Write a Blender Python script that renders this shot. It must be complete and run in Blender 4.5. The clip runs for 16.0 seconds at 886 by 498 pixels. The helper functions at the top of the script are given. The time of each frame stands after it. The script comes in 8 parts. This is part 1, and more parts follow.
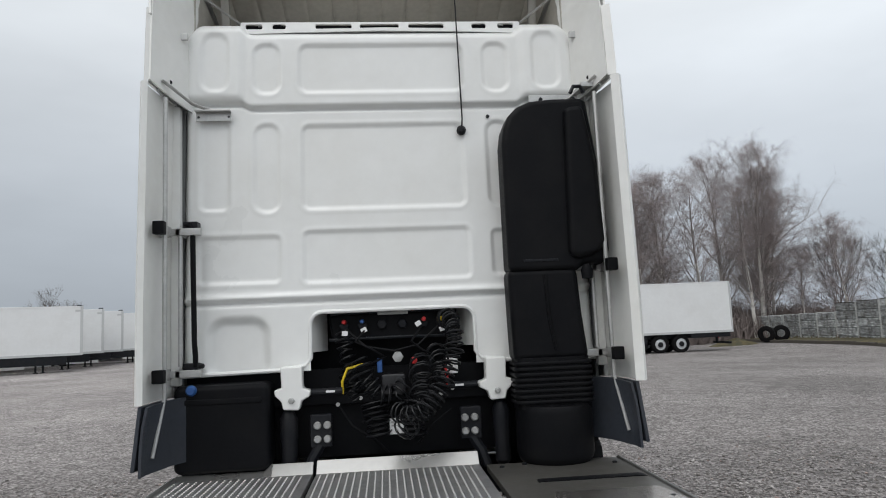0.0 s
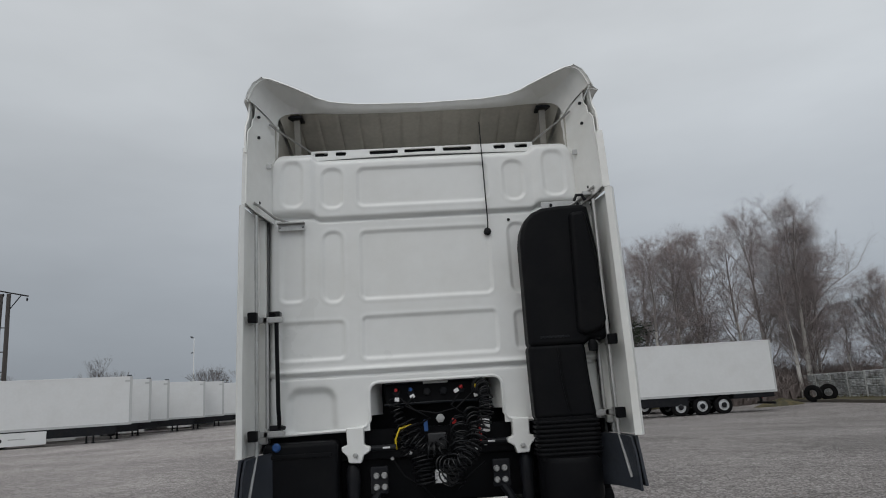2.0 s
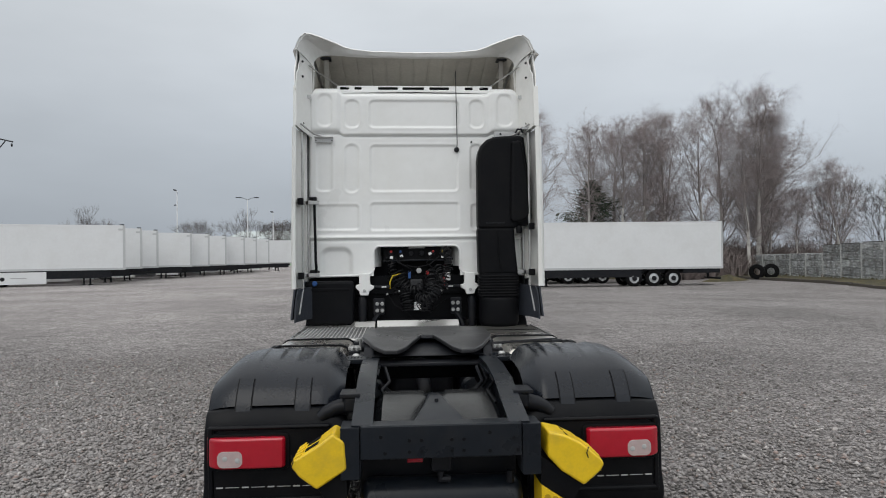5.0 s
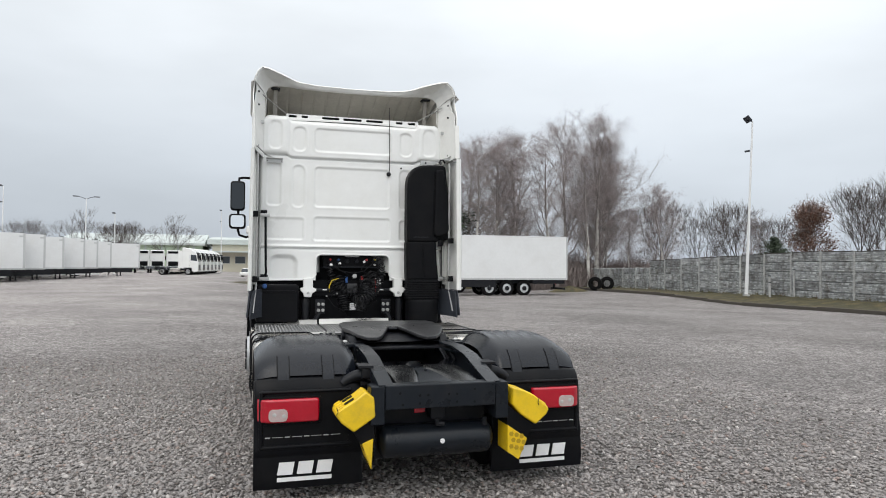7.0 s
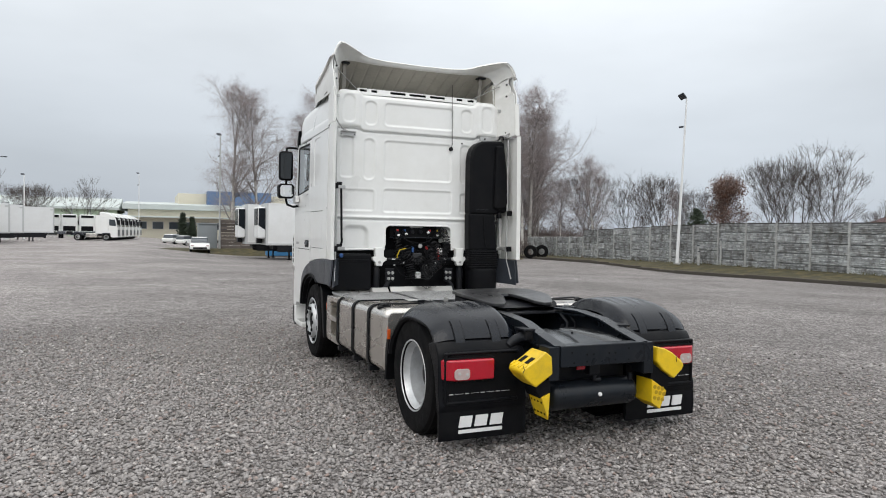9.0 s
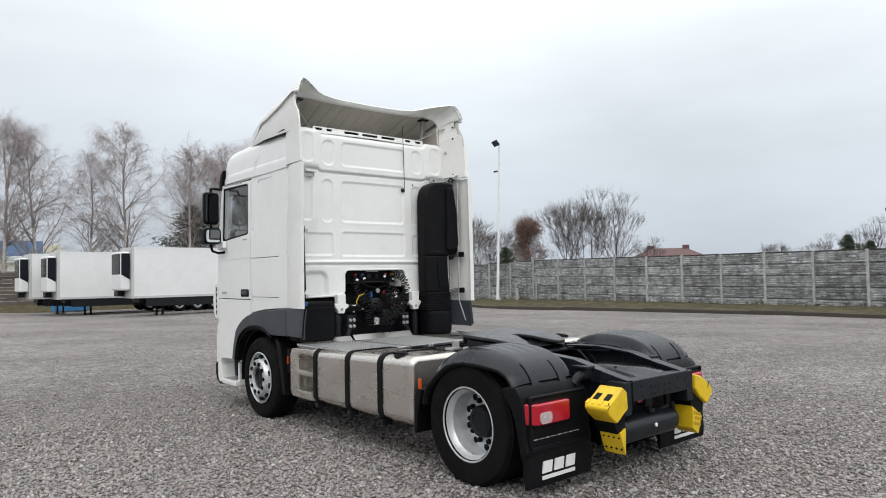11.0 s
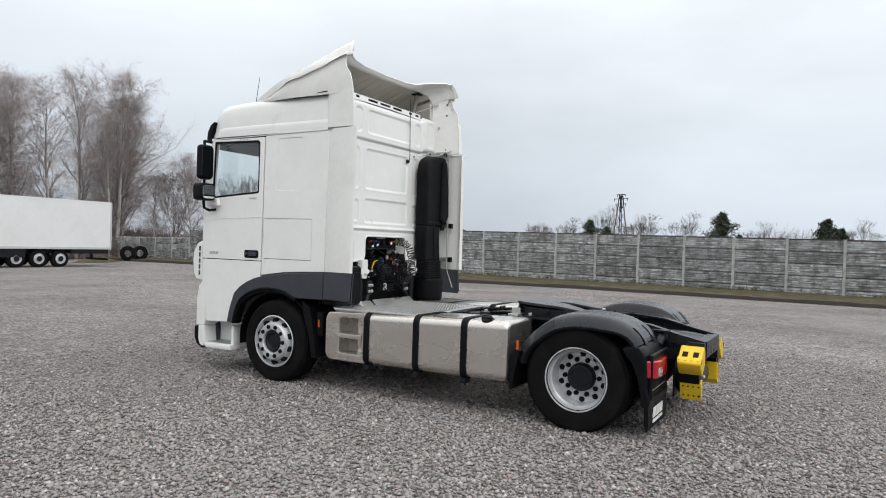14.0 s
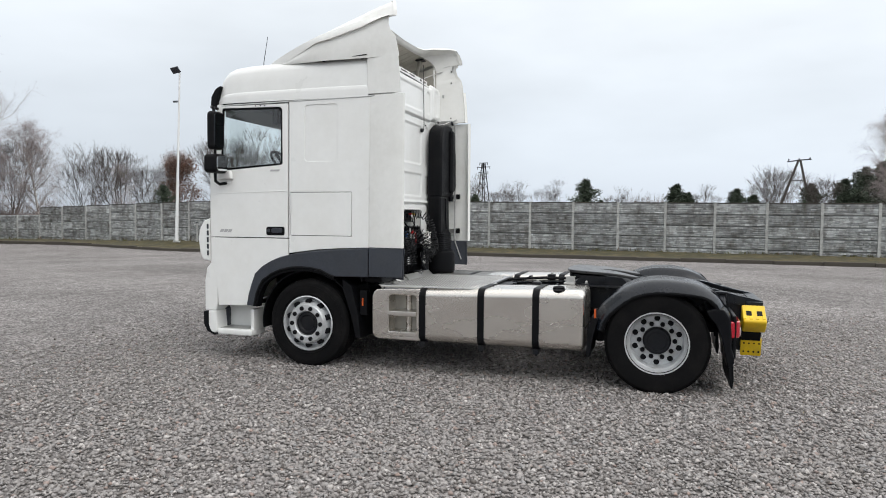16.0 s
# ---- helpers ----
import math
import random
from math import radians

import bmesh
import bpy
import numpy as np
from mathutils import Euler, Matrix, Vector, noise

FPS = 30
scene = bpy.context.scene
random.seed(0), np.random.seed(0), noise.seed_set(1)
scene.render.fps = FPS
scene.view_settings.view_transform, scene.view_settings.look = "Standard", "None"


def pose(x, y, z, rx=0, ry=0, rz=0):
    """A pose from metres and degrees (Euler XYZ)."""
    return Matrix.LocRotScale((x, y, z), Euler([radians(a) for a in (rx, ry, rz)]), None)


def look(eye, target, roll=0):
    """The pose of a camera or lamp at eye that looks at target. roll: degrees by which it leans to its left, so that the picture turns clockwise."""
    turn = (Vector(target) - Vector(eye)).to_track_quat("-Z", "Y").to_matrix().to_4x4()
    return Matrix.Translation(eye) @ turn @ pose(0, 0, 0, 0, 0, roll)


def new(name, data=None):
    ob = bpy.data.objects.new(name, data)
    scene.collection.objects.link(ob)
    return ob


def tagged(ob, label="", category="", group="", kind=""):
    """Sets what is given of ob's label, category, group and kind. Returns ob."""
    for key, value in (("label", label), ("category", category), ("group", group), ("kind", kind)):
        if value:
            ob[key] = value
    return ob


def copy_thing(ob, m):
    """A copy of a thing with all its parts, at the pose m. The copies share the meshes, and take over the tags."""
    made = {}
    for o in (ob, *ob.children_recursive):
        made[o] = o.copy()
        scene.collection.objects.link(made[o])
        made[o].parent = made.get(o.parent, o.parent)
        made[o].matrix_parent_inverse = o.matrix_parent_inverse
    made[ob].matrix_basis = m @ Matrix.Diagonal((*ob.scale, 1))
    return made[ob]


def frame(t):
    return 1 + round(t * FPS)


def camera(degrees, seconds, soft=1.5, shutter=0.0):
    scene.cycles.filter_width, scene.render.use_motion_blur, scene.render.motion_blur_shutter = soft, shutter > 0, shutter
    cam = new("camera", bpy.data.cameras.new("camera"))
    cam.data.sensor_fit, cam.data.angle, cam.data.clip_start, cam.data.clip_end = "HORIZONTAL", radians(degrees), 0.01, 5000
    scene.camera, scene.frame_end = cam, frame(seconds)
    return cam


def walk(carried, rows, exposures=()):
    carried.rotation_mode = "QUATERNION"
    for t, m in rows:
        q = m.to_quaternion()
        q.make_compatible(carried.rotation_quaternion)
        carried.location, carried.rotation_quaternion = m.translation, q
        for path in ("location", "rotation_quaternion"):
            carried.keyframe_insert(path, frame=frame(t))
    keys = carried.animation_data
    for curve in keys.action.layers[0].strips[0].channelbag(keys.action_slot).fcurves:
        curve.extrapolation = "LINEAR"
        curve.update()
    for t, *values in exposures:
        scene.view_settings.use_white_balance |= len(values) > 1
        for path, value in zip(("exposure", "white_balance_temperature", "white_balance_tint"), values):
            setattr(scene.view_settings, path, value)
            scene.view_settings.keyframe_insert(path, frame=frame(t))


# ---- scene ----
cam = camera(66.2, 16.0, soft=1.0)
METRES, EYE, TILT, LEAN, TURN = 14.8, 1.705, 0.0, 0.0, -5.1
ROWS = [
    (0.0, 0.0, 0.0, 0.0, 0.3, 6.66, 2.53),
    (0.5, -0.0, -0.0104, 0.0008, 0.21, 10.33, 3.12),
    (1.0, 0.0029, -0.0262, 0.0002, 0.93, 12.68, 3.89),
    (1.5, 0.0026, -0.0439, 0.0011, 3.07, 13.12, 3.8),
    (2.0, 0.0028, -0.0653, 0.0006, 3.5, 12.11, 3.4),
    (2.5, 0.0076, -0.0874, 0.0003, 5.4, 9.92, 3.04),
    (3.0, 0.009, -0.1155, 0.0001, 4.32, 6.83, 1.75),
    (3.5, 0.0139, -0.1411, -0.0008, 4.29, 4.16, 1.71),
    (4.0, 0.0144, -0.172, -0.0003, 3.32, 1.52, 1.5),
    (6.5, -0.0301, -0.3136, 0.0001, -5.89, 0.48, -0.67),
    (7.0, -0.0587, -0.3263, -0.0002, -11.18, 1.38, -0.47),
    (7.5, -0.0908, -0.3315, -0.0004, -14.09, 2.45, -0.6),
    (8.0, -0.1259, -0.3365, 0.001, -14.62, 0.33, -0.59),
    (10.5, -0.2821, -0.2745, 0.0017, -29.9, -0.53, -0.41),
    (11.0, -0.3134, -0.2532, 0.0017, -34.96, 2.26, 1.1),
    (11.5, -0.345, -0.2339, -0.0001, -37.32, 2.13, 0.31),
    (12.0, -0.3754, -0.2121, -0.0011, -40.31, 0.5, -0.4),
    (12.5, -0.4036, -0.1932, 0.0014, -43.15, -0.26, -0.36),
    (13.0, -0.4374, -0.1736, 0.0019, -47.17, 0.02, 0.36),
    (13.5, -0.464, -0.1506, 0.0025, -49.97, -0.63, -0.37),
    (14.0, -0.493, -0.1245, 0.0032, -55.09, -0.4, -1.76),
    (14.5, -0.5109, -0.0935, 0.0014, -58.37, -1.36, -1.91),
    (15.0, -0.5316, -0.0589, 0.0014, -60.34, -2.18, -2.49),
    (15.5, -0.5442, -0.0267, 0.0013, -63.16, -3.16, -2.37),
    (16.0, -0.5525, 0.01, 0.0021, -67.04, -2.74, -0.38),
]
exposures = [(0.0, -0.5, 6470, 9), (0.5, -0.72, 6470, 9), (1.5, -0.92, 6470, 9), (2.5, -1.14, 6470, 9), (3.5, -1.22, 6470, 9), (4.2, -1.0, 6470, 9), (6.3, -0.1, 6570, 9), (7.0, -0.15, 6570, 9), (8.0, -0.32, 6570, 9), (10.3, -0.04, 6570, 9), (11.0, -0.15, 6570, 9), (11.5, -0.22, 6570, 9), (12.2, -0.15, 6570, 9), (13.0, -0.12, 6570, 9), (13.5, -0.17, 6570, 9), (14.1, -0.18, 6570, 9), (14.5, -0.32, 6570, 9), (15.0, -0.15, 6570, 9), (16.0, -0.11, 6570, 9)]
walk(cam, [(t, pose(0, 0, EYE, TILT, LEAN, TURN) @ pose(METRES * x, METRES * y, METRES * z, 90 + pitch, roll, yaw)) for t, x, y, z, yaw, pitch, roll in ROWS], exposures)

# ---- world and light ----
world = bpy.data.worlds.new("overcast_sky")
scene.world = world
world.use_nodes = True
wn, wl = world.node_tree.nodes, world.node_tree.links
wn.clear()
SUN_EL, SUN_AZ = 48.0, 215.0  # degrees; azimuth clockwise from +y
sky = wn.new("ShaderNodeTexSky")
sky.sky_type = "NISHITA"
sky.sun_disc = False
sky.sun_elevation, sky.sun_rotation = radians(SUN_EL), radians(SUN_AZ)
sky.dust_density, sky.air_density = 4.0, 1.0
coord = wn.new("ShaderNodeTexCoord")
sep = wn.new("ShaderNodeSeparateXYZ")
wl.new(coord.outputs["Generated"], sep.inputs[0])
ramp = wn.new("ShaderNodeValToRGB")
ramp.color_ramp.elements[0].position, ramp.color_ramp.elements[0].color = 0.0, (0.565, 0.625, 0.71, 1)
ramp.color_ramp.elements[1].position, ramp.color_ramp.elements[1].color = 1.0, (1.75, 1.77, 1.80, 1)
e = ramp.color_ramp.elements.new(0.16)
e.color = (0.715, 0.77, 0.84, 1)
e = ramp.color_ramp.elements.new(0.42)
e.color = (1.09, 1.14, 1.19, 1)
wl.new(sep.outputs["Z"], ramp.inputs[0])
mapping = wn.new("ShaderNodeMapping")
mapping.inputs["Scale"].default_value = (1.0, 1.0, 3.0)
wl.new(coord.outputs["Generated"], mapping.inputs[0])
clouds = wn.new("ShaderNodeTexNoise")
clouds.inputs["Scale"].default_value, clouds.inputs["Detail"].default_value = 1.6, 5.0
wl.new(mapping.outputs[0], clouds.inputs["Vector"])
cr = wn.new("ShaderNodeMapRange")
cr.inputs["From Min"].default_value, cr.inputs["From Max"].default_value = 0.3, 0.7
cr.inputs["To Min"].default_value, cr.inputs["To Max"].default_value = 0.86, 1.12
wl.new(clouds.outputs["Fac"], cr.inputs["Value"])
# the cloud deck is a little brighter on the side where the sun stands
glow = wn.new("ShaderNodeVectorMath")
glow.operation = "DOT_PRODUCT"
glow.inputs[1].default_value = (math.sin(radians(SUN_AZ - 83)), math.cos(radians(SUN_AZ - 83)), 0.3)
wl.new(coord.outputs["Generated"], glow.inputs[0])
glow_range = wn.new("ShaderNodeMapRange")
glow_range.inputs["From Min"].default_value, glow_range.inputs["From Max"].default_value = -1.0, 1.0
glow_range.inputs["To Min"].default_value, glow_range.inputs["To Max"].default_value = 0.86, 1.24
wl.new(glow.outputs["Value"], glow_range.inputs["Value"])
both = wn.new("ShaderNodeMath")
both.operation = "MULTIPLY"
wl.new(cr.outputs[0], both.inputs[0])
wl.new(glow_range.outputs[0], both.inputs[1])
mul = wn.new("ShaderNodeVectorMath")
mul.operation = "SCALE"
wl.new(ramp.outputs[0], mul.inputs[0])
wl.new(both.outputs[0], mul.inputs["Scale"])
bg_sky, bg_cloud, add, out = (wn.new(k) for k in ("ShaderNodeBackground", "ShaderNodeBackground", "ShaderNodeAddShader", "ShaderNodeOutputWorld"))
bg_sky.inputs["Strength"].default_value = 0.012
bg_cloud.inputs["Strength"].default_value = 1.0
wl.new(sky.outputs[0], bg_sky.inputs["Color"])
wl.new(mul.outputs[0], bg_cloud.inputs["Color"])
wl.new(bg_sky.outputs[0], add.inputs[0])
wl.new(bg_cloud.outputs[0], add.inputs[1])
wl.new(add.outputs[0], out.inputs[0])

sun_data = bpy.data.lights.new("sun", "SUN")
sun_data.energy, sun_data.angle, sun_data.color = 0.9, radians(40), (1.0, 0.97, 0.93)
sun = new("sun", sun_data)
a, b = radians(SUN_AZ), radians(SUN_EL)
sun.matrix_world = look((30 * math.sin(a) * math.cos(b), 30 * math.cos(a) * math.cos(b), 30 * math.sin(b)), (0, 0, 0))


# ---- materials ----
def pbr(name, color, rough=0.5, metal=0.0, var=0.12, scale=3.0, bump=0.0, bscale=120.0, dirt=None, dirt_amount=0.25, dirt_scale=1.3, coat=0.0, per_object=0.0, stretch=(1, 1, 1), spec=0.5):
    """Paint, plastic, metal and the like: a base colour varied at two scales, with fine relief and wear."""
    m = bpy.data.materials.new(name)
    m.use_nodes = True
    n, l = m.node_tree.nodes, m.node_tree.links
    p = n["Principled BSDF"]
    tc = n.new("ShaderNodeTexCoord")
    mp = n.new("ShaderNodeMapping")
    mp.inputs["Scale"].default_value = stretch
    l.new(tc.outputs["Object"], mp.inputs[0])
    n1, n2 = n.new("ShaderNodeTexNoise"), n.new("ShaderNodeTexNoise")
    n1.inputs["Scale"].default_value, n1.inputs["Detail"].default_value = scale, 6
    n2.inputs["Scale"].default_value, n2.inputs["Detail"].default_value = scale * 11, 4
    for t in (n1, n2):
        l.new(mp.outputs[0], t.inputs["Vector"])
    avg = n.new("ShaderNodeMath")
    avg.operation = "ADD"
    l.new(n1.outputs["Fac"], avg.inputs[0])
    l.new(n2.outputs["Fac"], avg.inputs[1])
    mr = n.new("ShaderNodeMapRange")
    mr.inputs["From Min"].default_value, mr.inputs["From Max"].default_value = 0.6, 1.4
    mr.inputs["To Min"].default_value, mr.inputs["To Max"].default_value = 1 - var, 1 + var
    l.new(avg.outputs[0], mr.inputs["Value"])
    sc = n.new("ShaderNodeVectorMath")
    sc.operation = "SCALE"
    sc.inputs[0].default_value = color[:3]
    l.new(mr.outputs[0], sc.inputs["Scale"])
    last = sc.outputs[0]
    if per_object:
        oi = n.new("ShaderNodeObjectInfo")
        r2 = n.new("ShaderNodeMapRange")
        r2.inputs["To Min"].default_value, r2.inputs["To Max"].default_value = 1 - per_object, 1 + per_object
        l.new(oi.outputs["Random"], r2.inputs["Value"])
        s2 = n.new("ShaderNodeVectorMath")
        s2.operation = "SCALE"
        l.new(last, s2.inputs[0])
        l.new(r2.outputs[0], s2.inputs["Scale"])
        last = s2.outputs[0]
    if dirt:
        n3 = n.new("ShaderNodeTexNoise")
        n3.inputs["Scale"].default_value, n3.inputs["Detail"].default_value, n3.inputs["Roughness"].default_value = dirt_scale, 8, 0.65
        l.new(mp.outputs[0], n3.inputs["Vector"])
        r3 = n.new("ShaderNodeMapRange")
        r3.inputs["From Min"].default_value, r3.inputs["From Max"].default_value = 0.45, 0.75
        r3.inputs["To Max"].default_value = dirt_amount * 2
        l.new(n3.outputs["Fac"], r3.inputs["Value"])
        mix = n.new("ShaderNodeMix")
        mix.data_type = "RGBA"
        mix.inputs["B"].default_value = (*dirt[:3], 1)
        l.new(r3.outputs[0], mix.inputs["Factor"])
        l.new(last, mix.inputs["A"])
        last = mix.outputs["Result"]
    l.new(last, p.inputs["Base Color"])
    rr = n.new("ShaderNodeMapRange")
    rr.inputs["From Min"].default_value, rr.inputs["From Max"].default_value = 0.3, 0.7
    rr.inputs["To Min"].default_value, rr.inputs["To Max"].default_value = max(0.02, rough * 0.8), min(1, rough * 1.2)
    l.new(n1.outputs["Fac"], rr.inputs["Value"])
    l.new(rr.outputs[0], p.inputs["Roughness"])
    p.inputs["Metallic"].default_value = metal
    p.inputs["Specular IOR Level"].default_value = spec
    p.inputs["Coat Weight"].default_value = coat
    if bump:
        n4 = n.new("ShaderNodeTexNoise")
        n4.inputs["Scale"].default_value, n4.inputs["Detail"].default_value = bscale, 3
        l.new(mp.outputs[0], n4.inputs["Vector"])
        bp = n.new("ShaderNodeBump")
        bp.inputs["Strength"].default_value, bp.inputs["Distance"].default_value = bump, 0.01
        l.new(n4.outputs["Fac"], bp.inputs["Height"])
        l.new(bp.outputs[0], p.inputs["Normal"])
    return m


def glass(name, color, rough=0.02):
    m = bpy.data.materials.new(name)
    m.use_nodes = True
    n, l = m.node_tree.nodes, m.node_tree.links
    n.remove(n["Principled BSDF"])
    tr, gl, lw, pw, mr, mx = (n.new(k) for k in ("ShaderNodeBsdfTransparent", "ShaderNodeBsdfGlossy", "ShaderNodeLayerWeight", "ShaderNodeMath", "ShaderNodeMapRange", "ShaderNodeMixShader"))
    tr.inputs["Color"].default_value = (*color, 1)
    gl.inputs["Roughness"].default_value = rough
    lw.inputs["Blend"].default_value = 0.5
    pw.operation = "POWER"
    pw.inputs[1].default_value = 4.0
    mr.inputs["To Min"].default_value, mr.inputs["To Max"].default_value = 0.12, 0.9
    l.new(lw.outputs["Facing"], pw.inputs[0])
    l.new(pw.outputs[0], mr.inputs["Value"])
    l.new(mr.outputs[0], mx.inputs[0])
    l.new(tr.outputs[0], mx.inputs[1])
    l.new(gl.outputs[0], mx.inputs[2])
    l.new(mx.outputs[0], n["Material Output"].inputs["Surface"])
    return m


def gravel_material():
    m = bpy.data.materials.new("crushed_stone_ground")
    m.use_nodes = True
    n, l = m.node_tree.nodes, m.node_tree.links
    p = n["Principled BSDF"]
    tc = n.new("ShaderNodeTexCoord")
    v1, v2 = n.new("ShaderNodeTexVoronoi"), n.new("ShaderNodeTexVoronoi")
    v1.inputs["Scale"].default_value, v2.inputs["Scale"].default_value = 34, 80
    big = n.new("ShaderNodeTexNoise")
    big.inputs["Scale"].default_value, big.inputs["Detail"].default_value = 0.22, 7
    mid = n.new("ShaderNodeTexNoise")
    mid.inputs["Scale"].default_value, mid.inputs["Detail"].default_value, mid.inputs["Roughness"].default_value = 2.6, 9, 0.72
    for t in (v1, v2, big, mid):
        l.new(tc.outputs["Object"], t.inputs["Vector"])
    bw = n.new("ShaderNodeSeparateColor")
    l.new(v1.outputs["Color"], bw.inputs[0])
    stone = n.new("ShaderNodeValToRGB")
    els = stone.color_ramp.elements
    els[0].position, els[0].color = 0.0, (0.088, 0.079, 0.075, 1)
    els[1].position, els[1].color = 1.0, (0.418, 0.388, 0.376, 1)
    x = els.new(0.5)
    x.color = (0.210, 0.192, 0.185, 1)
    l.new(bw.outputs[0], stone.inputs[0])
    patch = n.new("ShaderNodeMapRange")
    patch.inputs["From Min"].default_value, patch.inputs["From Max"].default_value = 0.35, 0.65
    patch.inputs["To Min"].default_value, patch.inputs["To Max"].default_value = 0.80, 1.20
    l.new(big.outputs["Fac"], patch.inputs["Value"])
    patch2 = n.new("ShaderNodeMapRange")
    patch2.inputs["From Min"].default_value, patch2.inputs["From Max"].default_value = 0.35, 0.65
    patch2.inputs["To Min"].default_value, patch2.inputs["To Max"].default_value = 0.74, 1.22
    l.new(mid.outputs["Fac"], patch2.inputs["Value"])
    mm = n.new("ShaderNodeMath")
    mm.operation = "MULTIPLY"
    l.new(patch.outputs[0], mm.inputs[0])
    l.new(patch2.outputs[0], mm.inputs[1])
    # towards the far open side: paler stone and its grazing sheen, both as colour
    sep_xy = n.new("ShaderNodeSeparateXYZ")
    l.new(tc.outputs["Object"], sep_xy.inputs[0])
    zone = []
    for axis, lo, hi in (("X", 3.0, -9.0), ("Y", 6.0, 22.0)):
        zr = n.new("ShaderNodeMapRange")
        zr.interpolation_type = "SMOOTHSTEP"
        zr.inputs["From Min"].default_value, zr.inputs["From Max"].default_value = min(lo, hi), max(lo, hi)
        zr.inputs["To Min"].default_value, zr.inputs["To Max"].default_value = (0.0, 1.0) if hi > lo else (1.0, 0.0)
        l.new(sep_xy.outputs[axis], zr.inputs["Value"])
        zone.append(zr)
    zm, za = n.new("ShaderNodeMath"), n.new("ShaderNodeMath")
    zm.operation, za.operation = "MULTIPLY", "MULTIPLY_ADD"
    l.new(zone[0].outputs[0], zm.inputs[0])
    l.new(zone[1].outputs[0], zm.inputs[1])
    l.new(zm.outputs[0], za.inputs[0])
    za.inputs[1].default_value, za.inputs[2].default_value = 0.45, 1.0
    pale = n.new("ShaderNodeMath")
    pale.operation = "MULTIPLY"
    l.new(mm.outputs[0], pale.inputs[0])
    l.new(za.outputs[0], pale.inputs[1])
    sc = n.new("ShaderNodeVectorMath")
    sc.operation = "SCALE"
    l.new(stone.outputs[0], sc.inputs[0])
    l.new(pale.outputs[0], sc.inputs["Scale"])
    l.new(sc.outputs[0], p.inputs["Base Color"])
    p.inputs["Roughness"].default_value = 0.85
    hh = n.new("ShaderNodeMath")
    hh.operation = "ADD"
    l.new(v1.outputs["Distance"], hh.inputs[0])
    l.new(v2.outputs["Distance"], hh.inputs[1])
    bp = n.new("ShaderNodeBump")
    bp.inputs["Strength"].default_value, bp.inputs["Distance"].default_value = 0.9, 0.02
    bp.invert = True
    l.new(hh.outputs[0], bp.inputs["Height"])
    l.new(bp.outputs[0], p.inputs["Normal"])
    return m


def stone_material():
    m = bpy.data.materials.new("loose_stone")
    m.use_nodes = True
    n, l = m.node_tree.nodes, m.node_tree.links
    p = n["Principled BSDF"]
    g = n.new("ShaderNodeNewGeometry")
    r = n.new("ShaderNodeValToRGB")
    els = r.color_ramp.elements
    els[0].position, els[0].color = 0.0, (0.10, 0.088, 0.080, 1)
    els[1].position, els[1].color = 1.0, (0.519, 0.488, 0.473, 1)
    for k, c in ((0.12, (0.224, 0.207, 0.196, 1)), (0.45, (0.286, 0.267, 0.259, 1)), (0.72, (0.338, 0.318, 0.307, 1)), (0.76, (0.30, 0.225, 0.195, 1)), (0.81, (0.25, 0.245, 0.245, 1)), (0.93, (0.36, 0.33, 0.31, 1))):
        x = els.new(k)
        x.color = c
    l.new(g.outputs["Random Per Island"], r.inputs[0])
    l.new(r.outputs[0], p.inputs["Base Color"])
    p.inputs["Roughness"].default_value = 0.8
    return m


def concrete_material():
    """Pale cast panels; every block a little different, every panel stained in its own way."""
    m = pbr("weathered_concrete", (0.345, 0.356, 0.358), 0.92, 0, 0.30, 3.0, 0.4, 60, dirt=(0.075, 0.062, 0.046), dirt_amount=0.46, dirt_scale=1.9, per_object=0.26, stretch=(1, 1.3, 0.9))
    n, l = m.node_tree.nodes, m.node_tree.links
    p = n["Principled BSDF"]
    g, r = n.new("ShaderNodeNewGeometry"), n.new("ShaderNodeMapRange")
    r.inputs["To Min"].default_value, r.inputs["To Max"].default_value = 0.64, 1.36
    l.new(g.outputs["Random Per Island"], r.inputs["Value"])
    s = n.new("ShaderNodeVectorMath")
    s.operation = "SCALE"
    old = p.inputs["Base Color"].links[0].from_socket
    l.new(old, s.inputs[0])
    l.new(r.outputs[0], s.inputs["Scale"])
    l.new(s.outputs[0], p.inputs["Base Color"])
    info, mu = n.new("ShaderNodeObjectInfo"), n.new("ShaderNodeMath")
    mu.operation = "MULTIPLY"
    mu.inputs[1].default_value = 40.0
    l.new(info.outputs["Random"], mu.inputs[0])
    for node in [q for q in n if q.bl_idname == "ShaderNodeMapping"]:
        l.new(mu.outputs[0], node.inputs["Location"])
    return m


WHITE = pbr("white_truck_paint", (0.820, 0.826, 0.811), 0.32, 0, 0.025, 1.2, coat=0.4, dirt=(0.60, 0.58, 0.52), dirt_amount=0.12, dirt_scale=1.6)
CREAM = pbr("white_fairing_plastic", (0.81, 0.812, 0.788), 0.42, 0, 0.04, 1.5, dirt=(0.55, 0.53, 0.47), dirt_amount=0.14, dirt_scale=2.2)
GREY = pbr("dark_grey_plastic", (0.038, 0.043, 0.054), 0.36, 0, 0.2, 4, 0.2, 300, spec=0.36, dirt=(0.055, 0.055, 0.055), dirt_amount=0.16, dirt_scale=3)
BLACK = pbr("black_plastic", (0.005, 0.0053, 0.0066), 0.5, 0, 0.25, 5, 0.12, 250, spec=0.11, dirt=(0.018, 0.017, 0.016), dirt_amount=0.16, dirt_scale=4)
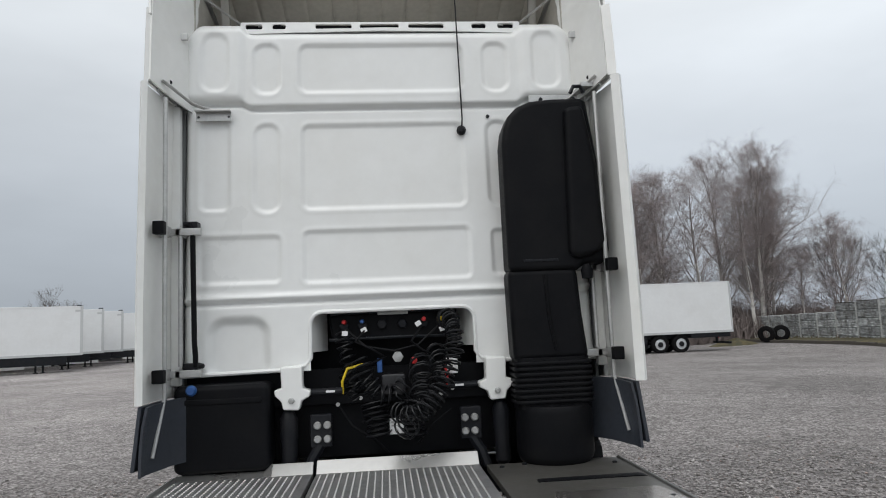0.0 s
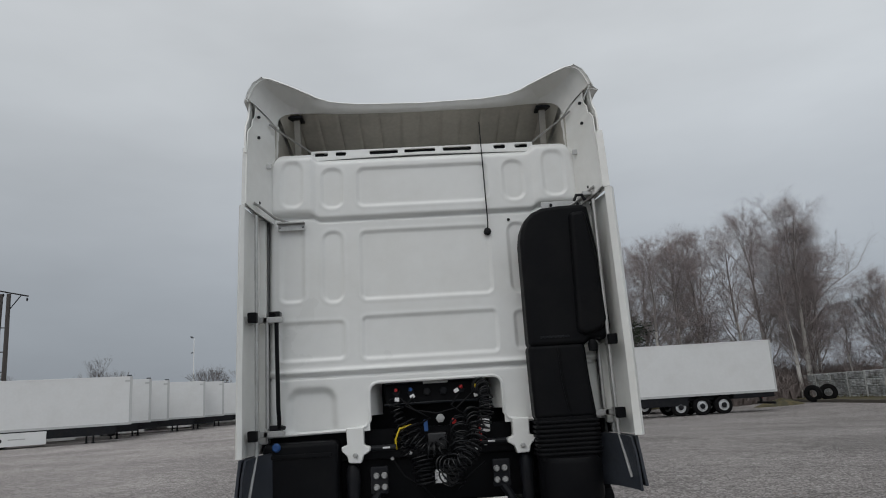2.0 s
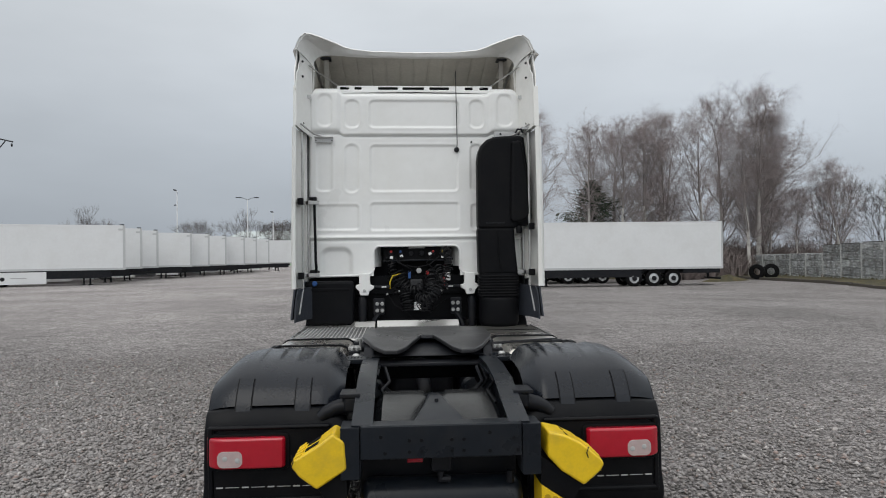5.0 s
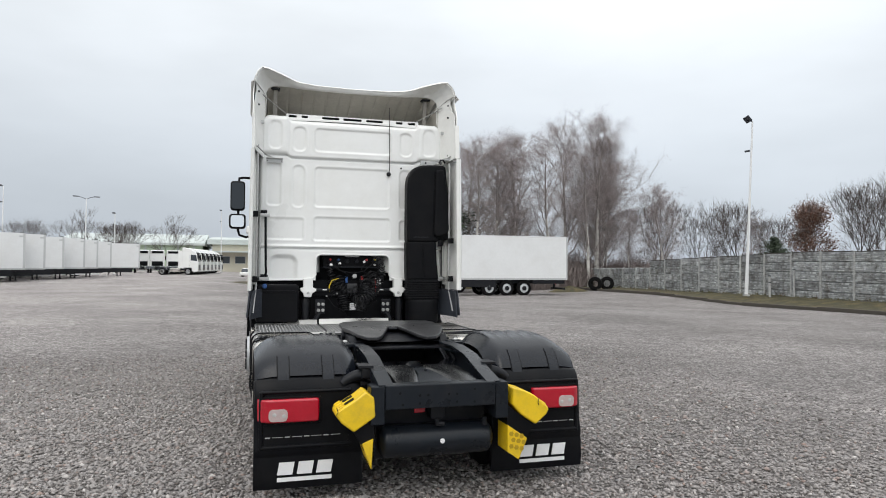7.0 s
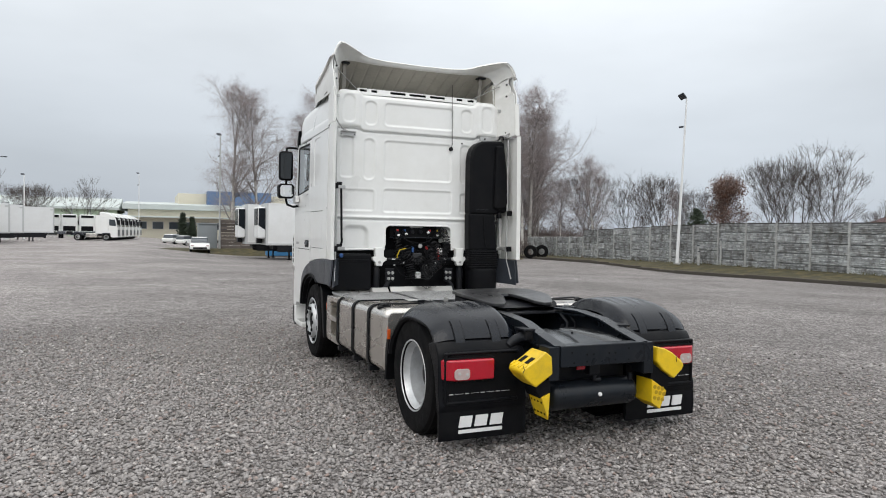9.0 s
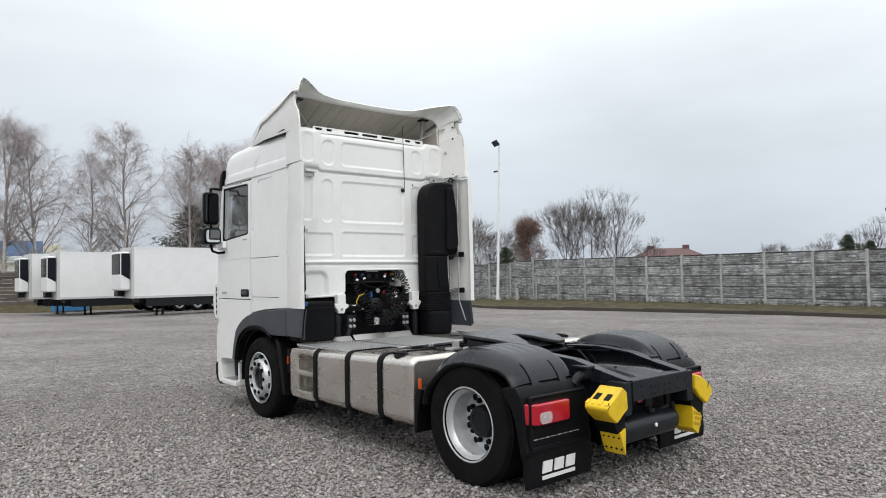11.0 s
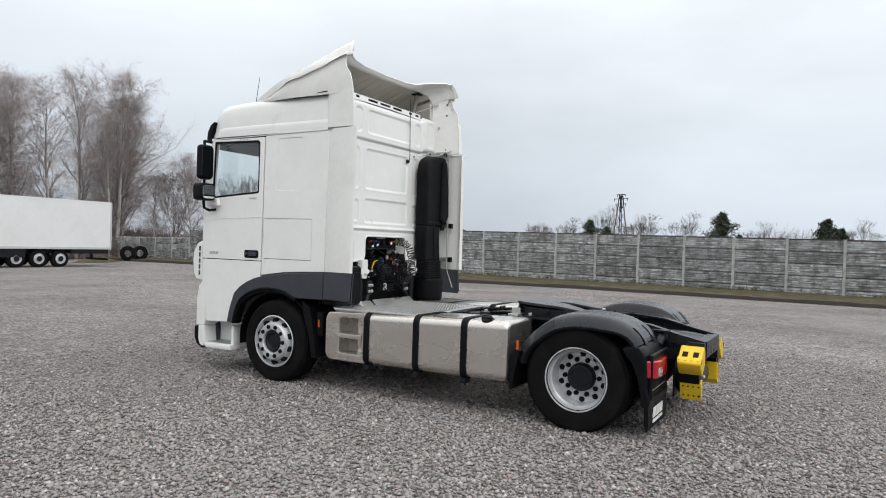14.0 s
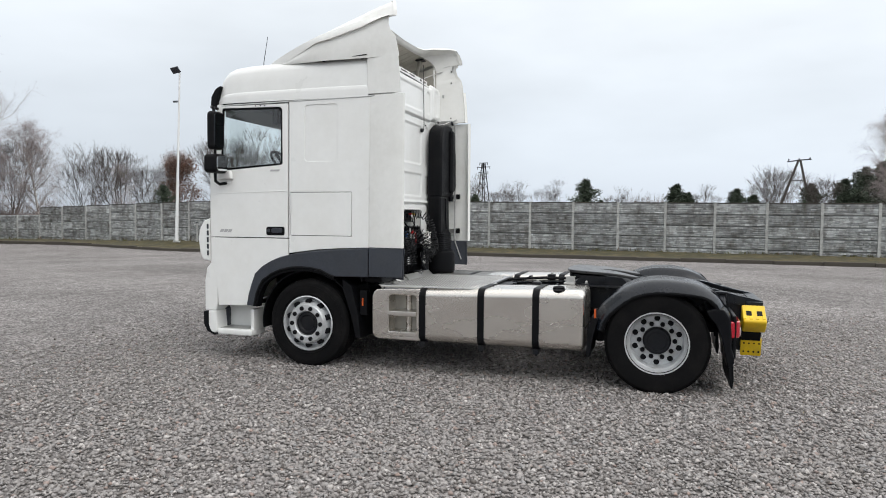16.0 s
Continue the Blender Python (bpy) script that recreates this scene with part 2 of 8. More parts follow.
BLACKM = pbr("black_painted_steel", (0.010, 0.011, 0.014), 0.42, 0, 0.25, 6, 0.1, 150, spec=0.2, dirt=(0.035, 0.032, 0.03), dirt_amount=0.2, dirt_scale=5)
FRAME = pbr("blue_black_chassis_paint", (0.0085, 0.0112, 0.0155), 0.3, 0, 0.22, 4, 0.06, 120, spec=0.28, dirt=(0.035, 0.034, 0.032), dirt_amount=0.15, dirt_scale=6)
GREASE = pbr("greased_dark_steel", (0.020, 0.020, 0.022), 0.32, 0, 0.3, 7, 0.15, 60, spec=0.6, dirt=(0.008, 0.0075, 0.007), dirt_amount=0.35, dirt_scale=5)
DARKP = pbr("black_fender_panel_plastic", (0.0045, 0.005, 0.0066), 0.36, 0, 0.2, 5, 0.15, 300, spec=0.12, dirt=(0.02, 0.019, 0.018), dirt_amount=0.2, dirt_scale=4)
FENDER = pbr("wet_dark_fender_plastic", (0.0065, 0.0085, 0.0130), 0.25, 0, 0.25, 6, 0.10, 70, spec=0.32, dirt=(0.026, 0.027, 0.03), dirt_amount=0.12, dirt_scale=5)
YELLOWD = pbr("shaded_yellow_plastic", (0.42, 0.27, 0.01), 0.5, 0, 0.1, 6)
RUBBER = pbr("tyre_rubber", (0.006, 0.006, 0.0066), 0.75, 0, 0.25, 9, 0.2, 160, spec=0.09, dirt=(0.022, 0.02, 0.019), dirt_amount=0.2, dirt_scale=5)
RIM = pbr("silver_painted_rim", (0.60, 0.615, 0.63), 0.34, 0.35, 0.1, 6, dirt=(0.20, 0.19, 0.175), dirt_amount=0.20, dirt_scale=7)
ALU = pbr("brushed_aluminium", (0.68, 0.645, 0.60), 0.27, 0.95, 0.03, 1.5, dirt=(0.52, 0.47, 0.42), dirt_amount=0.06, dirt_scale=0.9, stretch=(1, 1, 3))
TREAD = pbr("aluminium_tread_plate", (0.40, 0.40, 0.405), 0.38, 0.75, 0.14, 5, dirt=(0.10, 0.095, 0.09), dirt_amount=0.35, dirt_scale=5)
STEEL = pbr("galvanised_steel", (0.50, 0.50, 0.49), 0.4, 0.7, 0.12, 8, dirt=(0.2, 0.19, 0.17), dirt_amount=0.2, dirt_scale=9)
YELLOW = pbr("yellow_plastic", (0.78, 0.52, 0.012), 0.4, 0, 0.07, 6, dirt=(0.28, 0.2, 0.05), dirt_amount=0.18, dirt_scale=9)
YELLOWP = pbr("yellow_air_line", (0.70, 0.50, 0.02), 0.45, 0, 0.1, 5)
REDL = pbr("red_lamp_lens", (0.40, 0.006, 0.020), 0.15, 0, 0.12, 25, coat=0.6)
CLEARL = pbr("clear_lamp_lens", (0.47, 0.37, 0.36), 0.15, 0, 0.14, 30, coat=0.6)
AMBER = pbr("amber_lamp_lens", (0.55, 0.085, 0.012), 0.2, 0, 0.1, 30, coat=0.5)
REDP = pbr("red_plastic", (0.45, 0.02, 0.02), 0.4, 0, 0.1, 8)
BLUEP = pbr("blue_plastic", (0.02, 0.08, 0.25), 0.4, 0, 0.1, 8)
LABELW = pbr("white_print", (0.78, 0.78, 0.78), 0.5, 0, 0.06, 12)
LABELG = pbr("grey_print", (0.42, 0.42, 0.42), 0.5, 0, 0.06, 12)
TRIM = pbr("grey_interior_trim", (0.17, 0.175, 0.175), 0.7, 0, 0.08, 6)
SEATM = pbr("dark_seat_fabric", (0.05, 0.05, 0.055), 0.85, 0, 0.15, 12, 0.2, 300)
GLASS = glass("tinted_window_glass", (0.955, 1.0, 0.995))
# main mirror: the dark reflection it shows is put into the base colour
MIRRORD = pbr("dark_reflection_mirror", (0.06, 0.065, 0.07), 0.04, 1.0, 0.0, 3)
MIRROR = pbr("mirror_silver", (0.85, 0.87, 0.88), 0.03, 1.0, 0.0, 3)
TRAILER = pbr("white_trailer_panel", (0.74, 0.75, 0.75), 0.45, 0, 0.03, 0.5, dirt=(0.55, 0.54, 0.51), dirt_amount=0.14, dirt_scale=0.6)
TRAILERG = pbr("grey_trailer_trim", (0.50, 0.51, 0.51), 0.5, 0, 0.06, 3)
REEFER = pbr("dark_cooling_unit_grille", (0.012, 0.015, 0.019), 0.22, 0, 0.2, 6, spec=0.08)
UNDER = pbr("darker_beige_moulding", (0.50, 0.475, 0.42), 0.6, 0, 0.12, 3, dirt=(0.20, 0.18, 0.15), dirt_amount=0.2, dirt_scale=2)
GRAVEL = gravel_material()
STONE = stone_material()
CONCRETE = concrete_material()
POSTC = pbr("grey_concrete_post", (0.43, 0.435, 0.425), 0.9, 0, 0.2, 2, 0.5, 60, dirt=(0.1, 0.1, 0.085), dirt_amount=0.3, dirt_scale=2.5, per_object=0.1)
KERB = pbr("dirty_concrete_kerb", (0.060, 0.052, 0.043), 0.95, 0, 0.25, 2, 0.6, 40, dirt=(0.05, 0.045, 0.035), dirt_amount=0.35, dirt_scale=3)
SOIL = pbr("mossy_verge_soil", (0.046, 0.042, 0.019), 0.95, 0, 0.35, 1.2, 0.8, 25, dirt=(0.16, 0.12, 0.05), dirt_amount=0.4, dirt_scale=1.8)
GRASSM = pbr("winter_grass", (0.122, 0.117, 0.034), 0.8, 0, 0.45, 0.8, dirt=(0.13, 0.088, 0.040), dirt_amount=0.4, dirt_scale=1.5)
SCRUBM = pbr("rusty_dead_stalks", (0.12, 0.068, 0.036), 0.9, 0, 0.35, 1.5)
BARK = pbr("grey_brown_bark", (0.062, 0.053, 0.048), 0.9, 0, 0.3, 3, 0.5, 30)
BIRCH = pbr("white_birch_bark", (0.60, 0.575, 0.54), 0.85, 0, 0.2, 3, 0.3, 30, dirt=(0.05, 0.045, 0.04), dirt_amount=0.36, dirt_scale=2.0)
TWIG = pbr("reddish_twigs", (0.315, 0.268, 0.262), 0.9, 0, 0.3, 1)
LIMB = pbr("grey_birch_limbs", (0.29, 0.26, 0.25), 0.9, 0, 0.3, 3, 0.5, 30)
TWIGG = pbr("grey_twigs", (0.098, 0.082, 0.076), 0.9, 0, 0.3, 1)
THICKET = pbr("brownish_thicket", (0.19, 0.158, 0.148), 0.9, 0, 0.3, 1)
DEADLEAF = pbr("brown_dead_leaves", (0.15, 0.075, 0.048), 0.85, 0, 0.3, 2)
NEEDLE = pbr("dark_conifer_needles", (0.030, 0.043, 0.025), 0.9, 0, 0.35, 2)
LAMPW = pbr("white_painted_pole", (0.72, 0.73, 0.73), 0.45, 0, 0.05, 3)
BOARD = pbr("dark_weathered_boards", (0.105, 0.088, 0.078), 0.9, 0, 0.25, 3, 0.3, 40, per_object=0.35, stretch=(0.2, 1, 2))
WOODP = pbr("weathered_wooden_pole", (0.065, 0.058, 0.054), 0.9, 0, 0.25, 4, 0.4, 40)
FACADE = pbr("cream_factory_wall", (0.62, 0.58, 0.47), 0.8, 0, 0.08, 0.3)
ROOFG = pbr("pale_sheet_roof", (0.50, 0.545, 0.53), 0.6, 0, 0.06, 0.4)
GREENW = pbr("pale_green_cladding", (0.46, 0.56, 0.42), 0.7, 0, 0.06, 0.5)
BLUEW = pbr("blue_cladding", (0.10, 0.17, 0.30), 0.6, 0, 0.1, 0.5)
WINDOWD = pbr("dark_window_glass", (0.05, 0.06, 0.07), 0.1, 0, 0.1, 2)
TILE = pbr("red_brown_roof_tiles", (0.13, 0.075, 0.075), 0.8, 0, 0.2, 1.5, 0.5, 12)
BRICKC = pbr("brick_chimney", (0.12, 0.07, 0.068), 0.9, 0, 0.2, 4, 0.5, 30)
BLUEBOX = pbr("blue_container_paint", (0.05, 0.22, 0.45), 0.5, 0, 0.12, 2)
GREYBOX = pbr("grey_steel_cladding", (0.22, 0.24, 0.25), 0.6, 0, 0.12, 1)


# ---- mesh helpers ----
def part(name, bm, material, parent=None, label="", smooth=35.0):
    """Links a bmesh as one mesh object under a thing or a part."""
    me = bpy.data.meshes.new(name)
    bmesh.ops.recalc_face_normals(bm, faces=bm.faces[:])
    bm.to_mesh(me)
    bm.free()
    me.materials.append(material)
    if smooth:
        me.shade_smooth()
        me.set_sharp_from_angle(angle=radians(smooth))
    ob = new(name, me)
    if smooth and 6 < len(me.polygons) < 4000:
        wn_ = ob.modifiers.new("weighted_normals", "WEIGHTED_NORMAL")
        wn_.keep_sharp = True
    if parent:
        ob.parent = parent
    if label:
        ob["label"] = label
    return ob


def raw(name, verts, faces, material, parent=None, label="", smooth=False):
    me = bpy.data.meshes.new(name)
    me.from_pydata(verts, [], faces)
    me.materials.append(material)
    if smooth:
        me.shade_smooth()
    ob = new(name, me)
    if parent:
        ob.parent = parent
    if label:
        ob["label"] = label
    return ob


def thing(name, label, category, m=None, group="", kind=""):
    ob = new(name)
    ob.empty_display_size = 0.2
    if m is not None:
        ob.matrix_world = m
    return tagged(ob, label, category, group, kind)


def sharp_bevel(bm, b, seg=2, angle=40):
    if b > 0:
        es = [e for e in bm.edges if len(e.link_faces) == 2 and e.calc_face_angle(0) > radians(angle)]
        bmesh.ops.bevel(bm, geom=es, offset=b, offset_type="OFFSET", segments=seg, profile=0.5, affect="EDGES", clamp_overlap=True)
    return bm


def box(x0, x1, y0, y1, z0, z1, b=0.008, seg=2, bm=None):
    t = bmesh.new()
    bmesh.ops.create_cube(t, size=1.0)
    for v in t.verts:
        v.co = Vector(((x0 + x1) / 2 + v.co.x * (x1 - x0), (y0 + y1) / 2 + v.co.y * (y1 - y0), (z0 + z1) / 2 + v.co.z * (z1 - z0)))
    sharp_bevel(t, b, seg)
    return merge(bm, t)


def merge(bm, t):
    if bm is None:
        return t
    me = bpy.data.meshes.new("tmp")
    t.to_mesh(me)
    t.free()
    bm.from_mesh(me)
    bpy.data.meshes.remove(me)
    return bm


def at_axis(axis, p, c):
    """(p0, p1) in the plane across the axis, c along it."""
    return {"x": (c, p[0], p[1]), "y": (p[0], c, p[1]), "z": (p[0], p[1], c)}[axis]


def prism(poly, axis, c0, c1, b=0.006, seg=2, holes=(), bm=None):
    """A plate of the outline poly, with holes, from c0 to c1 along the axis."""
    t = bmesh.new()
    edges = []
    for loop in (poly, *holes):
        vs = [t.verts.new(at_axis(axis, p, c0)) for p in loop]
        edges += [t.edges.new((vs[i], vs[(i + 1) % len(vs)])) for i in range(len(vs))]
    if holes:
        bmesh.ops.triangle_fill(t, edges=edges, use_beauty=True, use_dissolve=False)
    else:
        t.faces.new(t.verts[:])
    ext = bmesh.ops.extrude_face_region(t, geom=t.faces[:])
    d = Vector(at_axis(axis, (0, 0), c1 - c0))
    bmesh.ops.translate(t, verts=[v for v in ext["geom"] if isinstance(v, bmesh.types.BMVert)], vec=d)
    bmesh.ops.recalc_face_normals(t, faces=t.faces[:])
    sharp_bevel(t, b, seg)
    return merge(bm, t)


def rrect(x0, x1, z0, z1, r, n=5):
    pts = []
    for cx, cz, a0 in ((x1 - r, z1 - r, 0), (x0 + r, z1 - r, 90), (x0 + r, z0 + r, 180), (x1 - r, z0 + r, 270)):
        for i in range(n + 1):
            a = radians(a0 + 90 * i / n)
            pts.append((cx + r * math.cos(a), cz + r * math.sin(a)))
    return pts


def tube(pts, r, n=8, bm=None, taper=None):
    """A round bar along the points."""
    t = bmesh.new()
    pts = [Vector(p) for p in pts]
    rings = []
    side = None
    for i, p in enumerate(pts):
        d = (pts[min(i + 1, len(pts) - 1)] - pts[max(i - 1, 0)]).normalized()
        if side is None:
            side = d.cross(Vector((0, 0, 1)))
            if side.length < 0.1:
                side = d.cross(Vector((1, 0, 0)))
        side = (side - d * side.dot(d)).normalized()
        up = d.cross(side)
        rr = r if taper is None else r + (taper - r) * i / (len(pts) - 1)
        rings.append([t.verts.new(p + rr * (math.cos(2 * math.pi * k / n) * side + math.sin(2 * math.pi * k / n) * up)) for k in range(n)])
    for a, b in zip(rings, rings[1:]):
        for k in range(n):
            t.faces.new((a[k], a[(k + 1) % n], b[(k + 1) % n], b[k]))
    t.faces.new(rings[0][::-1])
    t.faces.new(rings[-1])
    return merge(bm, t)


def lathe(profile, centre, axis="x", n=32, bm=None, closed=False, first_cap=True):
    """Turns (radius, along) round an axis through the centre."""
    t = bmesh.new()
    rings = []
    for r, c in profile:
        ring = []
        for k in range(n):
            a = 2 * math.pi * k / n
            p = at_axis(axis, (r * math.cos(a), r * math.sin(a)), c)
            ring.append(t.verts.new(Vector(p) + Vector(centre)))
        rings.append(ring)
    pairs = list(zip(rings, rings[1:])) + ([(rings[-1], rings[0])] if closed else [])
    for a, b in pairs:
        for k in range(n):
            t.faces.new((a[k], a[(k + 1) % n], b[(k + 1) % n], b[k]))
    if not closed:
        if first_cap:
            t.faces.new(rings[0][::-1])
        t.faces.new(rings[-1])
    return merge(bm, t)


def loft(rows, bm=None, thick=0.0):
    """A sheet through rows of points of equal number; with a thickness, a shell."""
    t = bmesh.new()
    vs = [[t.verts.new(p) for p in row] for row in rows]
    for a, b in zip(vs, vs[1:]):
        for k in range(len(a) - 1):
            t.faces.new((a[k], a[k + 1], b[k + 1], b[k]))
    if thick:
        bmesh.ops.recalc_face_normals(t, faces=t.faces[:])
        bmesh.ops.solidify(t, geom=t.faces[:], thickness=thick)
    return merge(bm, t)


def smooth(a, b, x):
    t = min(1.0, max(0.0, (x - a) / (b - a)))
    return t * t * (3 - 2 * t)


def interp(table, x):
    """A smooth curve through (x, y) pairs in rising x."""
    if x <= table[0][0]:
        return table[0][1]
    for (x0, y0), (x1, y1) in zip(table, table[1:]):
        if x <= x1:
            return y0 + (y1 - y0) * (x - x0) / (x1 - x0)
    return table[-1][1]


def ground_z(x, y):
    """The yard falls gently towards the trailers and the fence and is level on the other side."""
    fall = -0.011 * min(80.0, max(0.0, y - 10.0)) * smooth(-6.0, 6.0, x)
    dip = 0.18 * smooth(20.0, 38.0, y) * smooth(-4.0, 6.0, x) * smooth(30.0, 26.0, x)
    return fall - dip - 0.35 * smooth(9.0, 26.0, x) * smooth(41.0, 28.0, y)


# ---- ground ----
def build_ground():
    ys = [-2500, -600, -150, -60, -30] + [-20 + 2 * i for i in range(56)] + [110, 150, 300, 900, 3000]
    xs = [-2500, -700, -200, -80, -50, -35] + [-25 + 2.5 * i for i in range(28)] + [60, 90, 200, 700, 2500]
    verts = [(x, y, ground_z(x, y)) for y in ys for x in xs]
    w = len(xs)
    faces = [(j * w + i, j * w + i + 1, (j + 1) * w + i + 1, (j + 1) * w + i) for j in range(len(ys) - 1) for i in range(w - 1)]
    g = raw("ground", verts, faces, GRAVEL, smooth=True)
    tagged(g, "grey-brown crushed stone yard surface, damp and uneven", "ground", kind="structure")


build_ground()


def build_stones(seed, count, x0, x1, y0, y1, keep):
    """Loose crushed stones, lying on the ground."""
    rng = np.random.default_rng(seed)
    px = rng.uniform(x0, x1, count)
    py = rng.uniform(y0, y1, count)
    ok = keep(px, py, rng.uniform(0, 1, count))
    px, py = px[ok], py[ok]
    n = len(px)
    base = np.array([(1, 0, 0), (0, 1, 0), (-1, 0, 0), (0, -1, 0), (0, 0, 0.8), (0, 0, -0.5)], float)
    size = rng.uniform(0.0115, 0.0205, n) * rng.choice([0.75, 1.0, 1.4], n)
    v = base[None] * rng.uniform(0.6, 1.25, (n, 6, 3)) + rng.uniform(-0.3, 0.3, (n, 6, 3))
    a = rng.uniform(0, 2 * np.pi, n)
    ca, sa = np.cos(a), np.sin(a)
    stretch = rng.uniform(0.7, 1.5, n)
    vx, vy = v[..., 0] * stretch[:, None], v[..., 1]
    tilt = rng.uniform(-0.6, 0.6, n)
    vz = v[..., 2] + vx * tilt[:, None] * 0.5
    rx, ry = vx * ca[:, None] - vy * sa[:, None], vx * sa[:, None] + vy * ca[:, None]
    co = np.stack([rx * size[:, None] + px[:, None], ry * size[:, None] + py[:, None], vz * size[:, None] * 0.85 + 0.007], -1).reshape(-1, 3)
    tri = np.array([(0, 1, 4), (1, 2, 4), (2, 3, 4), (3, 0, 4), (1, 0, 5), (2, 1, 5), (3, 2, 5), (0, 3, 5)])
    f = (tri[None] + (np.arange(n) * 6)[:, None, None]).reshape(-1, 3)
    me = bpy.data.meshes.new("gravel_stones")
    me.vertices.add(len(co))
    me.vertices.foreach_set("co", co.ravel())
    me.loops.add(len(f) * 3)
    me.loops.foreach_set("vertex_index", f.ravel().astype(np.int32))
    me.polygons.add(len(f))
    me.polygons.foreach_set("loop_start", np.arange(0, len(f) * 3, 3, dtype=np.int32))
    me.update(calc_edges=True)
    me.materials.append(STONE)
    tagged(new("gravel_stones", me), "loose grey and pinkish crushed stones covering the yard", "gravel", kind="stuff")


build_stones(3, 320000, -8.6, 6.5, -5.6, 9.5, lambda x, y, r: r < np.clip(1.2 - 0.10 * np.hypot(x + 4.0, y - 1.0), 0.2, 1.0) * np.clip(np.minimum(np.minimum(x + 8.6, 6.5 - x), np.minimum(y + 5.6, 9.5 - y)) / 3.0, 0.0, 1.0))


# ---- the tractor unit ----
CX, W = 0.045, 1.262          # middle of the truck, half its body width
REAR, FRONT = 3.97, 6.03     # rear wall and windscreen foot of the cab
AXLE_F, AXLE_R, TYRE = 4.73, 0.90, 0.50
truck = thing("tractor_unit", "white two-axle lorry tractor with high cab, black fenders, parked on gravel", "truck", pose(CX, 0, 0))


def lean(bm):
    """The cab's sides lean in slightly towards the roof."""
    for v in bm.verts:
        k = 1 - 0.011 * max(0.0, v.co.z - 1.9)
        v.co.x *= k
    return bm


def rounded_sdf(x, z, x0, x1, z0, z1, r):
    dx, dz = abs(x - (x0 + x1) / 2) - (x1 - x0) / 2 + r, abs(z - (z0 + z1) / 2) - (z1 - z0) / 2 + r
    return math.hypot(max(dx, 0), max(dz, 0)) + min(max(dx, dz), 0) - r


def cab_rear():
    """The pressed rear wall with its beads, and the cut-out over the air lines."""
    z_bot, z_top, hole_x, hole_z = 1.50, 3.515, 0.475, 1.83
    panels = [(-0.51, 0.47, 2.425, 2.94, 0.05), (-0.51, 0.48, 1.995, 2.305, 0.04), (-0.79, -0.63, 2.415, 2.95, 0.07), (-1.10, -0.92, 2.43, 2.975, 0.05),
              (-1.11, -0.63, 2.005, 2.285, 0.04), (0.60, 0.76, 2.415, 2.95, 0.07), (0.60, 1.10, 2.005, 2.285, 0.04), (0.90, 1.10, 2.43, 2.975, 0.05),
              (-1.09, -0.92, 3.135, 3.46, 0.07), (-0.79, -0.62, 3.12, 3.435, 0.07), (-0.52, 0.49, 3.125, 3.43, 0.06), (0.60, 0.77, 3.12, 3.435, 0.07), (0.91, 1.09, 3.135, 3.46, 0.07)]

    def depth(x, z):
        y = 0.0
        for p in panels:
            d = rounded_sdf(x, z, *p)
            y += 0.011 * (1 - smooth(-0.020, 0.0, d))                # pressed in
            y -= 0.0025 * math.exp(-((d - 0.010) / 0.009) ** 2)      # raised rim
        d = rounded_sdf(x, z, -1.07, -0.69, 1.44, 1.83, 0.12)
        y += 0.045 * (1 - smooth(-0.06, 0.0, d))
        y -= 0.022 * math.exp(-((z - 1.925) / 0.016) ** 2) - 0.02 * math.exp(-((z - 1.895) / 0.012) ** 2)
        edge = 0.03 * smooth(0.80, 0.86, abs(x))
        y -= 0.022 * smooth(3.03 + edge, 3.062 + edge, z) - 0.022 * math.exp(-((z - 3.034 - edge) / 0.009) ** 2)
        y -= 0.018 * smooth(0.82, 0.88, abs(x)) * smooth(3.07, 3.12, z)
        y += 0.10 * smooth(1.13, 1.22, abs(x)) ** 2 * smooth(1.45, 1.6, z)
        y += 0.05 * smooth(3.455, 3.52, z) ** 2
        return REAR + y

    xs = sorted(set([round(-1.21 + 0.011 * i, 4) for i in range(221)] + [-hole_x, hole_x]))
    zs = sorted(set([round(z_bot + 0.011 * i, 4) for i in range(int((z_top - z_bot) / 0.011) + 1)] + [hole_z, z_top]))
    verts, index, faces = [], {}, []
    for j, z in enumerate(zs):
        for i, x in enumerate(xs):
            index[i, j] = len(verts)
            rise = 0.045 * smooth(0.80, 0.87, abs(x)) - 0.11 * smooth(1.06, 1.21, abs(x)) ** 2
            verts.append((x * (1 - 0.011 * max(0, z - 1.9)), depth(x, z), z + rise * smooth(3.30, 3.515, z)))
    r = 0.07
    for j in range(len(zs) - 1):
        for i in range(len(xs) - 1):
            x, z = (xs[i] + xs[i + 1]) / 2, (zs[j] + zs[j + 1]) / 2
            if rounded_sdf(x, z, -hole_x, hole_x, 1.0, hole_z, r) < 0:
                continue
            faces.append((index[i, j], index[i + 1, j], index[i + 1, j + 1], index[i, j + 1]))
    wall = raw("rear_wall", verts, faces, WHITE, truck, "white pressed steel rear wall with stamped panels", smooth=True)
    # rolled edge round the cut-out and along the foot
    pts = [(-1.19, 1.50), (-0.63, 1.51), (-hole_x - 0.03, 1.53), (-hole_x, 1.57)]
    pts += [(p[0], p[1]) for p in rrect(-hole_x, hole_x, 1.2, hole_z, r, 5)[6:12]][::-1]
    pts += [(-p[0], p[1]) for p in pts[::-1]]
    part("wall_edge", tube([(p[0], REAR + 0.004, p[1]) for p in pts], 0.013, 8), WHITE, wall)
    part("recess_shroud", box(-0.5, 0.5, REAR + 0.06, REAR + 0.62, hole_z + 0.02, hole_z + 0.06, 0.01), CREAM, wall)
